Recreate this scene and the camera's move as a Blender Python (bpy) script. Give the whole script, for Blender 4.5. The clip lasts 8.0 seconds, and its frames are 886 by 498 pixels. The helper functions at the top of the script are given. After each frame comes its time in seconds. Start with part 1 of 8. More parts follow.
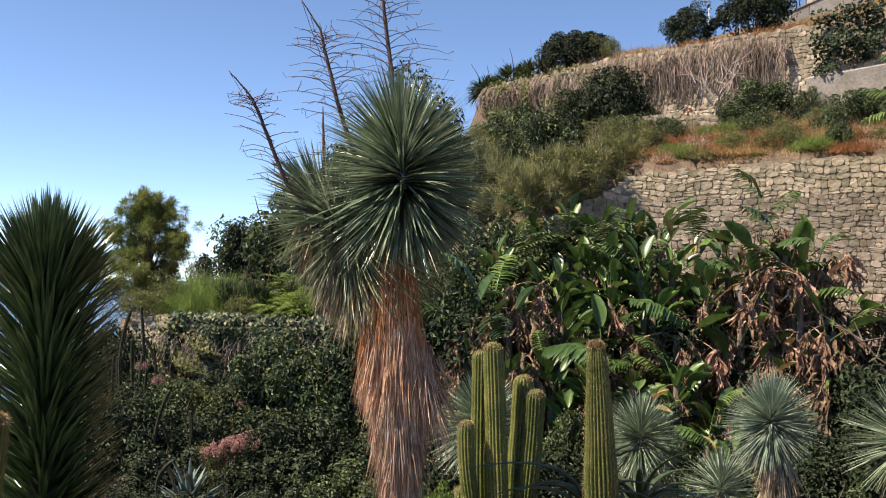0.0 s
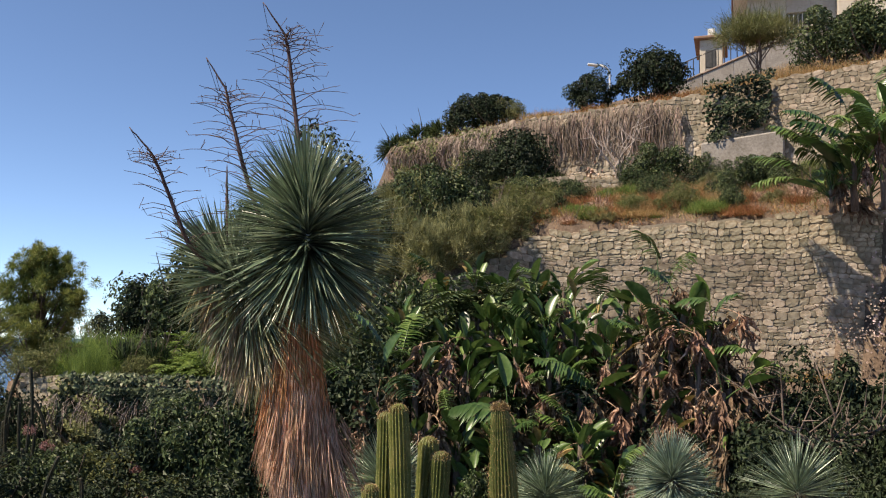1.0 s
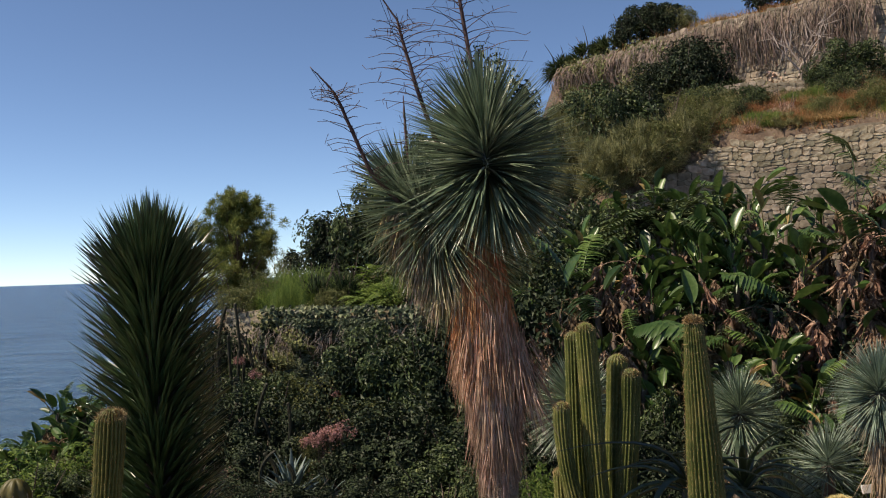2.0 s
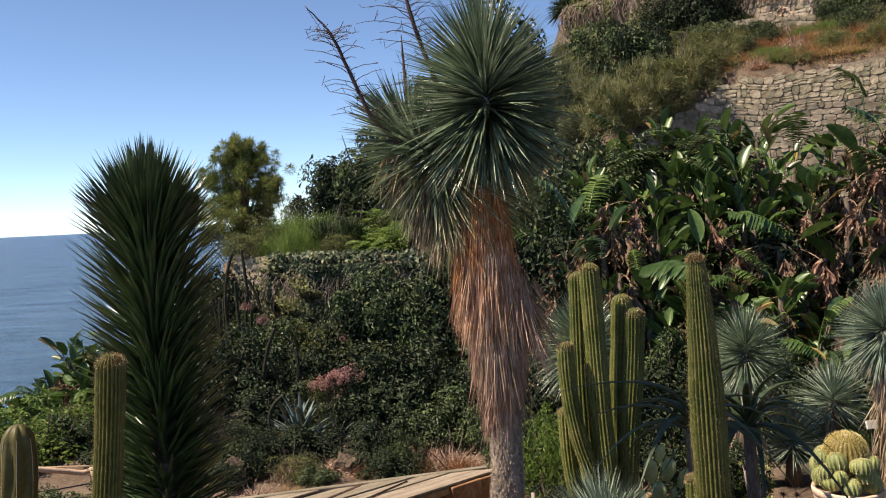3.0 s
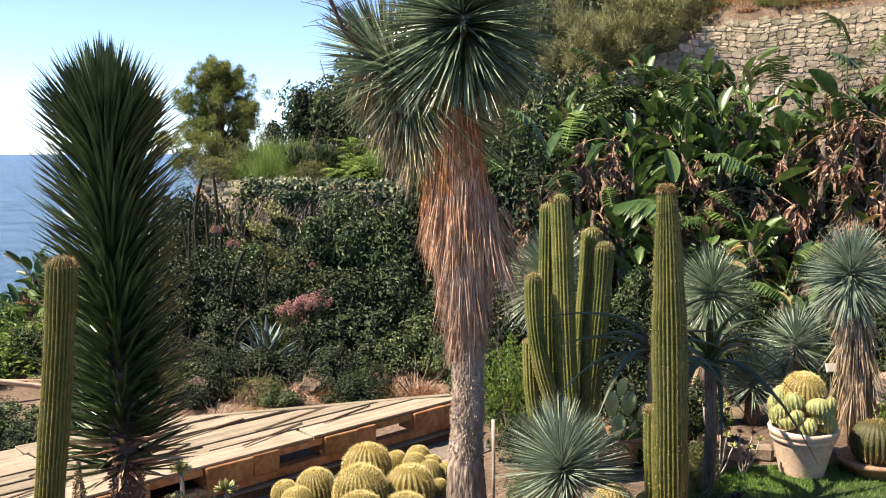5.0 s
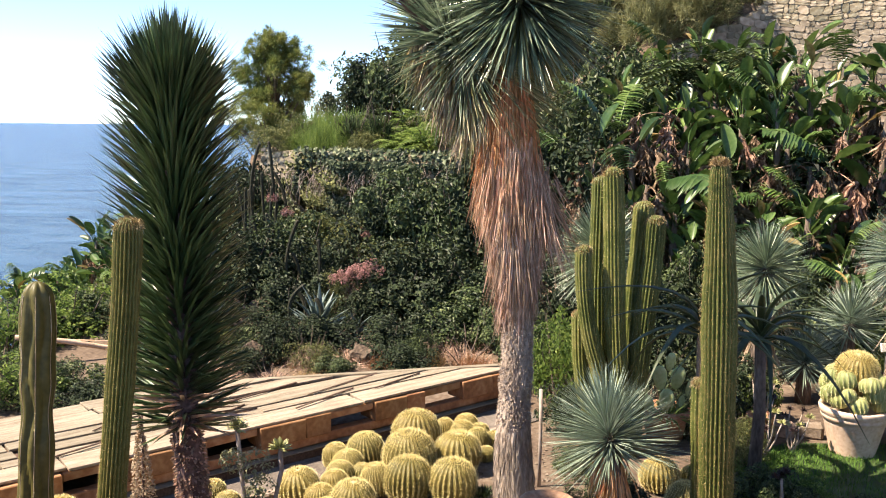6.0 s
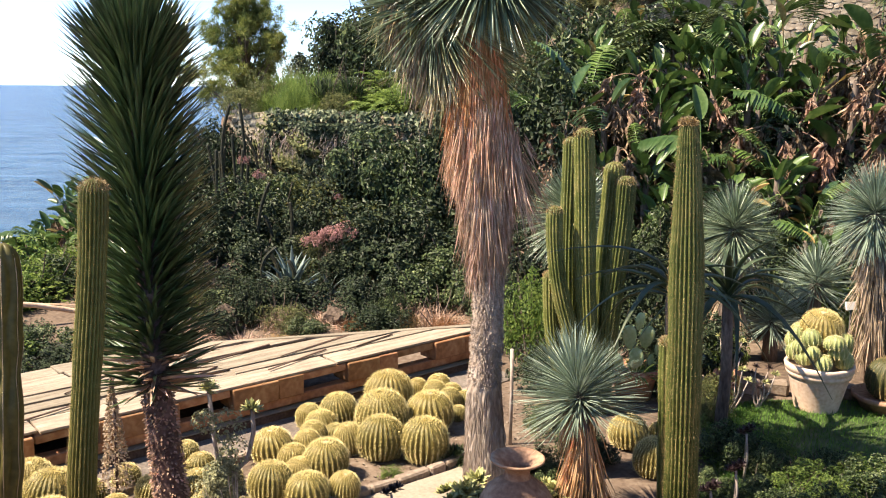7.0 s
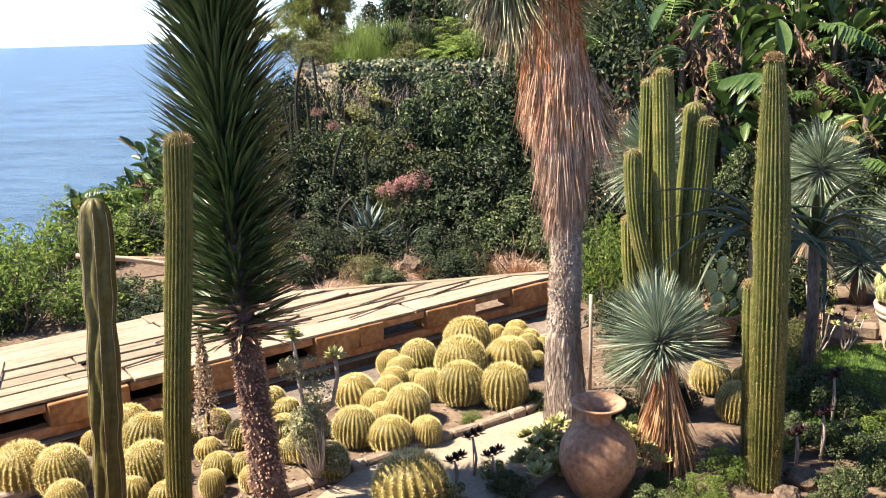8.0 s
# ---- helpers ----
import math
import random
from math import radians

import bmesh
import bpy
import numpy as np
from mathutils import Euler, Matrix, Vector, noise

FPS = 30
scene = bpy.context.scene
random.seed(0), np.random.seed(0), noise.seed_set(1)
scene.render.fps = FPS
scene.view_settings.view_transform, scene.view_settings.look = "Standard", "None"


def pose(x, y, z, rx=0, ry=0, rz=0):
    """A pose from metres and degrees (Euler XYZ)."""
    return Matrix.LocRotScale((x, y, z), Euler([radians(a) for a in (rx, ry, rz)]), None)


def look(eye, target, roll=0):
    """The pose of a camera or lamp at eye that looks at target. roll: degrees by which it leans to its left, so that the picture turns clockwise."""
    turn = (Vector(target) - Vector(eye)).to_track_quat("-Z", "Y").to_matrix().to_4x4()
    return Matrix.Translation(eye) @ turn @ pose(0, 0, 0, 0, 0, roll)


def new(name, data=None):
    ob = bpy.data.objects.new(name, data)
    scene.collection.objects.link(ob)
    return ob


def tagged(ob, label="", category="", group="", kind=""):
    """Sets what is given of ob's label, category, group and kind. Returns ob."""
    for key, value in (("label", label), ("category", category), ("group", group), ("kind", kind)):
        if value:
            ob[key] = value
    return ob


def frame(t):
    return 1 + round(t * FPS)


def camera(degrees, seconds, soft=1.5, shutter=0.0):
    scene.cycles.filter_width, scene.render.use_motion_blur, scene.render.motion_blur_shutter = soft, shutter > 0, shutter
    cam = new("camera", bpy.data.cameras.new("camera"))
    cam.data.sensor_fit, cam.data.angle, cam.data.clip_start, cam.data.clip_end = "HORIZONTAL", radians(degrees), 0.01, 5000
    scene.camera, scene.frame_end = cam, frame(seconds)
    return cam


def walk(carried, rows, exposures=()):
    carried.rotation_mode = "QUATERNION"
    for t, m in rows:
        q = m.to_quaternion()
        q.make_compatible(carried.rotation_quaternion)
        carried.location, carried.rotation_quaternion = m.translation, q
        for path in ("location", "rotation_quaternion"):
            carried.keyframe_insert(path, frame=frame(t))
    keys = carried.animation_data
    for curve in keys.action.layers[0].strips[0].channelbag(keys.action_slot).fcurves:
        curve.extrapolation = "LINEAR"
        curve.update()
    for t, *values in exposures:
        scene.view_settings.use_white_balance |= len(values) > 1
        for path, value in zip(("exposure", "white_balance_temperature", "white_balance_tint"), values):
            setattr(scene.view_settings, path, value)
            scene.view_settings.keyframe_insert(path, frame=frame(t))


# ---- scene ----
cam = camera(52.72, 8.0, soft=1.1)
PATH = [
    (0, pose(-0.000, 0.000, 3.250, 92.10, -0.86, -0.00)),
    (0.5, pose(0.042, 0.014, 3.282, 95.20, -0.89, -6.24)),
    (1, pose(0.023, 0.003, 3.282, 95.83, -0.76, -5.87)),
    (1.5, pose(-0.000, -0.003, 3.271, 93.92, 0.22, -0.34)),
    (2, pose(-0.046, -0.011, 3.237, 91.26, 1.92, 5.30)),
    (2.2, pose(-0.050, -0.018, 3.229, 90.09, 2.69, 6.55)),
    (3.3, pose(0.028, 0.069, 3.201, 87.57, 2.34, 5.21)),
    (3.5, pose(0.036, 0.072, 3.151, 87.76, 1.87, 4.64)),
    (4, pose(0.051, 0.100, 3.140, 86.70, 1.09, 3.04)),
    (4.5, pose(0.066, 0.133, 3.109, 85.32, 0.51, 2.68)),
    (5, pose(0.055, 0.149, 3.103, 83.66, 0.23, 4.54)),
    (5.2, pose(0.043, 0.135, 3.091, 83.31, 0.12, 5.80)),
    (6.3, pose(0.072, 0.049, 3.084, 81.51, -0.42, 7.99)),
    (6.5, pose(0.081, 0.051, 3.084, 81.18, -0.59, 7.40)),
    (7, pose(0.091, 0.049, 3.071, 79.61, -0.43, 6.28)),
    (7.5, pose(0.076, 0.030, 3.065, 77.92, 0.79, 8.03)),
    (8, pose(0.063, 0.048, 3.059, 76.36, 1.61, 10.65)),
]
EXPOSURE = [(0.0, 1.13), (1.0, 0.83), (1.5, 0.75), (2.0, 0.40), (2.2, 0.40), (3.5, 1.14), (5.0, 1.53), (6.5, 1.73), (7.0, 1.70), (8.0, 1.90)]
walk(cam, PATH, EXPOSURE)

# ---------------- light ----------------
SUN_AZ, SUN_EL = 195.0, 54.0        # degrees: direction to the sun, anticlockwise from +x, and its height
world = bpy.data.worlds.new("sky")
scene.world = world
world.use_nodes = True
wn = world.node_tree.nodes
sky = wn.new("ShaderNodeTexSky")
sky.sky_type = "NISHITA"
sky.sun_disc = False
sky.sun_elevation = radians(SUN_EL)
sky.sun_rotation = radians(90 - SUN_AZ)
sky.altitude = 30
sky.air_density = 0.5
sky.dust_density = 0.0
sky.ozone_density = 1.6
world.node_tree.links.new(sky.outputs[0], wn["Background"].inputs[0])
wn["Background"].inputs[1].default_value = 0.110

sun_data = bpy.data.lights.new("sun", "SUN")
sun_data.energy, sun_data.angle, sun_data.color = 5.0, radians(0.5), (1.0, 0.85, 0.66)
sun = new("sun", sun_data)
ca, sa, ce, se = (math.cos(radians(SUN_AZ)), math.sin(radians(SUN_AZ)), math.cos(radians(SUN_EL)), math.sin(radians(SUN_EL)))
sun.matrix_world = look((60 * ca * ce, 60 * sa * ce, 60 * se + 10), (0, 0, 10))


# ---------------- materials ----------------
def mat(name, cols, scale=3.0, rough=0.8, bump=0.3, fine=9.0, island=0.0, piece=0.0, thin=0.0, spec=0.3, stretch=(1, 1, 1), bump_dist=0.01):
    """A two-scale noise over the given colours; island and piece vary the value by leaf or by object, thin lets light through."""
    m = bpy.data.materials.new(name)
    m.use_nodes = True
    nt = m.node_tree
    n, l = nt.nodes, nt.links
    p = n["Principled BSDF"]
    tc = n.new("ShaderNodeTexCoord")
    mp = n.new("ShaderNodeMapping")
    mp.inputs["Scale"].default_value = stretch
    l.new(tc.outputs["Object"], mp.inputs[0])
    big, small = n.new("ShaderNodeTexNoise"), n.new("ShaderNodeTexNoise")
    big.inputs["Scale"].default_value, small.inputs["Scale"].default_value = scale, scale * fine
    big.inputs["Detail"].default_value, small.inputs["Detail"].default_value = 4, 5
    for t in (big, small):
        l.new(mp.outputs[0], t.inputs["Vector"])
    mix = n.new("ShaderNodeMath")
    mix.operation = "MULTIPLY_ADD"
    mix.inputs[1].default_value = 0.5
    half = n.new("ShaderNodeMath")
    half.operation = "MULTIPLY"
    half.inputs[1].default_value = 0.5
    l.new(small.outputs[0], half.inputs[0])
    l.new(big.outputs[0], mix.inputs[0])
    l.new(half.outputs[0], mix.inputs[2])
    ramp = n.new("ShaderNodeValToRGB")
    e = ramp.color_ramp.elements
    e[0].position, e[1].position = 0.36, 0.64
    e[0].color, e[1].color = (*cols[0], 1), (*cols[-1], 1)
    for k, c in enumerate(cols[1:-1]):
        e.new(0.36 + 0.28 * (k + 1) / (len(cols) - 1)).color = (*c, 1)
    l.new(mix.outputs[0], ramp.inputs[0])
    col = ramp.outputs[0]
    for amount, node, out in ((island, "ShaderNodeNewGeometry", "Random Per Island"), (piece, "ShaderNodeObjectInfo", "Random")):
        if amount:
            src = n.new(node)
            hsv = n.new("ShaderNodeHueSaturation")
            rng = n.new("ShaderNodeMapRange")
            rng.inputs["To Min"].default_value, rng.inputs["To Max"].default_value = 1 - amount, 1 + amount
            hue = n.new("ShaderNodeMapRange")
            hue.inputs["To Min"].default_value, hue.inputs["To Max"].default_value = 0.5 + 0.035 * amount, 0.5 - 0.035 * amount
            l.new(src.outputs[out], rng.inputs[0])
            l.new(src.outputs[out], hue.inputs[0])
            l.new(rng.outputs[0], hsv.inputs["Value"])
            l.new(hue.outputs[0], hsv.inputs["Hue"])
            l.new(col, hsv.inputs["Color"])
            col = hsv.outputs[0]
    l.new(col, p.inputs["Base Color"])
    p.inputs["Roughness"].default_value = rough
    p.inputs["Specular IOR Level"].default_value = spec
    if bump:
        b = n.new("ShaderNodeBump")
        b.inputs["Strength"].default_value, b.inputs["Distance"].default_value = bump, bump_dist
        l.new(mix.outputs[0], b.inputs["Height"])
        l.new(b.outputs[0], p.inputs["Normal"])
    if thin:
        tr = n.new("ShaderNodeBsdfTranslucent")
        l.new(col, tr.inputs[0])
        mx = n.new("ShaderNodeMixShader")
        mx.inputs[0].default_value = thin
        l.new(p.outputs[0], mx.inputs[1])
        l.new(tr.outputs[0], mx.inputs[2])
        l.new(mx.outputs[0], n["Material Output"].inputs[0])
    return m


M = {
    "creeper": mat("dry_creeper", [(0.13, 0.095, 0.075), (0.23, 0.175, 0.14), (0.36, 0.29, 0.235)], 0.6, 0.9, 0.2, 9, island=0.5),
    "soil": mat("soil", [(0.060, 0.042, 0.030), (0.120, 0.084, 0.060), (0.180, 0.138, 0.102)], 1.2, 0.95, 0.6, 14, bump_dist=0.03),
    "gravel": mat("gravel", [(0.080, 0.064, 0.056), (0.136, 0.112, 0.096), (0.208, 0.176, 0.152)], 4, 0.95, 0.8, 12, bump_dist=0.02),
    "path": mat("pale_path", [(0.202, 0.163, 0.118), (0.258, 0.214, 0.163), (0.309, 0.264, 0.207)], 2, 0.9, 0.5, 18),
    "yucca": mat("yucca_leaf", [(0.095, 0.145, 0.090), (0.16, 0.215, 0.14), (0.30, 0.345, 0.25)], 2, 0.30, 0, 6, island=0.75, thin=0.16, spec=0.8),
    "yucca_old": mat("yucca_leaf_old", [(0.15, 0.18, 0.075), (0.29, 0.29, 0.13), (0.54, 0.46, 0.27)], 2.5, 0.38, 0, 6, island=0.8, thin=0.2),
    "yucca_dark": mat("yucca_dark_leaf", [(0.028, 0.054, 0.022), (0.046, 0.082, 0.032), (0.078, 0.118, 0.048)], 2, 0.28, 0, 6, island=0.5, thin=0.06, spec=0.8),
    "blue_leaf": mat("blue_grey_leaf", [(0.14, 0.195, 0.14), (0.21, 0.27, 0.205), (0.31, 0.365, 0.295)], 2, 0.4, 0, 6, island=0.5, thin=0.15, spec=0.5),
    "dead_leaf": mat("dead_leaf", [(0.27, 0.17, 0.12), (0.43, 0.295, 0.215), (0.58, 0.43, 0.335)], 1.6, 0.75, 0, 8, island=0.5, thin=0.1),
    "dead_orange": mat("dead_leaf_orange", [(0.38, 0.155, 0.06), (0.54, 0.265, 0.115), (0.68, 0.43, 0.24)], 1.6, 0.7, 0, 8, island=0.45, thin=0.15),
    "dead_buff": mat("dead_leaf_buff", [(0.32, 0.18, 0.11), (0.50, 0.32, 0.21), (0.66, 0.48, 0.35)], 1.6, 0.75, 0, 8, island=0.5, thin=0.12),
    "dead_pale": mat("dead_leaf_pale", [(0.28, 0.20, 0.13), (0.42, 0.32, 0.22), (0.52, 0.42, 0.31)], 1.6, 0.75, 0, 8, island=0.35, thin=0.12),
    "dead_tan": mat("dead_leaf_tan", [(0.46, 0.25, 0.12), (0.64, 0.40, 0.22), (0.74, 0.54, 0.36)], 1.6, 0.75, 0, 8, island=0.4, thin=0.2),
    "dry_foliage": mat("dry_grey_foliage", [(0.18, 0.18, 0.09), (0.28, 0.28, 0.16), (0.38, 0.37, 0.24)], 2, 0.75, 0, 8, island=0.35, thin=0.15),
    "broom": mat("broom_wand", [(0.13, 0.14, 0.06), (0.22, 0.225, 0.10), (0.34, 0.325, 0.17)], 0.9, 0.7, 0, 8, island=0.5, thin=0.25),
    "trunk": mat("fibrous_trunk", [(0.20, 0.15, 0.12), (0.36, 0.29, 0.24), (0.52, 0.44, 0.38)], 3, 0.9, 1.0, 7, stretch=(3, 3, 0.7), bump_dist=0.03),
    "trunk_dark": mat("scaly_trunk", [(0.05, 0.03, 0.025), (0.10, 0.06, 0.05), (0.20, 0.13, 0.11)], 8, 0.85, 1.0, 5, bump_dist=0.02),
    "stalk": mat("dry_stalk", [(0.055, 0.034, 0.032), (0.095, 0.058, 0.052), (0.14, 0.092, 0.08)], 6, 0.8, 0.3),
    "cactus": mat("cactus_skin", [(0.085, 0.090, 0.018), (0.14, 0.138, 0.030), (0.20, 0.185, 0.055)], 2.5, 0.5, 0.5, 12, piece=0.15, spec=0.35),
    "barrel": mat("barrel_cactus_skin", [(0.105, 0.085, 0.018), (0.155, 0.125, 0.030), (0.22, 0.168, 0.052)], 2.5, 0.55, 0.3, 10, piece=0.25, spec=0.35),
    "offset": mat("offset_cactus_skin", [(0.16, 0.19, 0.06), (0.24, 0.27, 0.10), (0.32, 0.34, 0.15)], 2.5, 0.55, 0.3, 10, piece=0.2, spec=0.35),
    "cactus_yellow": mat("cactus_skin_yellow", [(0.052, 0.068, 0.016), (0.100, 0.115, 0.028), (0.175, 0.165, 0.055)], 3.5, 0.5, 0.6, 9, piece=0.2, spec=0.3),
    "cereus": mat("cereus_skin", [(0.052, 0.046, 0.010), (0.085, 0.074, 0.018), (0.13, 0.105, 0.032)], 2.5, 0.5, 0.4, 10, spec=0.35),
    "spine": mat("golden_spine", [(0.50, 0.40, 0.14), (0.64, 0.54, 0.24), (0.78, 0.70, 0.42)], 3, 0.55, 0, 5, island=0.3, thin=0.15),
    "spine_brown": mat("brown_spine", [(0.20, 0.13, 0.05), (0.34, 0.24, 0.10), (0.45, 0.35, 0.17)], 3, 0.6, 0, 5, island=0.3, thin=0.2),
    "wool": mat("cactus_wool", [(0.42, 0.34, 0.20), (0.60, 0.52, 0.36), (0.72, 0.65, 0.50)], 30, 0.95, 0.8, 4),
    "wool_brown": mat("cactus_wool_brown", [(0.16, 0.10, 0.045), (0.36, 0.26, 0.13), (0.58, 0.47, 0.28)], 30, 0.95, 0.8, 4),
    "terracotta": mat("terracotta", [(0.30, 0.13, 0.07), (0.40, 0.19, 0.11), (0.50, 0.28, 0.18)], 4, 0.85, 0.3, 8),
    "pale_pot": mat("pale_terracotta", [(0.56, 0.38, 0.27), (0.68, 0.50, 0.38), (0.76, 0.60, 0.48)], 4, 0.85, 0.25, 8),
    "jar": mat("weathered_jar_clay", [(0.20, 0.11, 0.07), (0.32, 0.19, 0.12), (0.45, 0.30, 0.20)], 3, 0.85, 0.4, 9),
    "plank": mat("weathered_plank", [(0.16, 0.124, 0.088), (0.25, 0.203, 0.148), (0.335, 0.284, 0.22)], 2.2, 0.85, 0.4, 9, piece=0.25, stretch=(1, 8, 1)),
    "beam": mat("stained_beam", [(0.22, 0.10, 0.045), (0.33, 0.16, 0.075), (0.44, 0.25, 0.13)], 2.2, 0.8, 0.4, 9, piece=0.15, stretch=(1, 5, 1)),
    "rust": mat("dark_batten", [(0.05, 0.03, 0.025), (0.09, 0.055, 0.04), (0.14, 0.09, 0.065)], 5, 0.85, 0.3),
    "kerb": mat("kerb_stone", [(0.160, 0.120, 0.088), (0.240, 0.184, 0.144), (0.336, 0.272, 0.216)], 5, 0.9, 0.7, 6, piece=0.2, bump_dist=0.02),
    "stone": mat("wall_stone", [(0.19, 0.145, 0.09), (0.30, 0.25, 0.17), (0.42, 0.37, 0.27)], 2.2, 0.9, 0.6, 7, piece=0.36, bump_dist=0.02),
    "stone_far": mat("far_wall_stone", [(0.17, 0.135, 0.095), (0.27, 0.225, 0.165), (0.38, 0.33, 0.255)], 0.55, 0.9, 0.7, 16, island=0.38, bump_dist=0.03),
    "mortar": mat("wall_mortar", [(0.18, 0.145, 0.10), (0.26, 0.215, 0.155), (0.33, 0.28, 0.21)], 1.5, 0.95, 0.8, 9, bump_dist=0.03),
    "concrete": mat("old_plaster", [(0.17, 0.152, 0.13), (0.235, 0.212, 0.188), (0.30, 0.278, 0.25)], 1.6, 0.9, 0.6, 9, bump_dist=0.03),
    "plaster": mat("house_plaster", [(0.448, 0.384, 0.296), (0.496, 0.432, 0.344), (0.536, 0.480, 0.392)], 0.8, 0.9, 0.1, 9),
    "white": mat("white_paint", [(0.612, 0.595, 0.561), (0.663, 0.654, 0.629), (0.697, 0.689, 0.671)], 2, 0.7, 0.1),
    "roof_tile": mat("roof_tile", [(0.16, 0.09, 0.07), (0.24, 0.14, 0.10), (0.32, 0.20, 0.15)], 3, 0.85, 0.5),
    "iron": mat("dark_iron", [(0.03, 0.03, 0.03), (0.05, 0.05, 0.05), (0.08, 0.075, 0.07)], 6, 0.6, 0.2),
    "lamp_grey": mat("lamp_grey", [(0.45, 0.46, 0.47), (0.55, 0.56, 0.57), (0.62, 0.63, 0.64)], 3, 0.5, 0.1),
    "bark": mat("bark", [(0.07, 0.05, 0.04), (0.13, 0.10, 0.08), (0.22, 0.17, 0.14)], 5, 0.9, 0.8, 6, stretch=(2, 2, 0.5), bump_dist=0.02),
    "grey_wood": mat("grey_deadwood", [(0.22, 0.17, 0.14), (0.34, 0.28, 0.24), (0.46, 0.40, 0.36)], 5, 0.85, 0.5, 6, stretch=(2, 2, 0.5)),
    "shrub": mat("shrub_leaf", [(0.022, 0.038, 0.014), (0.060, 0.088, 0.032), (0.15, 0.18, 0.080)], 0.7, 0.5, 0, 8, island=0.8, thin=0.14, spec=0.32),
    "shrub_bright": mat("bright_shrub_leaf", [(0.10, 0.16, 0.032), (0.155, 0.225, 0.055), (0.23, 0.295, 0.085)], 0.7, 0.55, 0, 8, island=0.5, thin=0.5),
    "shrub_olive": mat("olive_shrub_leaf", [(0.104, 0.117, 0.039), (0.156, 0.169, 0.065), (0.234, 0.234, 0.104)], 0.7, 0.6, 0, 8, island=0.45, thin=0.25),
    # thicket shade is put into this leaf colour, taken close to black
    "shrub_dark": mat("shade_toned_leaf", [(0.011, 0.019, 0.009), (0.023, 0.036, 0.015), (0.055, 0.075, 0.034)], 0.7, 0.6, 0, 8, island=0.7, thin=0.06, spec=0.25),
    "ivy": mat("ivy_leaf", [(0.030, 0.046, 0.024), (0.085, 0.110, 0.060), (0.20, 0.22, 0.13)], 0.9, 0.5, 0, 8, island=0.8, thin=0.14, spec=0.3),
    "dry_grass": mat("dry_grass", [(0.26, 0.17, 0.07), (0.38, 0.26, 0.12), (0.48, 0.36, 0.20)], 0.8, 0.8, 0, 8, island=0.4, thin=0.3),
    "red_grass": mat("rusty_weeds", [(0.20, 0.09, 0.04), (0.30, 0.14, 0.06), (0.36, 0.22, 0.10)], 0.8, 0.8, 0, 8, island=0.4, thin=0.3),
    "grass": mat("green_grass", [(0.06, 0.13, 0.02), (0.10, 0.20, 0.03), (0.15, 0.26, 0.05)], 0.8, 0.6, 0, 8, island=0.4, thin=0.3),
    "pine": mat("pine_needle", [(0.085, 0.125, 0.03), (0.17, 0.205, 0.055), (0.30, 0.315, 0.10)], 0.5, 0.6, 0, 8, island=0.45, thin=0.25),
    "barrel_dark": mat("dark_barrel_skin", [(0.03, 0.035, 0.012), (0.05, 0.052, 0.018), (0.08, 0.07, 0.03)], 2.5, 0.55, 0.3, 10),
    "spine_pale": mat("pale_yellow_spine", [(0.58, 0.52, 0.26), (0.72, 0.66, 0.38), (0.82, 0.78, 0.55)], 3, 0.55, 0, 5, island=0.3, thin=0.2),
    "candle": mat("candle_cactus_skin", [(0.016, 0.018, 0.010), (0.028, 0.028, 0.015), (0.055, 0.045, 0.026)], 2.5, 0.6, 0.3, 10),
    "banana": mat("strelitzia_leaf", [(0.038, 0.080, 0.017), (0.066, 0.118, 0.029), (0.118, 0.168, 0.052)], 1.5, 0.34, 0.1, 8, piece=0.65, thin=0.2, spec=0.5),
    "banana_dead": mat("strelitzia_dead_leaf", [(0.075, 0.042, 0.028), (0.19, 0.125, 0.080), (0.42, 0.31, 0.20)], 2.5, 0.8, 0.3, 6, piece=0.55, thin=0.15),
    "banana_dry": mat("strelitzia_yellowed_leaf", [(0.16, 0.11, 0.035), (0.25, 0.18, 0.06), (0.34, 0.25, 0.11)], 2.5, 0.6, 0.2, 6, piece=0.4, thin=0.2),
    "agave": mat("agave_leaf", [(0.085, 0.12, 0.11), (0.125, 0.165, 0.15), (0.18, 0.225, 0.205)], 2, 0.5, 0.1, 8, piece=0.2),
    "aloe": mat("aloe_leaf", [(0.022, 0.036, 0.013), (0.038, 0.054, 0.02), (0.06, 0.075, 0.03)], 2, 0.42, 0.1, 8, piece=0.3, spec=0.45),
    "opuntia": mat("opuntia_pad", [(0.29, 0.37, 0.15), (0.40, 0.47, 0.22), (0.50, 0.56, 0.31)], 3, 0.55, 0.2, 9, piece=0.15),
    "succulent": mat("succulent_rosette", [(0.20, 0.21, 0.07), (0.33, 0.33, 0.13), (0.47, 0.45, 0.24)], 3, 0.5, 0, 8, island=0.3, thin=0.1),
    "aeonium": mat("dark_aeonium", [(0.02, 0.012, 0.014), (0.035, 0.02, 0.02), (0.06, 0.03, 0.03)], 3, 0.4, 0, 8, island=0.3),
    "pink": mat("pink_flower", [(0.22, 0.10, 0.08), (0.38, 0.20, 0.18), (0.54, 0.36, 0.34)], 3, 0.6, 0, 8, island=0.35, thin=0.3),
    "pale_pink": mat("pale_pink_flower", [(0.55, 0.38, 0.38), (0.66, 0.50, 0.49), (0.74, 0.62, 0.60)], 3, 0.6, 0, 8, island=0.25, thin=0.3),
    "hose": mat("yellow_hose", [(0.62, 0.46, 0.04), (0.70, 0.54, 0.06), (0.75, 0.60, 0.10)], 3, 0.5, 0),
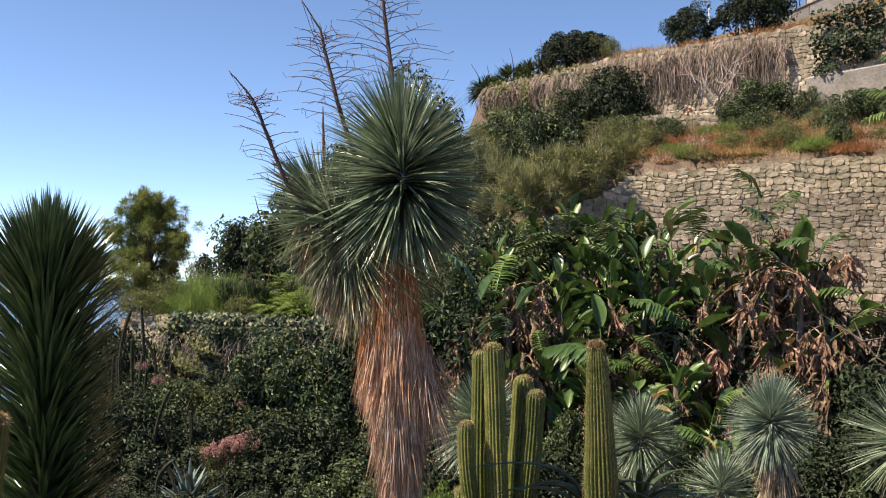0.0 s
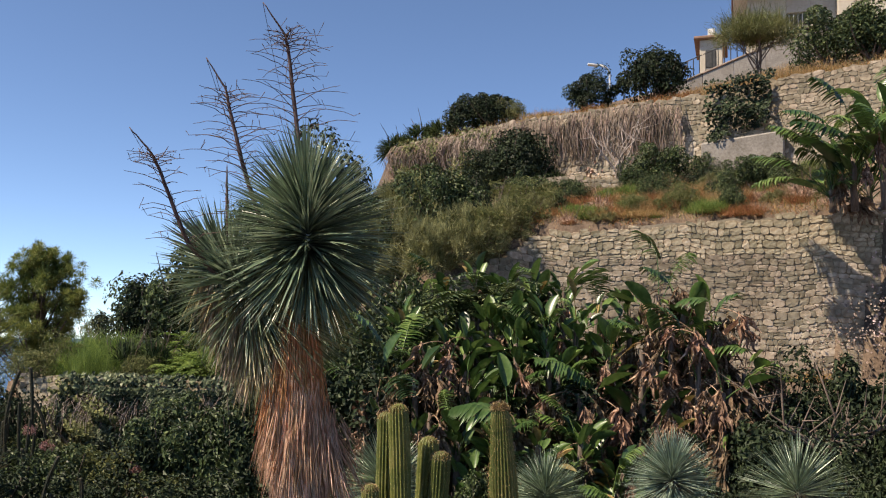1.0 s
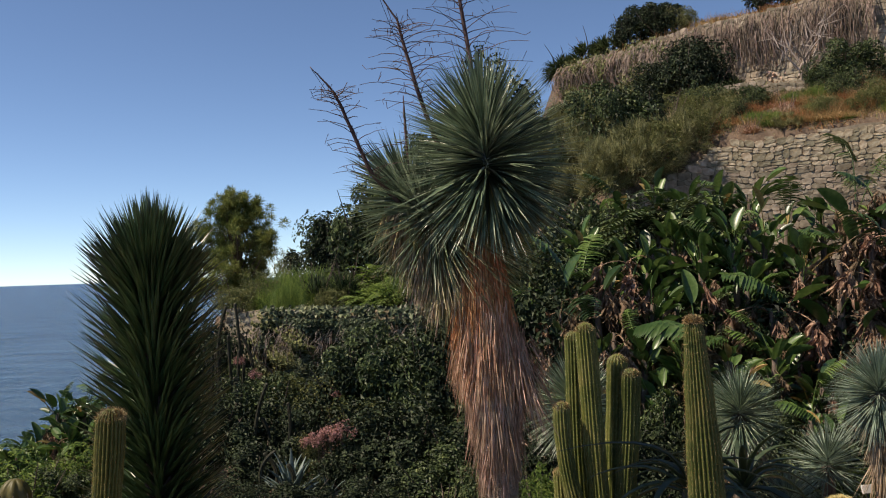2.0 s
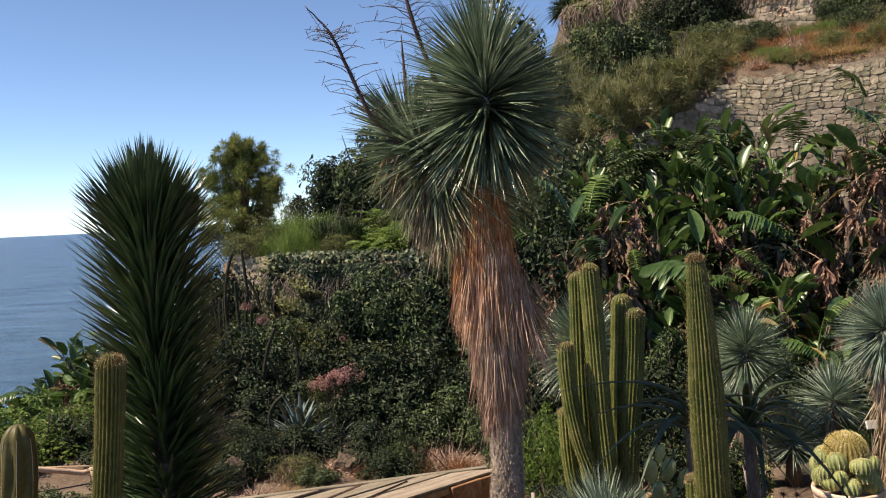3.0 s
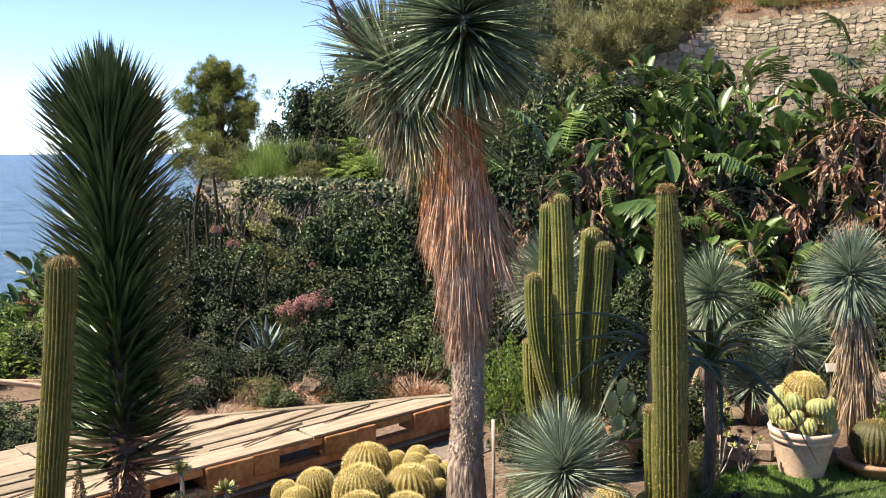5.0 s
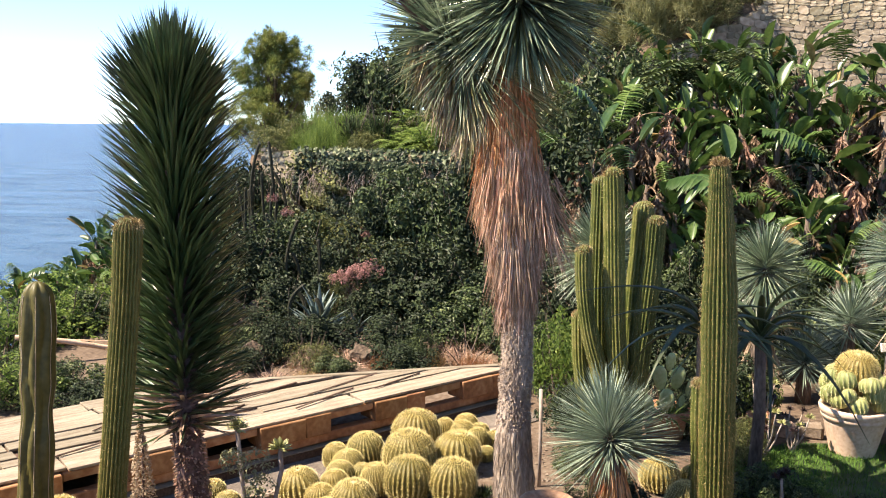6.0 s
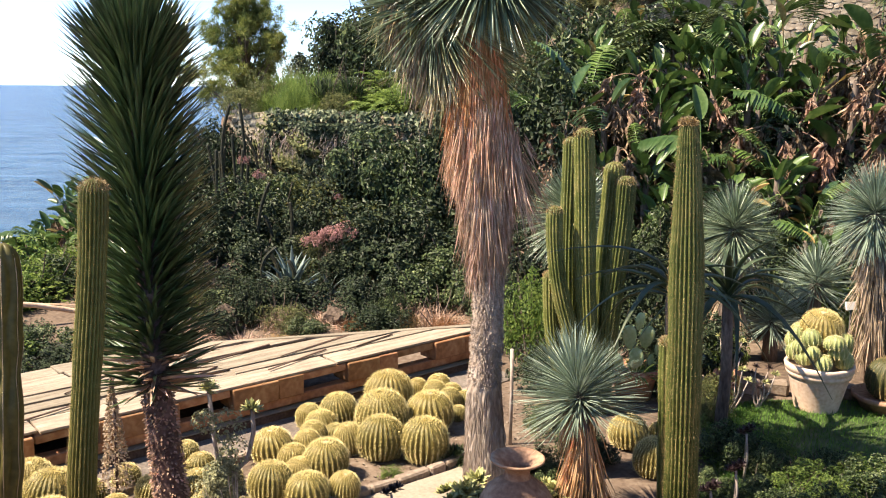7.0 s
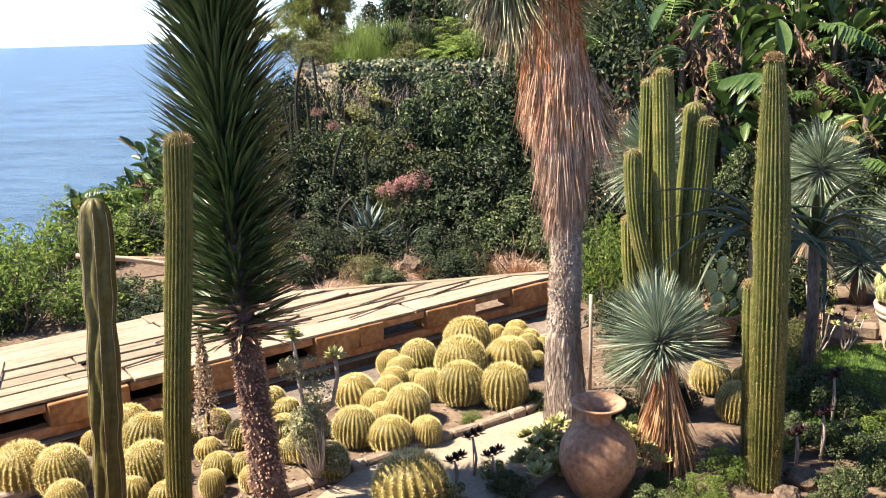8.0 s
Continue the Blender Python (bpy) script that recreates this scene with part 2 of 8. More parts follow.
    "rail_wood": mat("pale_rail_wood", [(0.45, 0.30, 0.20), (0.55, 0.39, 0.28), (0.62, 0.48, 0.36)], 4, 0.8, 0.3),
    "rock": mat("brown_rock", [(0.07, 0.05, 0.036), (0.125, 0.09, 0.066), (0.20, 0.15, 0.115)], 3.5, 0.9, 1.0, 7, bump_dist=0.06),
    "pale_rock": mat("pale_rock", [(0.36, 0.31, 0.26), (0.48, 0.42, 0.36), (0.58, 0.52, 0.45)], 2.5, 0.9, 0.8, 7, bump_dist=0.03),
}

sea_mat = bpy.data.materials.new("sea_water")
sea_mat.use_nodes = True
_n, _l = sea_mat.node_tree.nodes, sea_mat.node_tree.links
_p = _n["Principled BSDF"]
_p.inputs["Base Color"].default_value = (0.025, 0.11, 0.22, 1)
_p.inputs["Roughness"].default_value = 0.25
_p.inputs["IOR"].default_value = 1.33
_tc, _mp = _n.new("ShaderNodeTexCoord"), _n.new("ShaderNodeMapping")
_mp.inputs["Scale"].default_value = (0.012, 0.035, 1)
_w = _n.new("ShaderNodeTexNoise")
_w.inputs["Scale"].default_value, _w.inputs["Detail"].default_value, _w.inputs["Roughness"].default_value = 3.0, 9, 0.65
_b = _n.new("ShaderNodeBump")
_b.inputs["Strength"].default_value, _b.inputs["Distance"].default_value = 1.0, 14.0
_r = _n.new("ShaderNodeValToRGB")
_r.color_ramp.elements[0].position, _r.color_ramp.elements[1].position = 0.35, 0.7
_r.color_ramp.elements[0].color, _r.color_ramp.elements[1].color = (0.008, 0.036, 0.105, 1), (0.07, 0.155, 0.29, 1)
_l.new(_tc.outputs["Object"], _mp.inputs[0])
_l.new(_mp.outputs[0], _w.inputs["Vector"])
_l.new(_w.outputs[0], _b.inputs["Height"])
_l.new(_w.outputs[0], _r.inputs[0])
_l.new(_r.outputs[0], _p.inputs["Base Color"])
_l.new(_b.outputs[0], _p.inputs["Normal"])


# ---------------- mesh tools ----------------
def seeded(k):
    return np.random.default_rng(k)


def unit(v):
    return v / np.maximum(np.linalg.norm(v, axis=-1, keepdims=True), 1e-9)


def join(*pieces):
    """Pieces of (vertices, faces), the faces all with as many corners, as one."""
    vs, fs, at = [], [], 0
    for v, f in pieces:
        vs.append(v)
        fs.append(f + at)
        at += len(v)
    return np.concatenate(vs), np.concatenate(fs)


def mesh(name, vf, material, smooth=True):
    v, f = vf
    k = f.shape[1]
    me = bpy.data.meshes.new(name)
    me.vertices.add(len(v))
    me.vertices.foreach_set("co", np.asarray(v, np.float32).ravel())
    me.loops.add(f.size)
    me.loops.foreach_set("vertex_index", np.asarray(f, np.int32).ravel())
    me.polygons.add(len(f))
    me.polygons.foreach_set("loop_start", np.arange(0, f.size, k, dtype=np.int32))
    me.polygons.foreach_set("use_smooth", np.full(len(f), smooth))
    me.update(calc_edges=True)
    me.materials.append(material)
    return me


def part(name, vf, material=None, parent=None, label="", smooth=True, at=None):
    ob = new(name, vf if isinstance(vf, bpy.types.Mesh) else mesh(name, vf, material, smooth))
    ob.parent = parent
    if at is not None:
        ob.matrix_basis = at
    return tagged(ob, label) if label else ob


def thing(name, label, category, at=(0, 0, 0), group="", kind="", turn=0):
    ob = new(name)
    ob.matrix_basis = pose(*at, 0, 0, turn)
    ob.empty_display_size = 0.2
    return tagged(ob, label, category, group, kind)


def blades(base, way, length, width, droop=0.0, segs=4, fold=0.3, shape="sword", twist=0.0, rng=None):
    """Leaves as folded strips, from base points along unit ways, bent down by droop."""
    n = len(base)
    length, width, droop = (np.broadcast_to(np.asarray(a, float), (n,)) for a in (length, width, droop))
    side = np.cross(way, np.array([0, 0, 1.0]))
    flat = np.linalg.norm(side, axis=1) < 0.05
    side[flat] = (1, 0, 0)
    side = unit(side)
    if twist:
        a = rng.normal(0, twist, n)[:, None]
        side = unit(side * np.cos(a) + np.cross(way, side) * np.sin(a))
    s = np.linspace(0, 1, segs + 1)
    if shape == "sword":
        w = (0.55 + 0.45 * np.minimum(s / 0.3, 1)) * (1 - s ** 2.2)
    elif shape == "paddle":
        w = np.sin(np.pi * np.clip(s, 0.02, 0.985) ** 0.75) ** 0.7
    elif shape == "needle":
        w = 1 - 0.8 * s
    else:
        w = np.sin(np.pi * np.clip(s, 0.06, 0.97))
    path = base[:, None] + way[:, None] * (length[:, None] * s)[..., None]
    path[..., 2] -= (droop * length)[:, None] * s ** 2
    tang = unit(np.gradient(path, axis=1))
    nor = unit(np.cross(side[:, None], tang))
    half = (width[:, None] * w / 2)[..., None]
    v = np.stack([path - side[:, None] * half + nor * half * fold, path - nor * half * fold, path + side[:, None] * half + nor * half * fold], 2)
    i = (np.arange(n)[:, None, None] * (segs + 1) + np.arange(segs)[None, :, None]) * 3 + np.arange(2)[None, None, :]
    f = np.stack([i, i + 1, i + 4, i + 3], -1).reshape(-1, 4)
    return v.reshape(-1, 3), f


def leaflets(at, normal, size, rng, aspect=0.55):
    """Small folded leaves: four points each, lying about across the normal."""
    n = len(at)
    a = unit(np.cross(normal, rng.normal(size=(n, 3))))
    b = np.cross(normal, a)
    size = np.broadcast_to(np.asarray(size, float), (n,))[:, None]
    tip = a * size
    lift = normal * size * 0.18
    v = np.stack([at - tip * 0.5, at - b * size * aspect * 0.5 + lift, at + tip * 0.5 - lift * 0.6, at + b * size * aspect * 0.5 + lift], 1)
    i = np.arange(n)[:, None] * 4
    f = np.concatenate([i + np.array([0, 1, 2]), i + np.array([0, 2, 3])])
    return v.reshape(-1, 3), f


def tube(points, radii, sides=8, cap=True):
    p = np.asarray(points, float)
    n = len(p)
    r = np.broadcast_to(np.asarray(radii, float), (n,))
    t = unit(np.gradient(p, axis=0))
    ref = np.where(np.abs(t[:, 2:3]) > 0.9, np.array([[1.0, 0, 0]]), np.array([[0, 0, 1.0]]))
    a = unit(np.cross(t, ref))
    for k in range(1, n):
        a[k] = unit(a[k - 1] - t[k] * np.dot(a[k - 1], t[k]))
    b = np.cross(t, a)
    ang = np.linspace(0, 2 * np.pi, sides, endpoint=False)
    v = p[:, None] + (a[:, None] * np.cos(ang)[:, None] + b[:, None] * np.sin(ang)[:, None]) * r[:, None, None]
    v = v.reshape(-1, 3)
    k, j = np.meshgrid(np.arange(n - 1), np.arange(sides), indexing="ij")
    f = np.stack([k * sides + j, k * sides + (j + 1) % sides, (k + 1) * sides + (j + 1) % sides, (k + 1) * sides + j], -1).reshape(-1, 4)
    if cap:
        m = len(v)
        v = np.concatenate([v, p[:1], p[-1:]])
        j = np.arange(0, sides, 2)
        f = np.concatenate([f, np.stack([np.full(len(j), m), (j + 2) % sides, j + 1, j], -1),
                            np.stack([np.full(len(j), m + 1), (n - 1) * sides + j, (n - 1) * sides + j + 1, (n - 1) * sides + (j + 2) % sides], -1)])
    return v, f


def lathe(profile, sides=40, ribs=None):
    """A turned shape from (radius, height) points; ribs(angle, k) scales the radius."""
    pr = np.asarray(profile, float)
    n = len(pr)
    ang = np.linspace(0, 2 * np.pi, sides, endpoint=False)
    r = pr[:, 0:1] * np.ones(sides)
    if ribs is not None:
        r = r * ribs(ang[None, :], np.linspace(0, 1, n)[:, None])
    v = np.stack([r * np.cos(ang), r * np.sin(ang), pr[:, 1:2] * np.ones(sides)], -1).reshape(-1, 3)
    k, j = np.meshgrid(np.arange(n - 1), np.arange(sides), indexing="ij")
    f = np.stack([k * sides + j, k * sides + (j + 1) % sides, (k + 1) * sides + (j + 1) % sides, (k + 1) * sides + j], -1).reshape(-1, 4)
    return v, f


def block(sx, sy, sz, bevel=0.01, rng=None, wobble=0.0):
    """A box on z = 0 with chamfered edges, each corner a little out of true."""
    bm = bmesh.new()
    bmesh.ops.create_cube(bm, size=1.0)
    for q in bm.verts:
        q.co = Vector((q.co.x * sx, q.co.y * sy, (q.co.z + 0.5) * sz))
        if rng is not None:
            q.co += Vector(rng.normal(0, wobble, 3))
    bmesh.ops.bevel(bm, geom=bm.edges[:], offset=bevel, segments=1, affect="EDGES")
    return bm


def bm_mesh(name, bm, material, smooth=False):
    me = bpy.data.meshes.new(name)
    bm.to_mesh(me)
    bm.free()
    me.materials.append(material)
    for q in me.polygons:
        q.use_smooth = smooth
    return me


def cone_ways(n, rng, low, high):
    """Unit vectors with heights between the sines of low and high (degrees), evenly spread with some scatter."""
    k = np.arange(n) + rng.uniform(-0.3, 0.3, n)
    z = np.sin(np.radians(low)) + (np.sin(np.radians(high)) - np.sin(np.radians(low))) * (k + 0.5) / n
    a = k * 2.399963 + rng.normal(0, 0.12, n)
    z = np.clip(z, -0.999, 0.999)
    c = np.sqrt(1 - z * z)
    return np.stack([c * np.cos(a), c * np.sin(a), z], 1)


def smooth01(t):
    t = np.clip(t, 0, 1)
    return t * t * (3 - 2 * t)


# ---------------- ground, sea ----------------
SEA = -14.0
Y1X, Y1Y = (-60, -9, -6.5, -2, 2, 3.9, 10, 16, 30, 60), (24, 19.6, 19.0, 17.3, 18.5, 19.6, 17.3, 13, 0, -30)
T1X, T1Z = (-60, -7.35, -7.0, -2, 0.5, 4, 10, 30), (-3, -0.3, 2.27, 2.34, 3.6, 5.6, 5.95, 7)
B1X, B1Z = (-60, -9, -6.5, -2, 4, 10, 30), (-2, -0.4, 0.5, 0.8, 2.2, 2.6, 4)
Y3X, Y3Y = (-60, 1.6, 5.9, 10.7, 14.3, 24, 60), (70, 35, 30, 26.4, 22.6, 12, -20)
B3X, B3Z = (-60, -14, -8, -2, 2, 6, 14, 30), (-4, 0, 3.0, 5.0, 9.3, 8.6, 8.2, 9)
T3X, T3Z = (-60, -14, -8, -2, 1.4, 1.7, 14, 30), (-4, 0, 3.0, 5.2, 9.6, 10.85, 10.95, 12)


def height(x, y):
    """The ground's height over the plan."""
    x, y = np.asarray(x, float), np.asarray(y, float)
    y1, t1, b1 = np.interp(x, Y1X, Y1Y), np.interp(x, T1X, T1Z), np.interp(x, B1X, B1Z)
    y3, b3, t3 = np.interp(x, Y3X, Y3Y), np.interp(x, B3X, B3Z), np.interp(x, T3X, T3Z)
    low = b1 * smooth01((y - 10.8) / np.maximum(y1 - 10.8, 1))
    mid = t1 + (b3 - t1) * np.clip((y - y1) / np.maximum(y3 - y1, 1), 0, 1) ** 0.8
    far = t3 + 0.21 * np.minimum(y - y3, 60) * np.clip((x + 1) / 5, 0, 1)
    z = np.where(y < y1 + 0.2, low, np.where(y < y3 + 0.3, mid, far))
    # the upper terrace to the south
    z = z + 1.6 * smooth01((3.6 - y) / 1.2) * (1 - smooth01((-x - 6) / 4))
    fall = np.maximum((-x - (6.4 + 0.12 * np.maximum(y - 12, 0))) / 17, (y - 46) / 34 * np.clip((1 - x) / 4, 0, 1))
    z = z - (z + 17.5) * smooth01(fall)
    bumps = 0.05 * np.sin(1.7 * x + 0.6 * y) * np.sin(1.1 * y - 0.4 * x)
    return z + bumps * smooth01((y - 11) / 3)


def ground_sheet():
    xs = np.concatenate([np.arange(-700, -60, 40), np.arange(-60, -14, 2), np.arange(-14, 16, 0.25), np.arange(16, 50, 2), np.arange(50, 701, 50)])
    ys = np.concatenate([np.arange(-300, -20, 40), np.arange(-20, 2, 2), np.arange(2, 12, 0.4), np.arange(12, 38, 0.25), np.arange(38, 90, 2), np.arange(90, 701, 50)])
    x, y = np.meshgrid(xs, ys, indexing="ij")
    z = height(x, y)
    v = np.stack([x, y, z], -1).reshape(-1, 3)
    m = len(ys)
    i, j = np.meshgrid(np.arange(len(xs) - 1), np.arange(m - 1), indexing="ij")
    f = np.stack([i * m + j, (i + 1) * m + j, (i + 1) * m + j + 1, i * m + j + 1], -1).reshape(-1, 4)
    return v, f


ground = part("ground", ground_sheet(), M["soil"])
tagged(ground, "dry brown hillside soil stepping down to the sea", "ground", kind="structure")
sea_v = np.array([[-4950, -4950, SEA], [4950, -4950, SEA], [4950, 4950, SEA], [-4950, 4950, SEA]], float)
water = part("water", (sea_v, np.array([[0, 1, 2, 3]])), sea_mat)
tagged(water, "calm blue sea with fine ripples to the horizon", "sea", kind="structure")


def strip(name, outline, z, material, label, category, thick=0.03):
    """A flat slab with the given outline (up to eight corners)."""
    bm = bmesh.new()
    top = [bm.verts.new((a, b, z)) for a, b in outline]
    face = bm.faces.new(top)
    r = bmesh.ops.extrude_face_region(bm, geom=[face])
    for q in r["geom"]:
        if isinstance(q, bmesh.types.BMVert):
            q.co.z -= thick
    bmesh.ops.recalc_face_normals(bm, faces=bm.faces[:])
    ob = new(name, bm_mesh(name, bm, material))
    return tagged(ob, label, category, kind="structure")


# ---------------- the tall yucca ----------------
def rosette(n, seed, length, width, low, high, stem=0.3, droop=0.15, old=0.0, segs=4, fold=0.35):
    """A head of sword leaves round the upper end of a stem; its heart is at the origin. Returns fresh and old leaves."""
    rng = seeded(seed)
    way = cone_ways(n, rng, low, high)
    rank = (way[:, 2] + 1) / 2
    base = np.stack([np.zeros(n), np.zeros(n), -stem * (1 - rank) + 0.5 * stem * rank ** 3], 1) + way * 0.04
    ln = length * rng.uniform(0.82, 1.08, n) * (0.80 + 0.2 * np.sin(np.pi * np.clip(rank, 0, 1)))
    dr = droop * rng.uniform(0.4, 1.5, n) * (1.3 - rank)
    is_old = rank < old * rng.uniform(0.7, 1.3, n)
    v = lambda k, w: blades(base[k], way[k], ln[k], w * rng.uniform(0.8, 1.2, k.sum()), dr[k], segs, fold, "sword", 0.25, rng)
    return v(~is_old, width), (v(is_old, width * 0.85) if is_old.any() else None)


def skirt(n, seed, z0, z1, centre, radius, length, width, flare=0.25):
    """Dead leaves that hang round a stem from height z0 down to z1; centre(z) and radius(z) give the stem's line and the skirt's girth."""
    rng = seeded(seed)
    locks = max(8, n // 13)
    k = rng.integers(0, locks, n)
    z = (rng.uniform(z1 + 0.30 * length, z0, locks))[k] + rng.normal(0, 0.05, n)
    a = rng.uniform(0, 2 * np.pi, locks)[k] + rng.normal(0, 0.16, n)
    r = np.array([radius(q) for q in z]) * (rng.uniform(0.55, 1.05, locks)[k] + rng.normal(0, 0.05, n))
    c = np.array([centre(q) for q in z])
    base = np.stack([c[:, 0] + r * np.cos(a), c[:, 1] + r * np.sin(a), z], 1)
    out = flare * (rng.uniform(-0.5, 1.6, locks)[k] + rng.normal(0, 0.35, n))
    lean = rng.normal(0, 0.06, (locks, 2))[k] + rng.normal(0, 0.06, (n, 2))
    way = unit(np.stack([np.cos(a) * out + lean[:, 0], np.sin(a) * out + lean[:, 1], -np.ones(n)], 1))
    ln = length * rng.uniform(0.55, 1.05, locks)[k] * rng.uniform(0.8, 1.1, n)
    return blades(base, way, ln, width * rng.uniform(0.6, 1.2, n), 0.05, 3, 0.4, "sword", 0.9, rng)


def flower_stalk(points, seed, arms, reach, bare_tip=True):
    """A dry, thin panicle: a tapering stem with many fine side twigs that turn up at their ends."""
    rng = seeded(seed)
    p = np.array(points, float)
    t = np.linspace(0, 1, len(p))
    s = np.linspace(0, 1, 26)
    q = np.stack([np.interp(s, t, p[:, k]) for k in range(3)], 1)
    q[1:-1] += rng.normal(0, 0.0015, (24, 3))
    pieces = [tube(q, 0.017 * (1 - s) ** 0.8 + 0.003, 7)]
    top = 0.72 if bare_tip else 0.97
    for k in range(arms):
        u = 0.16 + (top - 0.16) * (k + rng.uniform(0, 0.8)) / arms
        b = np.array([np.interp(u, s, q[:, m]) for m in range(3)])
        a = k * 2.4 + rng.normal(0, 0.3)
        ln = 1.18 * reach * (1.0 - 0.6 * (u - 0.16) / (top - 0.16)) * rng.uniform(0.7, 1.1)
        w = np.linspace(0, 1, 7)
        sag = rng.normal(0, 0.08)
        arm = np.stack([b[0] + np.cos(a) * ln * w, b[1] + np.sin(a) * ln * w, b[2] + ln * (0.50 * w - (0.34 + sag) * w ** 2)], 1)
        arm[1:] += rng.normal(0, 0.003, (6, 3))
        pieces.append(tube(arm, 0.0036 * (1 - 0.5 * w), 5, cap=False))
        for m in range(rng.integers(0, 3)):
            e = arm[rng.integers(2, 7)]
            d = rng.normal(0, 0.02, 3) + [0, 0, 0.02]
            pieces.append(tube([e, e + d, e + d * 1.5], [0.002, 0.002, 0.003], 4, cap=False))
    return join(*pieces)


def tall_yucca():
    x0, y0 = -0.30, 6.67
    y = thing("yucca_tree", "tall two-headed yucca with a shaggy skirt of dead orange-brown leaves", "yucca", (x0, y0, 0))
    zz = np.linspace(0, 3.6, 60)
    line = lambda z: (float(np.interp(z, (0, 0.75, 1.35, 1.9, 2.44, 2.66, 3.1, 3.6), (0.03, 0.0, 0.02, 0.01, -0.02, -0.04, -0.09, -0.07))), 0.05 * z / 3.6)
    girth = np.interp(zz, (0, 0.10, 0.35, 0.8, 1.05, 1.12, 1.3, 1.7, 3.6), (0.185, 0.165, 0.145, 0.122, 0.105, 0.120, 0.104, 0.108, 0.10))
    rng = seeded(3)
    v, f = tube([(*line(z), z) for z in zz], girth, 40)
    ang = np.arctan2(v[:, 1], v[:, 0])
    rough = 0.010 * np.sin(ang * 17 + v[:, 2] * 3) + 0.008 * np.sin(ang * 9 - v[:, 2] * 31) + rng.normal(0, 0.005, len(v))
    c = np.array([line(z) for z in v[:, 2]])
    out = unit(np.c_[v[:, :2] - c, np.zeros(len(v))])
    part("trunk", (v + out * rough[:, None], f), M["trunk"], y, "pale grey fibrous trunk")
    # short leaf-base stubs and hanging fibres on the bare trunk
    n = 7600
    z, a = rng.uniform(0.05, 1.75, n), rng.uniform(0, 2 * np.pi, n)
    r = np.interp(z, zz, girth)
    cc = np.array([line(q) for q in z])
    base = np.stack([cc[:, 0] + r * np.cos(a), cc[:, 1] + r * np.sin(a), z], 1)
    up = np.where(z > 0.8, rng.uniform(-0.6, 0.6, n), -4.5)
    way = unit(np.stack([np.cos(a), np.sin(a), up], 1))
    part("leaf_base", blades(base, way, np.where(z > 0.8, 0.022, 0.09) * rng.uniform(0.6, 1.3, n), np.where(z > 0.8, 0.013, 0.008), 0.3, 2, 0.3, "needle", 0.3, rng), M["trunk"], y, smooth=False)
    girdle = lambda z: float(np.interp(z, (1.6, 1.9, 2.24, 2.44, 2.66, 2.9, 3.09, 3.25, 3.5), (0.095, 0.120, 0.145, 0.185, 0.21, 0.205, 0.195, 0.16, 0.12)))
    for k, (n, low, high, ln, flare, m, label) in enumerate((
            (2600, 1.80, 2.02, 0.34, 0.05, "dead_leaf", "lowest ragged tier of grey-brown dead leaves"),
            (3600, 2.12, 2.42, 0.46, 0.09, "dead_leaf", "shaggy grey-brown dead leaves"),
            (4200, 2.60, 2.92, 0.50, 0.14, "dead_buff", "buff dead leaves in a bulging tier"),
            (3800, 3.00, 3.56, 0.42, 0.09, "dead_orange", "orange-brown newer dead leaves"))):
        part("dead_leaf_tier", skirt(n, 5 + k * 3, high, low - 0.30 * ln, line, girdle, ln, 0.0105, flare), M[m], y, label)
    lock = skirt(460, 7, 2.80, 2.2, lambda z: (0.17, 0.02), lambda z: 0.09, 0.46, 0.010, 0.45)
    part("dead_leaf_lock", lock, M["dead_leaf"], y, "pale loose tuft of dead leaves")
    # the two heads
    for name, at, seed, n, ln, old_len, tilt, label in (("crown", (-0.02, -0.03, 4.13), 11, 1250, 0.74, 0.66, (8, -4), "dense round head of dark green sword leaves"),
                                               ("side_crown", (-0.56, 0.30, 3.74), 12, 850, 0.64, 1.15, (-4, -44), "smaller leaning head of green leaves")):
        fresh, _ = rosette(n, seed, ln, 0.021, -42, 88, 0.34, 0.12)
        _, hang = rosette(int(n * 0.80), seed + 50, ln * old_len, 0.019, -86, -30, 0.30, 0.25, old=2.0)
        m = pose(*at, tilt[0], tilt[1], 0)
        head = part(name, fresh, M["yucca"], y, label, at=m)
        part("drooping_leaves", hang, M["yucca_old"], head, "older olive and straw leaves drooping below")
    limb = tube([(-0.05, 0.05, 2.9), (-0.28, 0.18, 3.2), (-0.50, 0.29, 3.5), (-0.62, 0.34, 3.72)], [0.13, 0.12, 0.11, 0.09], 14)
    part("limb", limb, M["bark"], y)
    bough = lambda z: (float(np.interp(z, (2.9, 3.2, 3.5, 3.72), (-0.08, -0.28, -0.50, -0.62))), float(np.interp(z, (2.9, 3.2, 3.5, 3.72), (0.05, 0.18, 0.29, 0.34))))
    for seed, n, m in ((15, 1500, "yucca_old"), (16, 1100, "dead_pale")):
        part("limb_skirt", skirt(n, seed, 3.72, 3.02, bough, lambda z: 0.22, 0.42, 0.013, 0.26), M[m], y, "straw and olive leaves under the side head")
    W = lambda *p: [(a - x0, b - y0, c) for a, b, c in p]
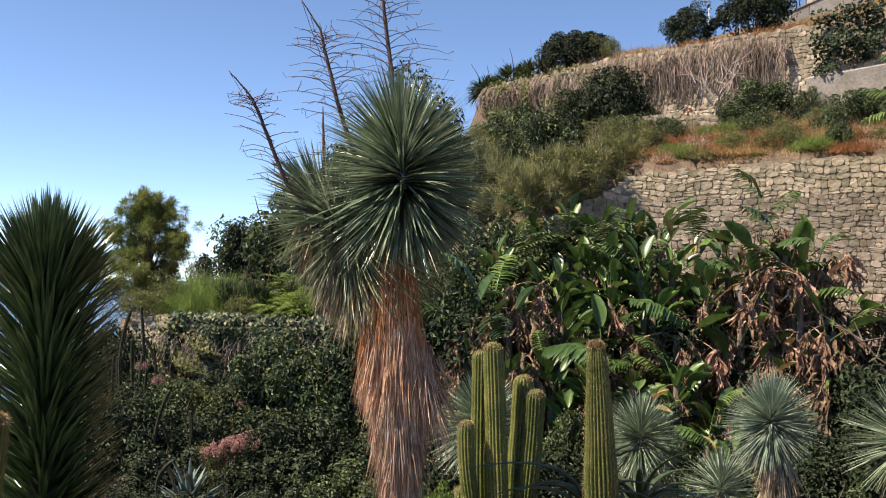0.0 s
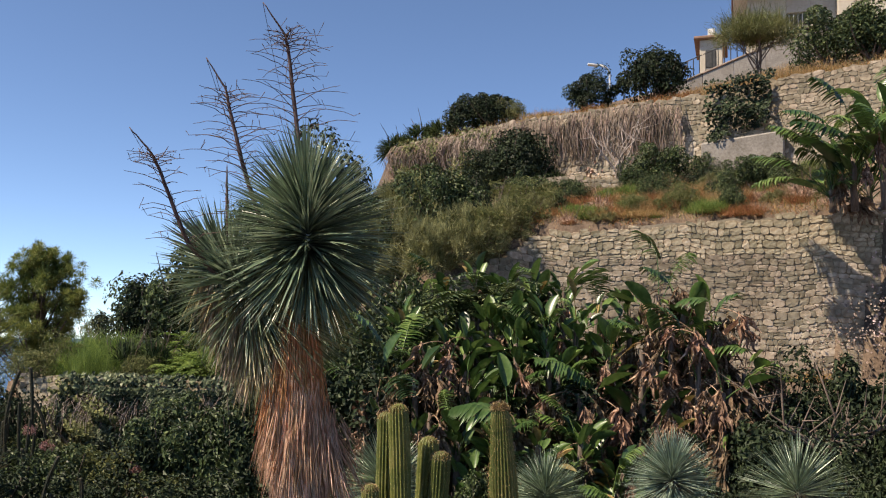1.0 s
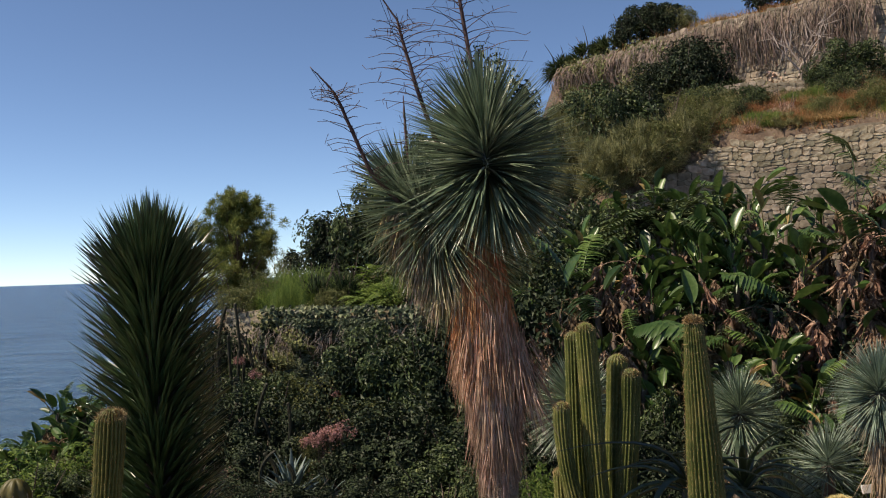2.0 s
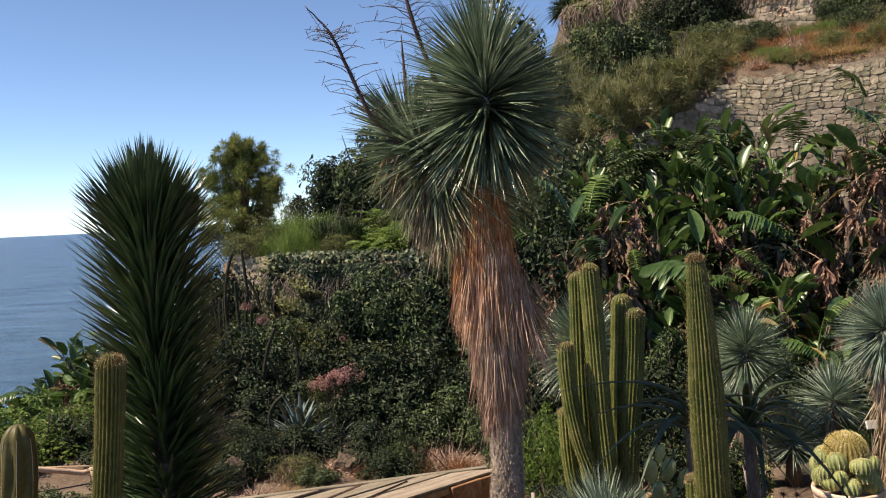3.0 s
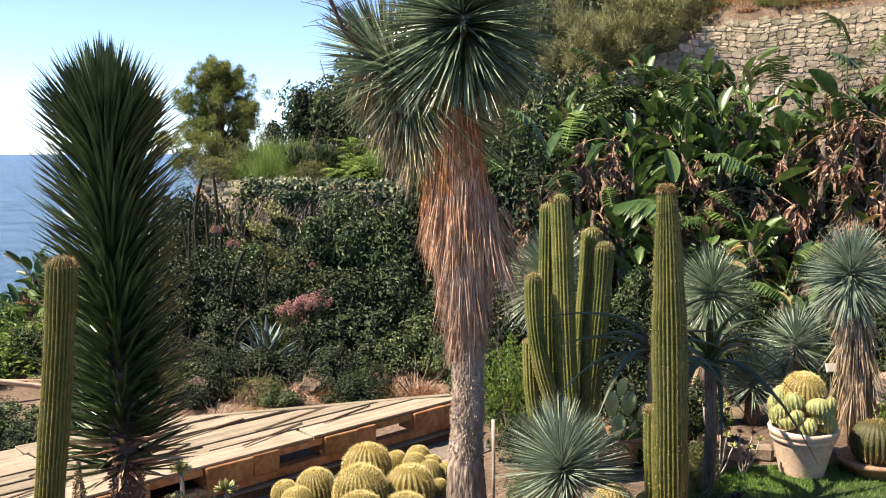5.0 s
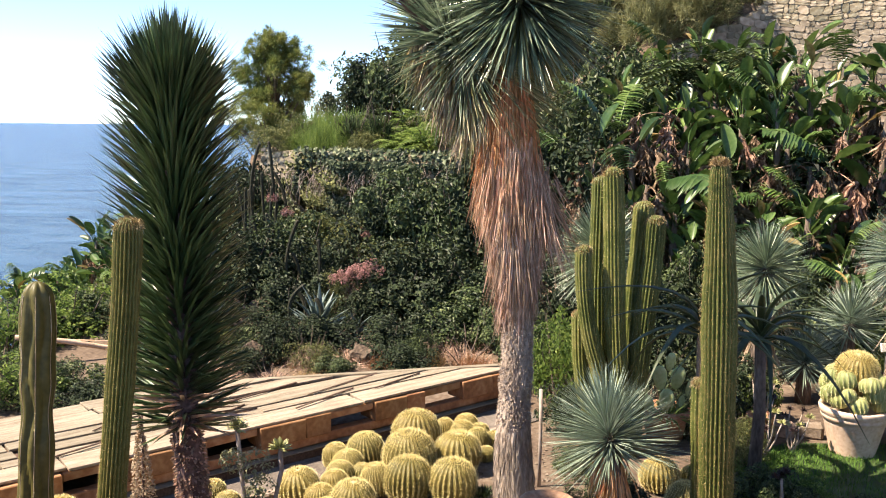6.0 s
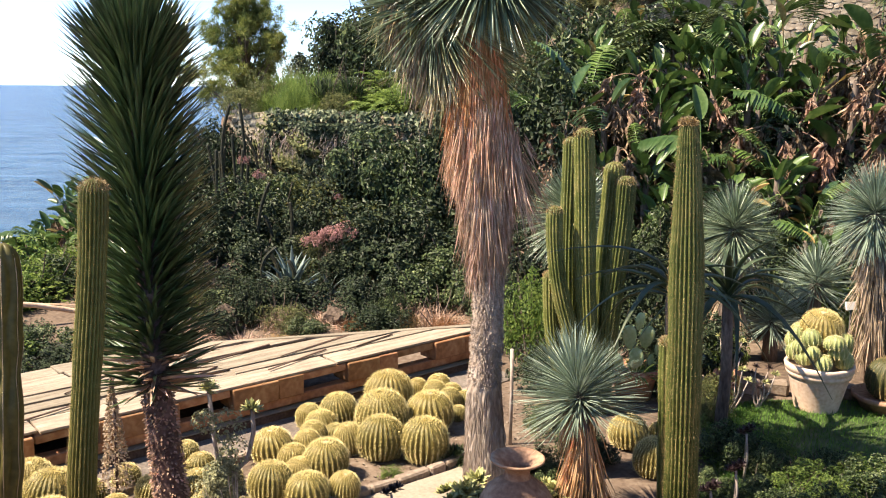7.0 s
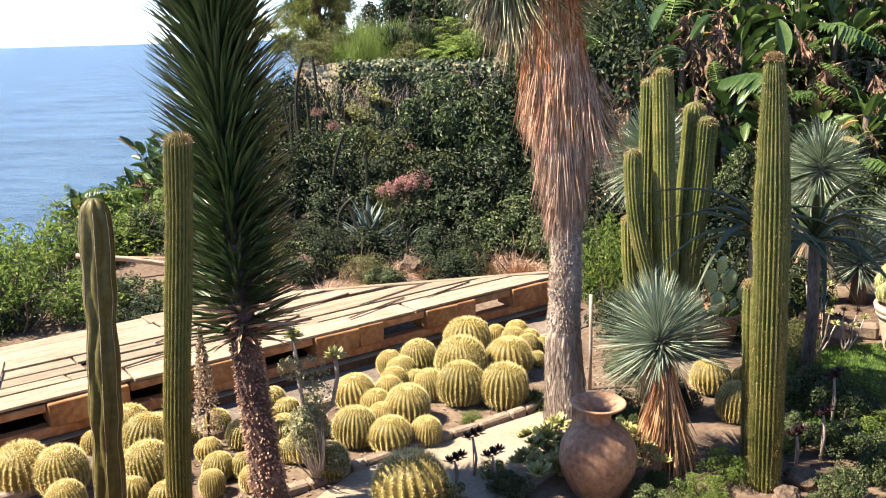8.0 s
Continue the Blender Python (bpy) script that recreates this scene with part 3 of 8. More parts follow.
    for k, (pts, arms, reach) in enumerate(((W((-0.62, 6.8, 4.0), (-0.81, 6.75, 4.56), (-0.92, 6.74, 4.97), (-0.96, 6.73, 5.15), (-1.11, 6.71, 5.38)), 62, 0.40),
                                            (W((-0.36, 6.75, 4.3), (-0.43, 6.79, 4.95), (-0.51, 6.78, 5.50), (-0.54, 6.78, 5.62), (-0.71, 6.76, 5.85)), 74, 0.42),
                                            (W((-1.0, 6.9, 3.75), (-1.19, 6.69, 3.98), (-1.41, 6.65, 4.52), (-1.46, 6.64, 4.62), (-1.62, 6.61, 4.80)), 50, 0.34),
                                            (W((-0.92, 7.1, 3.8), (-0.97, 7.1, 4.3), (-0.98, 7.1, 4.64)), 9, 0.14))):
        part("flower_stalk", flower_stalk(pts, 21 + k, arms, reach), M["stalk"], y, "dry bare branching flower stalk", smooth=True)


tall_yucca()


# ---------------- the columnar leafy yucca ----------------
def leafy_yucca():
    x0, y0 = -2.14, 5.02
    t = thing("leafy_yucca", "yucca clothed in stiff dark green upright leaves above a scaly trunk", "yucca", (x0, y0, 0))
    rng = seeded(31)
    zz = np.linspace(0, 3.25, 60)
    cx, cy = np.interp(zz, (0, 1.25, 3.3), (0.06, -0.10, -0.15)), np.interp(zz, (0, 1.25, 3.3), (-0.02, 0.10, 0.14))
    r = np.interp(zz, (0, 0.4, 1.2, 3.25), (0.125, 0.10, 0.085, 0.06))
    part("trunk", tube(np.c_[cx, cy, zz], r, 20), M["trunk_dark"], t, "dark purple-brown trunk")
    n = 1500
    z, a = rng.uniform(0.02, 1.3, n), rng.uniform(0, 6.283, n)
    rr = np.interp(z, zz, r)
    base = np.stack([np.interp(z, zz, cx) + rr * np.cos(a), np.interp(z, zz, cy) + rr * np.sin(a), z], 1)
    way = unit(np.stack([np.cos(a), np.sin(a), rng.uniform(-0.5, 0.3, n)], 1))
    part("leaf_base", blades(base, way, 0.020 * rng.uniform(0.7, 1.4, n), 0.016, 0.2, 2, 0.5, "leaf", 0.4, rng), M["dead_leaf"], t, "small pinkish-brown old leaf bases", smooth=False)
    n = 1800
    u = (np.arange(n) + rng.uniform(0, 1, n)) / n
    z = np.interp(u, (0, 0.62, 1), (1.20, 2.98, 3.20))
    a = np.arange(n) * 2.39996 + rng.normal(0, 0.12, n)
    rise = np.interp(u, (0, 0.06, 0.15, 0.5, 0.62, 0.86, 1), (6, 22, 34, 45, 46, 57, 86)) + rng.normal(0, 6, n)
    way = np.stack([np.cos(a) * np.cos(np.radians(rise)), np.sin(a) * np.cos(np.radians(rise)), np.sin(np.radians(rise))], 1)
    base = np.stack([np.interp(z, zz, cx), np.interp(z, zz, cy), z], 1) + way * 0.05
    ln = np.interp(u, (0, 0.15, 0.5, 0.9, 1), (0.38, 0.48, 0.54, 0.53, 0.50)) * rng.uniform(0.9, 1.08, n)
    dry = (u < 0.07) & (rng.uniform(size=n) < 0.4)
    for k, name, m in ((~dry, "leaves", "yucca_dark"), (dry, "dry_leaves", "dead_leaf")):
        part(name, blades(base[k], way[k], ln[k], 0.029 * rng.uniform(0.85, 1.15, k.sum()), rng.uniform(-0.06, 0.10, k.sum()), 4, 0.45, "sword", 0.2, rng), M[m], t)


leafy_yucca()


# ---------------- columnar cacti ----------------
def column(points, radius, ribs, seed, deep=0.10, tip=0.35, spine=0.03, per=0.05, wavy=0.0, sharp=1.0):
    """A ribbed stem along the points: its skin, and the spines along the ribs."""
    rng = seeded(seed)
    p = np.array(points, float)
    t = np.r_[0, np.cumsum(np.linalg.norm(np.diff(p, axis=0), axis=1))]
    m = max(14, int(t[-1] / 0.045))
    s = np.r_[np.linspace(0, t[-1] - radius, m, endpoint=False), t[-1] - radius + radius * np.sin(np.linspace(0, np.pi / 2, 8))]
    k0 = np.polynomial.polynomial.polyfit(t, p, min(3, len(p) - 1))
    q = np.polynomial.polynomial.polyval(s, k0).T
    r = np.full(len(s), radius)
    cap = s > t[-1] - radius
    r[cap] = radius * np.sqrt(np.clip(1 - ((s[cap] - t[-1] + radius) / radius) ** 2, 0.0025, 1))
    r *= np.interp(s, (0, t[-1] * 0.15, t[-1] * 0.7, t[-1]), (0.92, 1.0, 1.0, tip + 0.65 * 1.0))
    r *= 1 + (0.02 + 0.25 * wavy) * np.sin(s * 9 + seed) + (0.012 + 0.25 * wavy) * np.sin(s * 19)
    sides = ribs * 6
    v, f = tube(q, r, sides, cap=True)
    body = v[:len(s) * sides].reshape(len(s), sides, 3)
    ang = np.arange(sides) * 2 * np.pi / sides
    sway = wavy * np.sin(s * 14 + 1)[:, None]
    wave = np.abs(np.cos((ang[None, :] + sway) * ribs / 2)) ** sharp
    scale = 1 - deep * (1 - wave)
    body = q[:, None] + (body - q[:, None]) * scale[..., None]
    v = np.concatenate([body.reshape(-1, 3), v[len(s) * sides:]])
    # spines on the rib crests
    rows = np.arange(0, t[-1] - radius * 0.5, per)
    at, way = [], []
    for j in range(ribs):
        col = body[:, j * 6]
        c = np.stack([np.interp(rows, s, col[:, k]) for k in range(3)], 1)
        ax = np.stack([np.interp(rows, s, q[:, k]) for k in range(3)], 1)
        out = unit(c - ax)
        for _ in range(3):
            at.append(c)
            way.append(unit(out + rng.normal(0, 0.7, out.shape)))
    at, way = np.concatenate(at), np.concatenate(way)
    sp = blades(at - way * 0.003, way, spine * rng.uniform(0.6, 1.3, len(at)), 0.0020, 0, 1, 0, "needle")
    return (v, f), sp, q[-1]


def tuft(at, radius, seed, n=160, height=0.05):
    """Matted wool and bristles over the rounded end of a stem."""
    rng = seeded(seed)
    way = cone_ways(n, rng, -5, 88)
    base = np.array(at) + way * radius * [1, 1, 0.75] - [0, 0, radius * 0.95]
    lie = unit(way + rng.normal(0, 0.55, (n, 3)) + [0, 0, 0.25])
    return blades(base, lie, height * rng.uniform(0.4, 1.3, n), 0.0045, 0, 2, 0.2, "needle", 0.5, rng)


def cactus_column(name, label, stems, skin, spine_mat="spine", woolly=True, at=(0, 0, 0), **kw):
    """stems: (points, radius, ribs) each; one stem is a part with its own spines and crown."""
    t = thing(name, label, "cactus", at)
    for k, (pts, radius, ribs) in enumerate(stems):
        body, sp, end = column([tuple(np.array(p) - at) for p in pts], radius, ribs, len(name) * 7 + k, **kw)
        b = part("stem", body, M[skin], t)
        part("spine_cover", sp, M[spine_mat], b, smooth=False)
        if not woolly:
            m = len(body[0]) - 2
            grid = body[0][:m].reshape(-1, ribs * 6, 3)
            for j in range(ribs):
                crest = grid[:-6, j * 6]
                out = unit(crest - grid[:-6].mean(1))
                part("rib_edge", tube(crest + out * 0.0005, 0.0017, 5, cap=False), M["dead_pale"], b, "pale corky rib edge")
        if woolly:
            part("woolly_tip", tuft(end, radius * 0.82 * (0.65 + kw.get("tip", 0.35)), 90 + k, 1000, 0.026), M["wool_brown"], b, "brown woolly tip", smooth=False)
    return t


cactus_column("columnar_cactus", "tall slender green columnar cactus with a woolly brown tip", [([(-2.265, 4.18, 0), (-2.27, 4.18, 0.6), (-2.19, 4.21, 1.6), (-2.115, 4.26, 2.60)], 0.071, 22)],
              "cactus", "spine_brown", at=(-2.265, 4.18, 0), spine=0.016, per=0.016, deep=0.30, sharp=0.75)
cactus_column("cereus_cactus", "olive-brown ribbed columnar cactus with pale wavy rib edges", [([(-2.70, 4.15, 0), (-2.68, 4.16, 0.6), (-2.63, 4.20, 1.6), (-2.60, 4.22, 2.27)], 0.086, 7)],
              "cereus", "spine", False, at=(-2.70, 4.15, 0), spine=0.010, per=0.022, deep=0.32, wavy=0.16, sharp=0.75)
cactus_column("columnar_cactus", "stout tall columnar cactus with golden spines and dry tip", [([(1.10, 5.86, 0), (1.085, 5.87, 0.7), (1.05, 5.87, 1.9), (1.01, 5.88, 2.88)], 0.112, 24)],
              "cactus_yellow", "spine_brown", at=(1.10, 5.86, 0), spine=0.028, per=0.026, deep=0.26, sharp=0.8, tip=-0.12)
cactus_column("candelabra_cactus", "clump of five golden-green columnar cactus stems", [
    ([(0.72, 8.32, 0), (0.74, 8.34, 0.5), (0.80, 8.35, 1.2), (0.87, 8.31, 2.27)], 0.096, 18),
    ([(0.66, 8.26, 0.10), (0.57, 8.28, 0.8), (0.52, 8.30, 1.6), (0.47, 8.30, 2.70)], 0.098, 18),
    ([(0.60, 8.28, 0.45), (0.42, 8.24, 0.8), (0.30, 8.22, 1.2), (0.23, 8.22, 1.99)], 0.080, 16),
    ([(0.76, 8.44, 0.30), (0.72, 8.52, 1.2), (0.75, 8.54, 1.8), (0.78, 8.54, 2.38)], 0.098, 16),
    ([(0.50, 8.50, 0.20), (0.40, 8.62, 1.0), (0.38, 8.64, 1.8), (0.38, 8.64, 2.60)], 0.09, 16),
    ([(0.44, 8.38, 0.20), (0.27, 8.40, 0.6), (0.22, 8.40, 1.0), (0.21, 8.40, 1.35)], 0.075, 14)],
    "cactus_yellow", at=(0.66, 8.34, 0), spine=0.014, per=0.03, deep=0.19, sharp=0.85)
cactus_column("columnar_cactus", "slim young yellow-green columnar cactus", [([(1.06, 6.25, 0), (1.05, 6.25, 0.5), (1.03, 6.25, 1.0), (1.02, 6.25, 1.35)], 0.07, 13)],
              "cactus_yellow", at=(1.06, 6.25, 0), spine=0.014, per=0.03, deep=0.19, sharp=0.85)


# ---------------- barrel cacti ----------------
def barrel_meshes(seed, ribs, squat, skin="barrel", spine="spine", per=13):
    rng = seeded(seed)
    n = 22
    u = np.linspace(-0.62, 1, n)
    prof = [(max(0.02, math.cos(a * math.pi / 2) ** 0.85), math.sin(a * math.pi / 2) * squat + 0.76) for a in u]
    prof[-1] = (0.03, prof[-1][1] - 0.05)
    prof[-2] = (prof[-2][0], prof[-2][1] - 0.01)
    body = lathe(prof, ribs * 6, lambda a, k: 1 - 0.15 * np.clip(1.15 - k, 0, 1) * (1 - np.abs(np.cos(a * ribs / 2)) ** 0.8) + 0.01 * np.sin(a * 3 + seed))
    pr = np.array(prof)
    at, way = [], []
    for j in range(ribs):
        a = 2 * np.pi * j / ribs
        k = np.linspace(0.10, 0.95, 19) + rng.uniform(-0.01, 0.01, 19)
        r, z = np.interp(k, np.linspace(0, 1, n), pr[:, 0]), np.interp(k, np.linspace(0, 1, n), pr[:, 1])
        c = np.stack([r * np.cos(a), r * np.sin(a), z], 1)
        out = unit(c - [0, 0, 0.72])
        for _ in range(per):
            at.append(c)
            way.append(unit(out + rng.normal(0, 0.75, out.shape)))
    at, way = np.concatenate(at), np.concatenate(way)
    sp = blades(at - way * 0.01, way, 0.135 * rng.uniform(0.6, 1.25, len(at)), 0.014, 0, 1, 0, "needle")
    top = prof[-1][1]
    wool = lathe([(0.0, top + 0.02), (0.10, top + 0.035), (0.22, top + 0.02), (0.30, top - 0.03)][::-1], 24, lambda a, k: 1 + 0.10 * np.sin(a * 7 + k * 9))
    return mesh("barrel", body, M[skin]), mesh("spine_cover", sp, M[spine], False), mesh("woolly_crown", wool, M["wool"])


BARREL_KINDS = [barrel_meshes(s, r, q) for s, r, q in ((41, 26, 0.90), (42, 30, 0.98), (43, 22, 0.84), (44, 28, 0.93))]
DARK_BARREL = barrel_meshes(45, 26, 0.95, "barrel_dark", "spine_brown", 3)
PALE_BARREL = barrel_meshes(46, 13, 0.95, "offset", "spine_pale", 24)


def barrel(x, y, r, k, label="golden barrel cactus with dense yellow spines in the gravel bed", z=0.0, group="barrel cacti in the bed", lean=(0, 0), make=None):
    body, sp, wool = make or BARREL_KINDS[k % 4]
    ob = tagged(new("barrel_cactus", body), label, "cactus", group)
    rng = seeded(500 + k)
    ob.matrix_basis = pose(x, y, z, lean[0] + rng.normal(0, 5), lean[1] + rng.normal(0, 5), rng.uniform(0, 360)) @ Matrix.Diagonal((r, r, r * rng.uniform(0.95, 1.12), 1))
    part("spine_cover", sp, None, ob)
    if k % 3 != 1:
        part("woolly_crown", wool, None, ob)
    return ob


RIGHT_GROUP = [(-1.29, 8.06, 0.23), (-1.23, 7.46, 0.23), (-0.84, 7.67, 0.21), (-1.18, 6.99, 0.20), (-0.81, 7.00, 0.20), (-1.45, 7.09, 0.13), (-1.63, 7.28, 0.10), (-1.67, 7.68, 0.17),
               (-1.77, 7.41, 0.14), (-1.93, 7.58, 0.12), (-1.81, 7.23, 0.12), (-1.07, 8.52, 0.10), (-0.87, 8.64, 0.12), (-0.88, 8.38, 0.12), (-0.72, 8.48, 0.10), (-0.71, 8.21, 0.11),
               (-0.58, 8.31, 0.09), (-0.61, 7.94, 0.08)]
MIDDLE_GROUP = [(-2.02, 6.78, 0.17), (-1.82, 6.64, 0.13), (-1.54, 6.59, 0.18), (-1.72, 6.44, 0.12), (-1.55, 6.07, 0.16), (-1.32, 6.22, 0.12), (-1.78, 6.97, 0.12), (-1.86, 6.13, 0.17),
                (-2.14, 5.80, 0.14), (-1.89, 5.62, 0.14), (-2.23, 6.25, 0.12), (-2.75, 6.74, 0.10), (-2.53, 6.48, 0.11), (-2.62, 6.38, 0.08), (-2.43, 6.14, 0.11), (-2.26, 5.81, 0.10)]
LEFT_GROUP = [(-4.02, 5.18, 0.19), (-3.69, 5.17, 0.18), (-3.63, 5.97, 0.16), (-3.36, 5.66, 0.19), (-3.48, 6.11, 0.11), (-3.81, 5.73, 0.10), (-3.40, 5.42, 0.10), (-3.11, 5.34, 0.17),
              (-3.13, 5.07, 0.11), (-3.01, 6.19, 0.11), (-2.68, 5.47, 0.11), (-2.62, 5.24, 0.09), (-2.87, 5.73, 0.10), (-2.73, 5.98, 0.12), (-2.50, 5.52, 0.10), (-2.36, 5.35, 0.10),
              (-2.84, 5.02, 0.11), (-3.16, 5.95, 0.10), (-4.35, 4.85, 0.16), (-3.45, 4.85, 0.13), (-1.16, 5.12, 0.25)]
for k, (bx, by, br) in enumerate(RIGHT_GROUP + MIDDLE_GROUP + LEFT_GROUP):
    big = br > 0.17
    barrel(bx, by, br, k, "large golden barrel cactus with woolly crown in the gravel bed" if big else "small round golden barrel cactus in the gravel bed")
for k, (bx, by, br) in enumerate(((0.91, 7.49, 0.17), (1.04, 6.96, 0.16), (1.21, 7.64, 0.11))):
    barrel(bx, by, br, 60 + k, "golden barrel cactus half shaded behind the blue yucca", group="barrel cacti by the yucca")


# ---------------- blue-leaved heads ----------------
def blue_head(name, label, at, heart, n, length, width, seed, material="blue_leaf", low=-45, trunk_r=0.08, skirt_len=0.0, lean=(0, 0), droop=0.08, skirt_mat="dead_pale", skirt_n=420):
    t = thing(name, label, "yucca", at)
    h = np.array(heart) - at
    tr = tube([(0, 0, 0), (h[0] * 0.4, h[1] * 0.4, h[2] * 0.45), tuple(h - [0, 0, 0.05])], [trunk_r * 1.15, trunk_r, trunk_r * 0.9], 16)
    part("trunk", tr, M["bark"], t)
    fresh, _ = rosette(n, seed, length, width, low, 88, 0.16, droop)
    part("crown", fresh, M[material], t, at=pose(*h, lean[0], lean[1], 0))
    if skirt_len:
        c = lambda z: (h[0] * z / h[2], h[1] * z / h[2])
        part("dead_leaf_skirt", skirt(skirt_n, seed + 1, h[2] - 0.05, max(0.05, h[2] - 0.3 - skirt_len), c, lambda z: trunk_r * 1.25, min(skirt_len, 0.5), 0.014, 0.28), M[skirt_mat], t, "hanging straw-coloured dead leaves")
    return t


blue_head("blue_yucca", "small blue-grey yucca with a dead leaf skirt beside the clay jar", (0.54, 6.03, 0), (0.39, 6.10, 0.97), 860, 0.49, 0.0105, 51, low=-22, skirt_len=0.62, trunk_r=0.075, lean=(-14, -14), skirt_mat="dead_tan", skirt_n=620)
blue_head("blue_yucca", "round spiky blue-green yucca head on a short trunk", (2.24, 10.2, 0), (2.26, 10.2, 1.56), 1000, 0.54, 0.011, 53, material="yucca", trunk_r=0.10, skirt_len=0.9, low=-60)
blue_head("blue_yucca", "silver-blue yucca head on a pale shaggy trunk", (3.68, 9.46, 0), (3.50, 9.53, 1.86), 1100, 0.54, 0.013, 55, trunk_r=0.13, skirt_len=1.3, low=-60, skirt_n=900)
blue_head("blue_yucca", "green spiky yucca head near the retaining wall", (4.62, 8.95, 0), (4.60, 8.92, 1.80), 480, 0.66, 0.014, 57, material="yucca", trunk_r=0.10, skirt_len=0.8)
blue_head("green_yucca", "green fine-leaved yucca behind the candelabra cactus", (0.50, 10.7, 0), (0.48, 10.62, 1.62), 1000, 0.66, 0.014, 59, material="yucca", trunk_r=0.12, skirt_len=1.0, low=-50)
blue_head("blue_yucca", "stemless blue-grey yucca behind the potted cactus", (2.75, 10.25, 0), (2.75, 10.25, 0.50), 420, 0.50, 0.012, 61, trunk_r=0.08, low=-20)
blue_head("blue_yucca", "blue-grey rosette of narrow stiff leaves", (3.35, 10.75, 0), (3.35, 10.75, 0.85), 420, 0.55, 0.012, 63, trunk_r=0.08, low=-30)


# ---------------- the clay jar and pots ----------------
def turned(name, label, at, profile, material, category="pot", sides=48, jitter=0.004):
    """A hollow turned vessel: an outer and an inner profile in one skin."""
    v, f = lathe(profile, sides)
    rng = seeded(len(profile) * 13)
    v[:, :2] *= 1 + jitter * np.sin(np.arctan2(v[:, 1], v[:, 0]) * 3 + v[:, 2] * 9)[:, None]
    ob = part(name, (v, f), M[material])
    ob.matrix_basis = pose(*at)
    return tagged(ob, label, category)


jar_body = turned("clay_jar", "big weathered terracotta jar with a flared narrow mouth", (-0.01, 5.67, -0.07),
                  [(0.02, 0.0), (0.13, 0.0), (0.15, 0.02), (0.205, 0.12), (0.25, 0.23), (0.262, 0.32), (0.25, 0.41), (0.205, 0.49), (0.135, 0.545), (0.095, 0.575),
                   (0.080, 0.570), (0.12, 0.53), (0.22, 0.42), (0.235, 0.30), (0.12, 0.04), (0.01, 0.03)], "jar", "jar", 56)
jar_neck = lathe([(0.094, 0.574), (0.084, 0.60), (0.086, 0.625), (0.112, 0.656), (0.162, 0.684), (0.182, 0.697), (0.184, 0.708), (0.172, 0.712), (0.145, 0.697), (0.09, 0.655), (0.070, 0.61), (0.078, 0.572)], 56)
part("flared_rim", jar_neck, M["jar"], jar_body)
turned("terracotta_pot", "large pale terracotta pot with a ribbed rim on the lawn", (2.82, 8.70, 0),
       [(0.02, 0.0), (0.20, 0.0), (0.205, 0.02), (0.27, 0.30), (0.275, 0.31), (0.275, 0.335), (0.295, 0.345), (0.305, 0.38), (0.300, 0.395), (0.315, 0.405), (0.322, 0.455), (0.315, 0.465), (0.285, 0.462), (0.275, 0.42), (0.02, 0.40)], "pale_pot")
turned("terracotta_pot", "terracotta pot planted with prickly pear", (1.08, 8.80, 0),
       [(0.02, 0.0), (0.17, 0.0), (0.22, 0.235), (0.24, 0.24), (0.248, 0.32), (0.228, 0.325), (0.21, 0.28), (0.02, 0.26)], "terracotta")
turned("plant_saucer_pot", "wide shallow terracotta bowl with a barrel cactus", (3.51, 8.77, 0),
       [(0.02, 0.0), (0.24, 0.0), (0.30, 0.10), (0.33, 0.11), (0.335, 0.15), (0.31, 0.155), (0.29, 0.12), (0.02, 0.11)], "jar", "bowl")
for px_, py_, s_ in ((2.02, 8.95, 1.0), (1.62, 8.7, 0.8)):
    turned("terracotta_pot", "small terracotta pot with a scraggly succulent", (px_, py_, 0),
           [(0.02, 0), (0.09 * s_, 0), (0.125 * s_, 0.2 * s_), (0.14 * s_, 0.2 * s_), (0.14 * s_, 0.25 * s_), (0.12 * s_, 0.25 * s_), (0.11 * s_, 0.2 * s_), (0.02, 0.2 * s_)], "terracotta", sides=28)

# the cactus clump in the pale pot: one mother and its offsets
barrel(2.82, 8.76, 0.20, 72, "ribbed golden cactus growing in the pale pot", 0.60, "cactus clump in the pale pot")
ring = seeded(72)
for k in range(26):
    a = k * 2.4
    rr = 0.19 + 0.08 * ((k * 5) % 4) / 3
    barrel(2.82 + rr * math.cos(a), 8.72 + rr * math.sin(a), ring.uniform(0.062, 0.095), 73 + 3 * k, "small round offset cactus crowded in the pale pot", 0.46 + 0.20 * ((k * 7) % 3) / 2, "cactus clump in the pale pot", make=PALE_BARREL)
barrel(3.51, 8.77, 0.225, 121, "dark green barrel cactus in a shallow bowl", 0.12, "potted cacti", make=DARK_BARREL)


# ---------------- the low slatted roof beside the bed ----------------
ROOF_A, ROOF_DIR = Vector((-4.41, 5.49, 0)), Vector((0.682, 0.731, 0)).normalized()
ROOF_N = Vector((-ROOF_DIR.y, ROOF_DIR.x, 0))           # away from the bed
roof_turn = math.degrees(math.atan2(ROOF_DIR.y, ROOF_DIR.x))


def on_roof(u, w, z):
    return ROOF_A + ROOF_DIR * u + ROOF_N * w + Vector((0, 0, z))


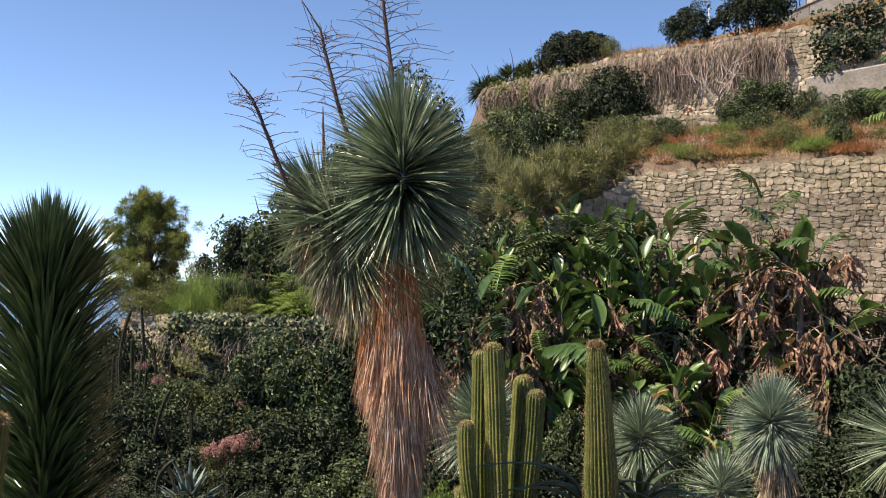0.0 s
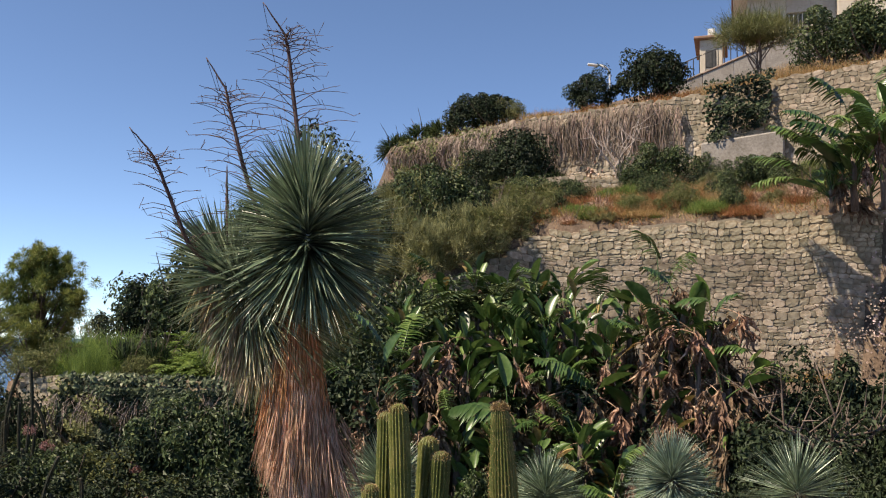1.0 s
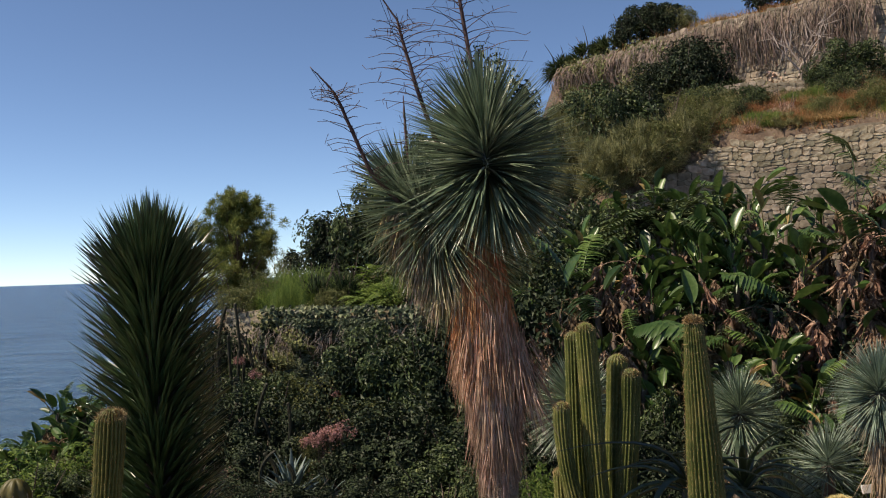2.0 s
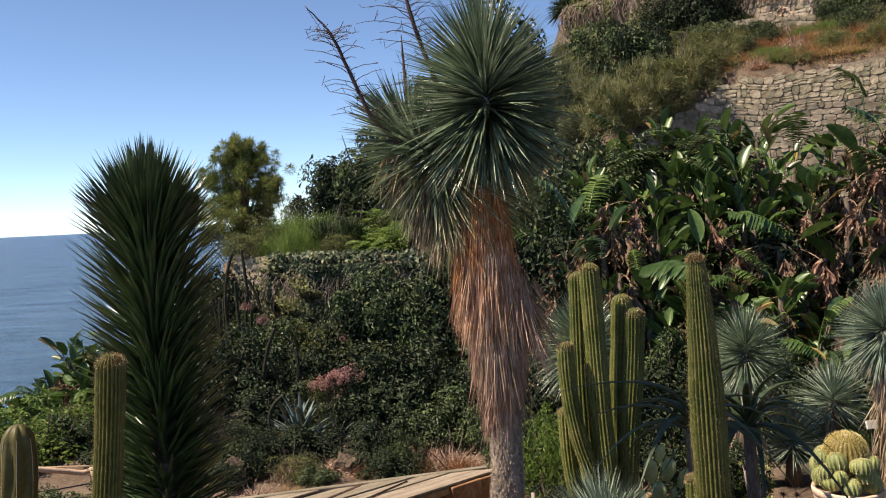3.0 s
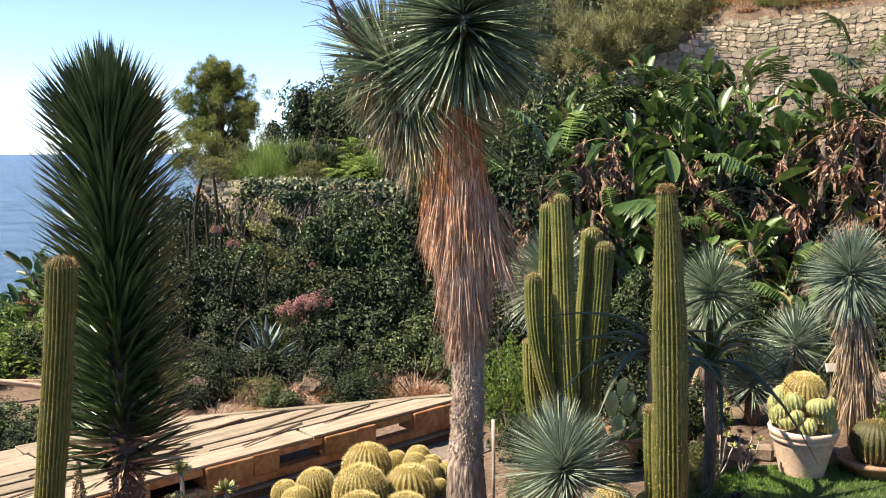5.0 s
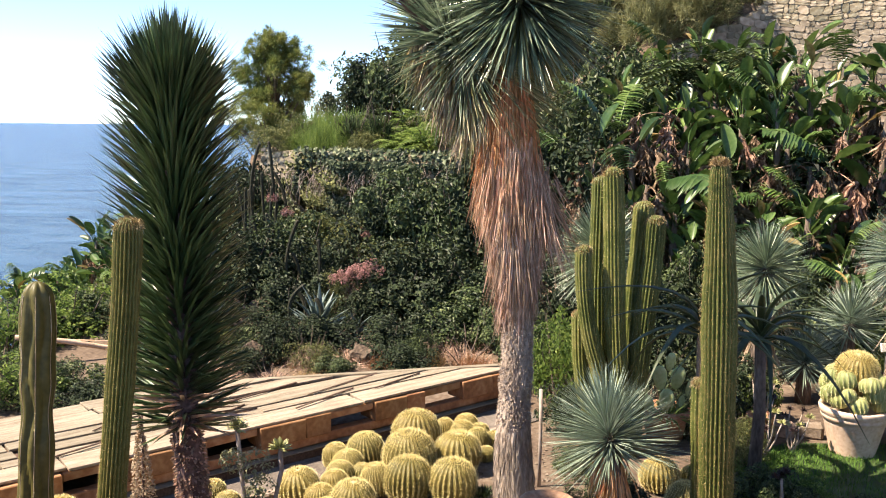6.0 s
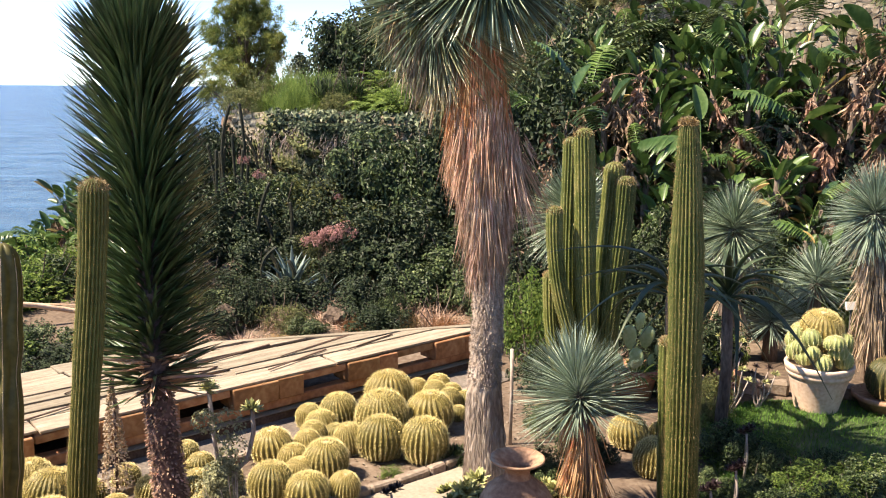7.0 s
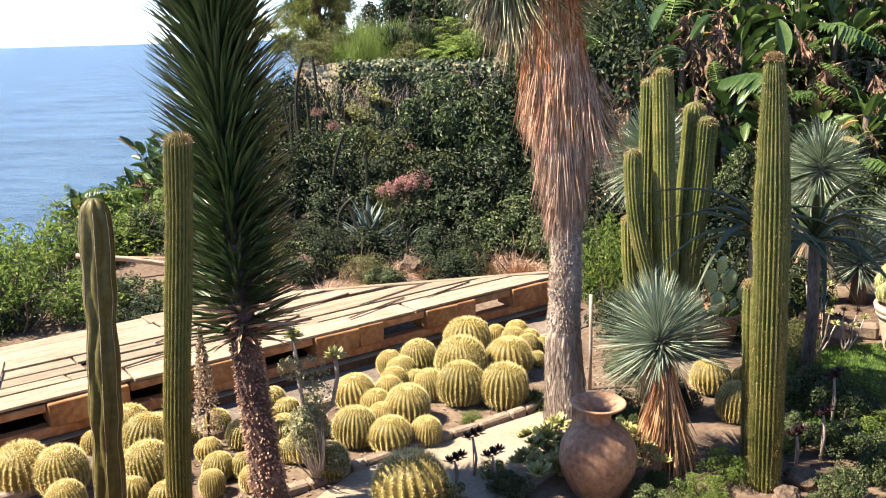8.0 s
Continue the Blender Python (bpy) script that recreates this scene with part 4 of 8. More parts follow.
def slatted_roof():
    rng = seeded(81)
    t = thing("shade_roof", "low shade roof of sun-bleached planks over a stained timber edge", "roof", (ROOF_A.x, ROOF_A.y, 0), turn=roof_turn)
    L0, L1 = -3.2, 5.72
    box = lambda name, u0, u1, w0, w1, z0, z1, m, label="", b=0.008, tilt=(0, 0, 0): part(
        name, bm_mesh(name, block(u1 - u0, w1 - w0, z1 - z0, b, rng, 0.003), M[m]), None, t, label, at=pose((u0 + u1) / 2, (w0 + w1) / 2, z0, *tilt))
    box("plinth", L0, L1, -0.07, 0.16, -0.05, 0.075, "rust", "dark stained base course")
    box("ledge", L0, L1, -0.085, 0.03, 0.079, 0.094, "plank", "thin pale ledge")
    box("sill_beam", L0, L1, -0.01, 0.10, 0.098, 0.19, "beam", "stained sill beam")
    # dark sheets added below the planks so their gaps look shaded
    part("gap_shade_sheet", bm_mesh("gap_shade_sheet", block(6.9, 1.0, 0.02, 0.004), M["rust"]), None, t, "dark sheet standing in for the shade under the planks", at=pose(0.6, 0.62, 0.362))
    part("gap_shade_sheet", bm_mesh("gap_shade_sheet", block(1.9, 0.24, 0.02, 0.004), M["rust"]), None, t, at=pose(4.6, 0.20, 0.362))
    box("back_beam", L0, 3.1, 1.25, 1.34, -0.6, 0.34, "beam")
    # solid boxes and openings along the edge
    u = L0
    for k in range(8):
        wide = 0.62 + 0.06 * (k % 3)
        box("edge_box", u, u + wide * 0.62, -0.055, 0.22, 0.193, 0.385, "beam", "solid stained timber box")
        box("edge_box", u + wide * 0.62 + 0.004, u + wide, -0.045, 0.22, 0.193, 0.383, "beam")
        if u + wide + 0.5 < L1:
            box("fascia", u + wide + 0.004, u + wide + 0.496, -0.02, 0.05, 0.315, 0.385, "beam", "fascia board over an opening")
        u += wide + 0.50
    # planks, cut off along the slanting far edge
    def edge(w):
        return 5.72 - max(0.0, w - 0.10) * 2.15

    def board(u0, u1, w0, w1, z):
        skew = rng.normal(0, 0.012)
        c = [(u0, w0), (min(u1, edge(w0)), w0 + skew), (min(u1 + rng.normal(0, 0.02), edge(w1)), w1 + skew), (u0 + rng.normal(0, 0.02), w1)]
        bm = bmesh.new()
        lo = [bm.verts.new((a, b, 0)) for a, b in c]
        hi = [bm.verts.new((a, b, 0.024)) for a, b in c]
        bm.faces.new(lo[::-1])
        bm.faces.new(hi)
        for k in range(4):
            bm.faces.new((lo[k], lo[(k + 1) % 4], hi[(k + 1) % 4], hi[k]))
        bmesh.ops.bevel(bm, geom=bm.edges[:], offset=0.003, segments=1, affect="EDGES")
        part("plank", bm_mesh("plank", bm, M["plank"]), None, t, at=pose(0, 0, z, rng.normal(0, 0.35), rng.normal(0, 0.12), 0))

    w = -0.03
    while w < 1.40:
        wd = rng.uniform(0.17, 0.34)
        u = L0 - rng.uniform(0, 0.8)
        while u < edge(w + wd) - 0.25:
            ln = rng.uniform(1.5, 3.0)
            board(u, u + ln - 0.015, w + rng.uniform(0, 0.012), w + wd - rng.uniform(0.016, 0.045), 0.389 + rng.uniform(0, 0.012))
            u += ln
        w += wd
    far = part("edge_trim", bm_mesh("edge_trim", block(2.95, 0.07, 0.05, 0.006, rng, 0.002), M["plank"]), None, t, at=pose(4.32, 0.75, 0.385, 0, 0, -24.9))
    for u_, w_, ln, turn in ((2.35, 0.35, 0.95, 24), (3.5, 0.25, 0.8, 15), (0.1, 0.5, 1.15, 75), (1.9, 0.95, 1.1, 30), (4.4, 0.3, 0.7, 12), (-0.6, 1.0, 1.0, -8), (2.9, 0.75, 1.3, 11), (1.2, 0.3, 0.9, 14), (3.9, 0.55, 1.0, 13)):
        box("loose_batten", u_ - ln / 2, u_ + ln / 2, w_ - 0.009, w_ + 0.009, 0.428, 0.440, "rust" if 10 < turn < 60 else "plank", tilt=(0, 0, turn), b=0.003)


slatted_roof()

# bed, gravel strip and path
strip("gravel_strip", [tuple(on_roof(-3, -0.08, 0).xy), tuple(on_roof(5.8, -0.08, 0).xy), tuple(on_roof(5.6, -0.62, 0).xy), tuple(on_roof(-3, -0.62, 0).xy)], 0.012, M["gravel"], "dark gravel strip along the shade roof", "gravel")
strip("garden_path", [(-1.72, 5.70), (-0.58, 6.78), (-0.2, 7.2), (0.1, 7.0), (-0.1, 6.2), (-0.6, 5.3), (-1.2, 4.6), (-2.2, 4.4)], 0.016, M["path"], "pale dusty garden path", "path")


def kerb_line(points, seed, group):
    rng = seeded(seed)
    t = thing("kerb", "edging of rough brown kerb stones round the cactus bed", "kerb", kind="structure")
    for (ax, ay), (bx, by) in zip(points[:-1], points[1:]):
        ln = math.hypot(bx - ax, by - ay)
        ang = math.degrees(math.atan2(by - ay, bx - ax))
        u = 0.0
        while u < ln - 0.05:
            s = min(rng.uniform(0.22, 0.42), ln - u)
            c = (u + s / 2) / ln
            me = bm_mesh("kerb_stone", block(s - 0.012, 0.085, 0.085, 0.014, rng, 0.006), M["kerb"])
            part("kerb_stone", me, None, t, at=pose(ax + (bx - ax) * c, ay + (by - ay) * c, -0.02, 0, 0, ang + rng.normal(0, 1.5)))
            u += s


kerb_line([(-2.6, 4.75), (-1.68, 5.78), (-0.62, 6.84), (-0.48, 7.05)], 83, "kerb")
a_, b_ = on_roof(-2.0, -0.64, 0), on_roof(5.3, -0.64, 0)
kerb_line([(a_.x, a_.y), (b_.x, b_.y)], 84, "kerb")


# ---------------- plant kinds for the slopes ----------------
def polar(bearing, dist):
    """Plan position by bearing (degrees, positive to the west) and distance from the origin."""
    return -dist * math.sin(radians(bearing)), dist * math.cos(radians(bearing))


def foliage(n, seed, radii, size, clumps=34, hollow=0.5, aspect=0.55, up=0.4):
    """Leaves in clumps over an uneven crown that stands on z = 0."""
    rng = seeded(seed)
    rad = np.array(radii, float)
    clumps = max(12, clumps // 2)
    d = cone_ways(clumps, rng, -25, 88)
    c = d * rad * (rng.uniform(hollow, 1.0, clumps) * rng.choice([0.7, 0.85, 1.0], clumps))[:, None]
    k = rng.integers(0, clumps, n)
    out = unit(rng.normal(size=(n, 3)) + [0, 0, 0.25])
    cr = rad.mean() * rng.uniform(0.18, 0.40, clumps)
    p = c[k] + out * (cr[k] * rng.uniform(0.62, 1.08, n) ** 0.8)[:, None]
    p[:, 2] += rad[2] * 0.62
    low = p[:, 2] < 0.02
    p[low, 2] = rng.uniform(0.02, 0.2, low.sum()) * rad[2]
    nor = unit(out * 0.9 + unit(p / rad) * 0.4 + rng.normal(0, 0.30, (n, 3)) + [0, 0, up * 0.8])
    return leaflets(p, nor, size * rng.uniform(0.5, 1.5, n), rng, aspect)


def branching(seed, radii, n=9, r0=0.03):
    rng = seeded(seed)
    rad = np.array(radii, float)
    out = []
    for k in range(n):
        a, u = k * 2.4, rng.uniform(0.4, 0.95)
        e = np.array([math.cos(a) * rad[0] * u, math.sin(a) * rad[1] * u, rad[2] * rng.uniform(0.7, 1.4)])
        w = np.linspace(0, 1, 6)
        p = np.outer(w, e) + np.c_[np.sin(w * 3) * 0.06, np.cos(w * 4) * 0.06, -np.sin(w * 3.14) * 0.1 * rad[2]]
        out.append(tube(p - p[0], r0 * (1 - 0.8 * w), 6, cap=False))
    v, f = join(*out)
    ring = f % len(out[0][0]) < 6
    used, f2 = np.unique(np.where(ring, f % len(out[0][0]), f), return_inverse=True)     # all limbs grow from one foot
    return v[used], f2.reshape(f.shape)


def feathery(n, seed, radii, length, width, rise=(20, 85)):
    """Fine upright wands, as of broom or tall grass."""
    rng = seeded(seed)
    rad = np.array(radii, float)
    way = cone_ways(n, rng, *rise)
    start = unit(rng.normal(size=(n, 3))) * rad * rng.uniform(0, 0.85, n)[:, None] ** 0.6
    start[:, 2] = np.abs(start[:, 2]) * 0.9
    return blades(start, unit(way + [0, 0, 0.35]), length * rng.uniform(0.5, 1.2, n), width, rng.uniform(0, 0.35, n), 3, 0.1, "needle", 0.6, rng)


def fronds(n, seed, length, leaf, rise=(15, 70), pairs=16, droop=0.5):
    """Pinnate fronds from one crown: a rib and two rows of leaflets."""
    rng = seeded(seed)
    way = cone_ways(n, rng, *rise)
    ln = length * rng.uniform(0.7, 1.1, n)
    s = np.linspace(0.12, 1, pairs)
    p = way[:, None] * (ln[:, None] * s)[..., None]
    p[..., 2] -= droop * ln[:, None] * s ** 2
    t = unit(np.gradient(p, axis=1))
    side = unit(np.cross(t, [0, 0, 1.0]))
    size = leaf * np.sin(np.pi * np.clip(s, 0.1, 0.93)) ** 0.6
    pieces = []
    for sg in (-1, 1):
        w = unit(side * sg + t * 0.55 + rng.normal(0, 0.1, p.shape))
        pieces.append(blades(p.reshape(-1, 3), w.reshape(-1, 3), np.tile(size, n), leaf * 0.24, 0.2, 2, 0.2, "leaf"))
    rib = blades(np.zeros((n, 3)), way, ln, 0.02, droop, 6, 0.3, "needle")
    return join(*pieces, rib)


def wands(seed, clumps=46, each=130):
    """Fine sprays in clumps round an open crown, as of a wiry broom."""
    rng = seeded(seed)
    d = cone_ways(clumps, rng, -5, 88)
    c = d * [0.9, 0.9, 0.85] * rng.uniform(0.35, 1.0, clumps)[:, None]
    c[:, 2] = np.abs(c[:, 2]) + 0.15
    k = np.repeat(np.arange(clumps), each)
    way = unit(d[k] * 0.8 + rng.normal(0, 0.55, (len(k), 3)) + [0, 0, 0.5])
    base = c[k] + rng.normal(0, 0.05, (len(k), 3))
    return blades(base, way, 0.26 * rng.uniform(0.4, 1.2, len(k)), 0.012, rng.uniform(0, 0.4, len(k)), 2, 0.1, "needle", 0.6, rng)


KINDS = {}


def kind(name, build, material, twigs=True, variants=3):
    """Meshes of one plant kind, one metre in size, in a few variants."""
    KINDS[name] = [(mesh(name + "_foliage", build(700 + 10 * len(KINDS) + k), M[material], False),
                    mesh(name + "_branch", branching(300 + 10 * len(KINDS) + k, (0.9, 0.9, 0.9)), M["bark"]) if twigs else None) for k in range(variants)]


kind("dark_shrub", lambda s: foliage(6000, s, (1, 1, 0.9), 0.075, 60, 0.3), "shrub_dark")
kind("green_shrub", lambda s: foliage(6000, s, (1, 1, 0.85), 0.07, 60, 0.3), "shrub")
kind("bright_shrub", lambda s: foliage(2300, s, (1, 1, 0.8), 0.085, 40, aspect=0.42), "shrub_bright")
kind("olive_shrub", lambda s: foliage(3200, s, (1, 1, 0.8), 0.075, 46, aspect=0.35), "shrub_olive")
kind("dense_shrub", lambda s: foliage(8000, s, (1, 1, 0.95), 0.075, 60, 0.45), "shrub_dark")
kind("broom", lambda s: wands(s), "broom", False)
kind("green_broom", lambda s: feathery(3600, s, (0.8, 0.8, 0.65), 0.42, 0.011, (20, 88)), "shrub_bright", False)
kind("sapling", lambda s: foliage(520, s, (0.75, 0.75, 1.05), 0.10, 30, 0.15, aspect=0.4), "shrub_bright")
kind("dry_tuft", lambda s: feathery(900, s, (0.8, 0.8, 0.15), 0.7, 0.014, (30, 88)), "dry_grass", False)
kind("rusty_tuft", lambda s: feathery(900, s, (0.8, 0.8, 0.2), 0.6, 0.014, (30, 88)), "red_grass", False)
kind("fern_shrub", lambda s: fronds(46, s, 1.15, 0.16), "shrub_bright", False)
kind("fern_dark", lambda s: fronds(46, s, 1.15, 0.16), "shrub", False)
kind("dead_shrub", lambda s: join(feathery(700, s, (0.8, 0.8, 0.6), 0.5, 0.014, (-30, 80))), "dead_leaf", True)
kind("pink_shrub", lambda s: foliage(700, s, (1, 1, 0.8), 0.12, 40, aspect=0.6), "pink", True)
kind("pale_flower", lambda s: foliage(1400, s, (1, 1, 0.8), 0.075, 24, aspect=0.8), "pale_pink", True)
kind("palm_shrub", lambda s: join(*(blades(np.tile(unit(np.array([q])) * 0.45, (22, 1)), unit(seeded(s + k).normal(0, 0.5, (22, 3)) + q), 0.55, 0.05, 0.25, 3, 0.3, "sword") for k, q in enumerate(cone_ways(24, seeded(s), 0, 85)))), "shrub", True)

SHRUB_LABELS = {"dark_shrub": "dense shrub on the bank, its shade put into near-black leaves", "green_shrub": "leafy mid-green shrub on the slope", "bright_shrub": "fresh bright green leafy bush", "olive_shrub": "dry olive-green shrub on the slope",
                "dense_shrub": "compact dark evergreen bush, leaf colour deepened for shade", "broom": "airy olive broom bush with fine wands", "green_broom": "feathery light green broom bush", "sapling": "thin-stemmed sapling with light green leaves by the sea", "dry_tuft": "tuft of dry straw-coloured grass", "rusty_tuft": "patch of rust-coloured dried weeds",
                "fern_shrub": "fern-leaved bright green shrub", "fern_dark": "fern-leaved dark green shrub", "dead_shrub": "dried-up brown twiggy shrub", "pink_shrub": "bush covered in coral pink flowers",
                "pale_flower": "bush with pale pink blossom", "palm_shrub": "low fan palm with dark green leaves"}


def plant(name, x, y, r, h, k=0, z=None, label="", sink=0.06):
    rng = seeded(int(abs(x * 991 + y * 577)) + k)
    fol, twig = KINDS[name][k % len(KINDS[name])]
    zz = float(height(x, y)) if z is None else z
    t = tagged(new(name), label or SHRUB_LABELS[name], "grass" if "tuft" in name else "shrub", "plants on the slopes")
    t.matrix_basis = pose(x, y, zz - sink, 0, 0, rng.uniform(0, 360)) @ Matrix.Diagonal((r, r, h / 1.35, 1))
    part("foliage", fol, None, t)
    if twig:
        part("branch_work", twig, None, t)
    return t


def plants(rows):
    """rows: kind, bearing, distance, radius, height."""
    for k, (name, b, d, r, h) in enumerate(rows):
        plant(name, *polar(b, d), r, h, k)


# ---------------- stone walls ----------------
def cells(length, height_at, seed, size):
    """Roughly coursed rubble over a wall's face: wavering courses of unequal stones, some of them split in two."""
    rng = seeded(seed)
    top = max(height_at(u) for u in np.linspace(0, length, 30))
    ph = rng.uniform(0, 6.3, 3)
    wave = lambda u: 0.30 * size * (np.sin(u * 1.9 + ph[0]) + 0.7 * np.sin(u * 4.3 + ph[1]))
    out, z = [], -size
    while z < top + size:
        h = size * rng.uniform(0.75, 1.45)
        u = -size * rng.uniform(0, 1.5)
        lean = 0.0
        while u < length + size:
            w = size * rng.uniform(0.7, 2.3)
            lean2 = rng.normal(0, 0.16) * size
            j = rng.normal(0, 0.07 * size, (4, 2))
            box = np.array([(u, z + wave(u)), (u + w, z + wave(u + w)), (u + w + lean2, z + h + wave(u + w)), (u + lean, z + h + wave(u))]) + j
            lean, u = lean2, u + w
            split = rng.uniform()
            if split < 0.22:
                a, b = rng.uniform(0.35, 0.65, 2)
                m, n = box[0] + (box[3] - box[0]) * a, box[1] + (box[2] - box[1]) * b
                quads = [np.array([box[0], box[1], n, m]), np.array([m, n, box[2], box[3]])]
            elif split < 0.30 and w > 1.2 * size:
                a, b = rng.uniform(0.35, 0.65, 2)
                m, n = box[0] + (box[1] - box[0]) * a, box[3] + (box[2] - box[3]) * b
                quads = [np.array([box[0], m, n, box[3]]), np.array([m, box[1], box[2], n])]
            else:
                quads = [box]
            for q in quads:
                c = q.mean(0)
                if 0 < c[0] < length and 0 <= c[1] <= height_at(c[0]):
                    k = rng.uniform(0.12, 0.30, 8)
                    poly = [p for e in range(4) for p in (q[e] + (q[e - 1] - q[e]) * k[e], q[e] + (q[(e + 1) % 4] - q[e]) * k[e + 4])]
                    out.append((c[0], c[1], np.array(poly) - c))
        z += h
    return out


def stone_mesh(poly, depth, rng):
    """One wall stone: its outline drawn in a little, with a worn edge and an uneven face, as quads."""
    p = [q for q in poly]
    while len(p) > 8:
        e = [np.linalg.norm(p[k] - p[k - 1]) for k in range(len(p))]
        p.pop(int(np.argmin(e)))
    while len(p) < 8:
        e = [np.linalg.norm(p[k] - p[k - 1]) for k in range(len(p))]
        k = int(np.argmax(e))
        p.insert(k, (p[k] + p[k - 1]) / 2)
    p = np.array(p)
    c = p.mean(0)
    ring = lambda f, y, n: np.c_[c[0] + (p[:, 0] - c[0]) * f, np.full(8, y) + rng.normal(0, n, 8), c[1] + (p[:, 1] - c[1]) * f]
    y = -depth * rng.uniform(0.55, 1.0)
    v = np.concatenate([ring(0.975, 0.06, 0), ring(0.96, y * 0.65, 0.003), ring(0.89, y, 0.004), [[c[0], y * 1.05, c[1]]]])
    i = np.arange(8)
    j = (i + 1) % 8
    q = np.concatenate([np.stack([i, j, j + 8, i + 8], 1), np.stack([i + 8, j + 8, j + 16, i + 16], 1)])
    m = np.arange(0, 8, 2)
    return v, np.concatenate([q, np.stack([np.full(4, 24), m + 16, m + 17, (m + 2) % 8 + 16], 1)])


def stone_wall(name, label, ends, z0, z1, seed, low, high, depth=0.16, thick=0.5, single=0, material="stone", backing="mortar"):
    """A wall between two plan points: a mortar core, and stones proud of it on its sunny face."""
    (ax, ay), (bx, by) = ends
    ln = math.hypot(bx - ax, by - ay)
    ang = math.degrees(math.atan2(by - ay, bx - ax))
    base = min(z0)
    t = thing(name, label, "wall", (ax, ay, base), kind="structure", turn=ang)
    top = lambda u: np.interp(u, (0, ln), z1) - base
    foot = lambda u: np.interp(u, (0, ln), z0) - base
    us = np.linspace(0, ln, 24)
    rng = seeded(seed)
    edge = np.array([top(u) for u in us]) + rng.normal(0, 0.05, 24)
    v = np.concatenate([np.c_[us, np.full(24, 0.0), np.array([foot(u) for u in us]) - 0.8], np.c_[us, np.full(24, 0.0), edge], np.c_[us, np.full(24, thick), edge], np.c_[us, np.full(24, thick), np.array([foot(u) for u in us]) - 0.8]])
    i = np.arange(23)
    f = np.concatenate([np.stack([i + 24 * k, i + 1 + 24 * k, i + 25 + 24 * k, i + 24 + 24 * k], 1) for k in range(3)] + [np.array([[0, 24, 48, 72], [23, 95, 71, 47]])])
    part("core", (v, f), M[backing], t, smooth=False)
    joined = []
    rows = [r for r in cells(ln, lambda u: top(u) + 0.05, seed, (low + high) * 0.29) if r[1] > foot(r[0]) - 0.3]
    lone = set(k for k, _ in sorted(enumerate(rows), key=lambda q: -q[1][1])[:single])
    for k, (u, z, poly) in enumerate(rows):
        v, f = stone_mesh(poly, depth * 0.20, rng)
        if k in lone:
            part("stone", (v, f), M[material], t, smooth=False, at=pose(u, 0, z))
        else:
            joined.append((v + [u, 0, z], f))
    if joined:
        rest = part("stonework", join(*joined), M["stone_far"], t, smooth=False)
        tagged(rest, kind="stuff")
    return t


def drape(name, label, ends, z_low, z_high, n, size, material, seed, thick=0.18, patch=0.0):
    """Climbing leaves over a wall's face and lip, as one mass."""
    rng = seeded(seed)
    (ax, ay), (bx, by) = ends
    d = np.array([bx - ax, by - ay])
    ln = np.linalg.norm(d)
    d /= ln
    nor = np.array([d[1], -d[0]])
    u, w = rng.uniform(0, ln, n * 2), rng.uniform(0, 1, n * 2)
    dens = 0.5 + 0.5 * np.sin(u * 2.1 + 3 * np.sin(w * 3 + u)) * np.cos(w * 5 + u * 0.8)
    keep = dens > rng.uniform(0, 1, n * 2) * patch * 2
    u, w = u[keep][:n], w[keep][:n]
    bulge = thick * (0.5 + 0.5 * np.sin(u * 3.3 + w * 4) * np.sin(u * 1.3 - w * 7)) + rng.uniform(0, 0.10, len(u))
    z = np.interp(u, (0, ln), z_low) * (1 - w) + np.interp(u, (0, ln), z_high) * w
    p = np.stack([ax + d[0] * u + nor[0] * bulge, ay + d[1] * u + nor[1] * bulge, z], 1)
    lip = w > 0.93
    p[lip, :2] -= nor * rng.uniform(0, 0.5, lip.sum())[:, None]
    p[lip, 2] += rng.uniform(0, 0.15, lip.sum())
    nn = unit(np.r_[nor, 0.45] + rng.normal(0, 0.5, (len(u), 3)))
    ob = part(name, leaflets(p, nn, size * rng.uniform(0.6, 1.4, len(u)), rng, 0.8), M[material], smooth=False)
    return tagged(ob, label, "climber", kind="stuff")


def hanging_stems(name, label, ends, z_low, z_high, n, material, seed, off=0.25, r=0.012, spread=0.25):
    rng = seeded(seed)
    (ax, ay), (bx, by) = ends
    d = np.array([bx - ax, by - ay])
    ln = np.linalg.norm(d)
    d /= ln
    nor = np.array([d[1], -d[0]])
    out = []
    for _ in range(n):
        u = np.clip(rng.normal(np.round(rng.uniform(0, ln) / 0.9) * 0.9, 0.32), 0, ln)
        zt = np.interp(u, (0, ln), z_high) - rng.uniform(0, 0.25) * (z_high[0] - z_low[0])
        zb = zt - rng.uniform(0.25, 0.85) * (zt - np.interp(u, (0, ln), z_low))
        w = np.linspace(0, 1, 7)
        x = u + np.cumsum(rng.normal(0, spread * 0.3, 7))
        o = off * (0.3 + 0.7 * np.sin(w * 3) * rng.uniform(0.4, 1.2)) + 0.05
        p = np.stack([ax + d[0] * x + nor[0] * o, ay + d[1] * x + nor[1] * o, zt + (zb - zt) * w], 1)
        out.append(tube(p, r * rng.uniform(0.6, 1.4), 4, cap=False))
    return tagged(part(name, join(*out), M[material], smooth=False), label, "climber", kind="stuff")


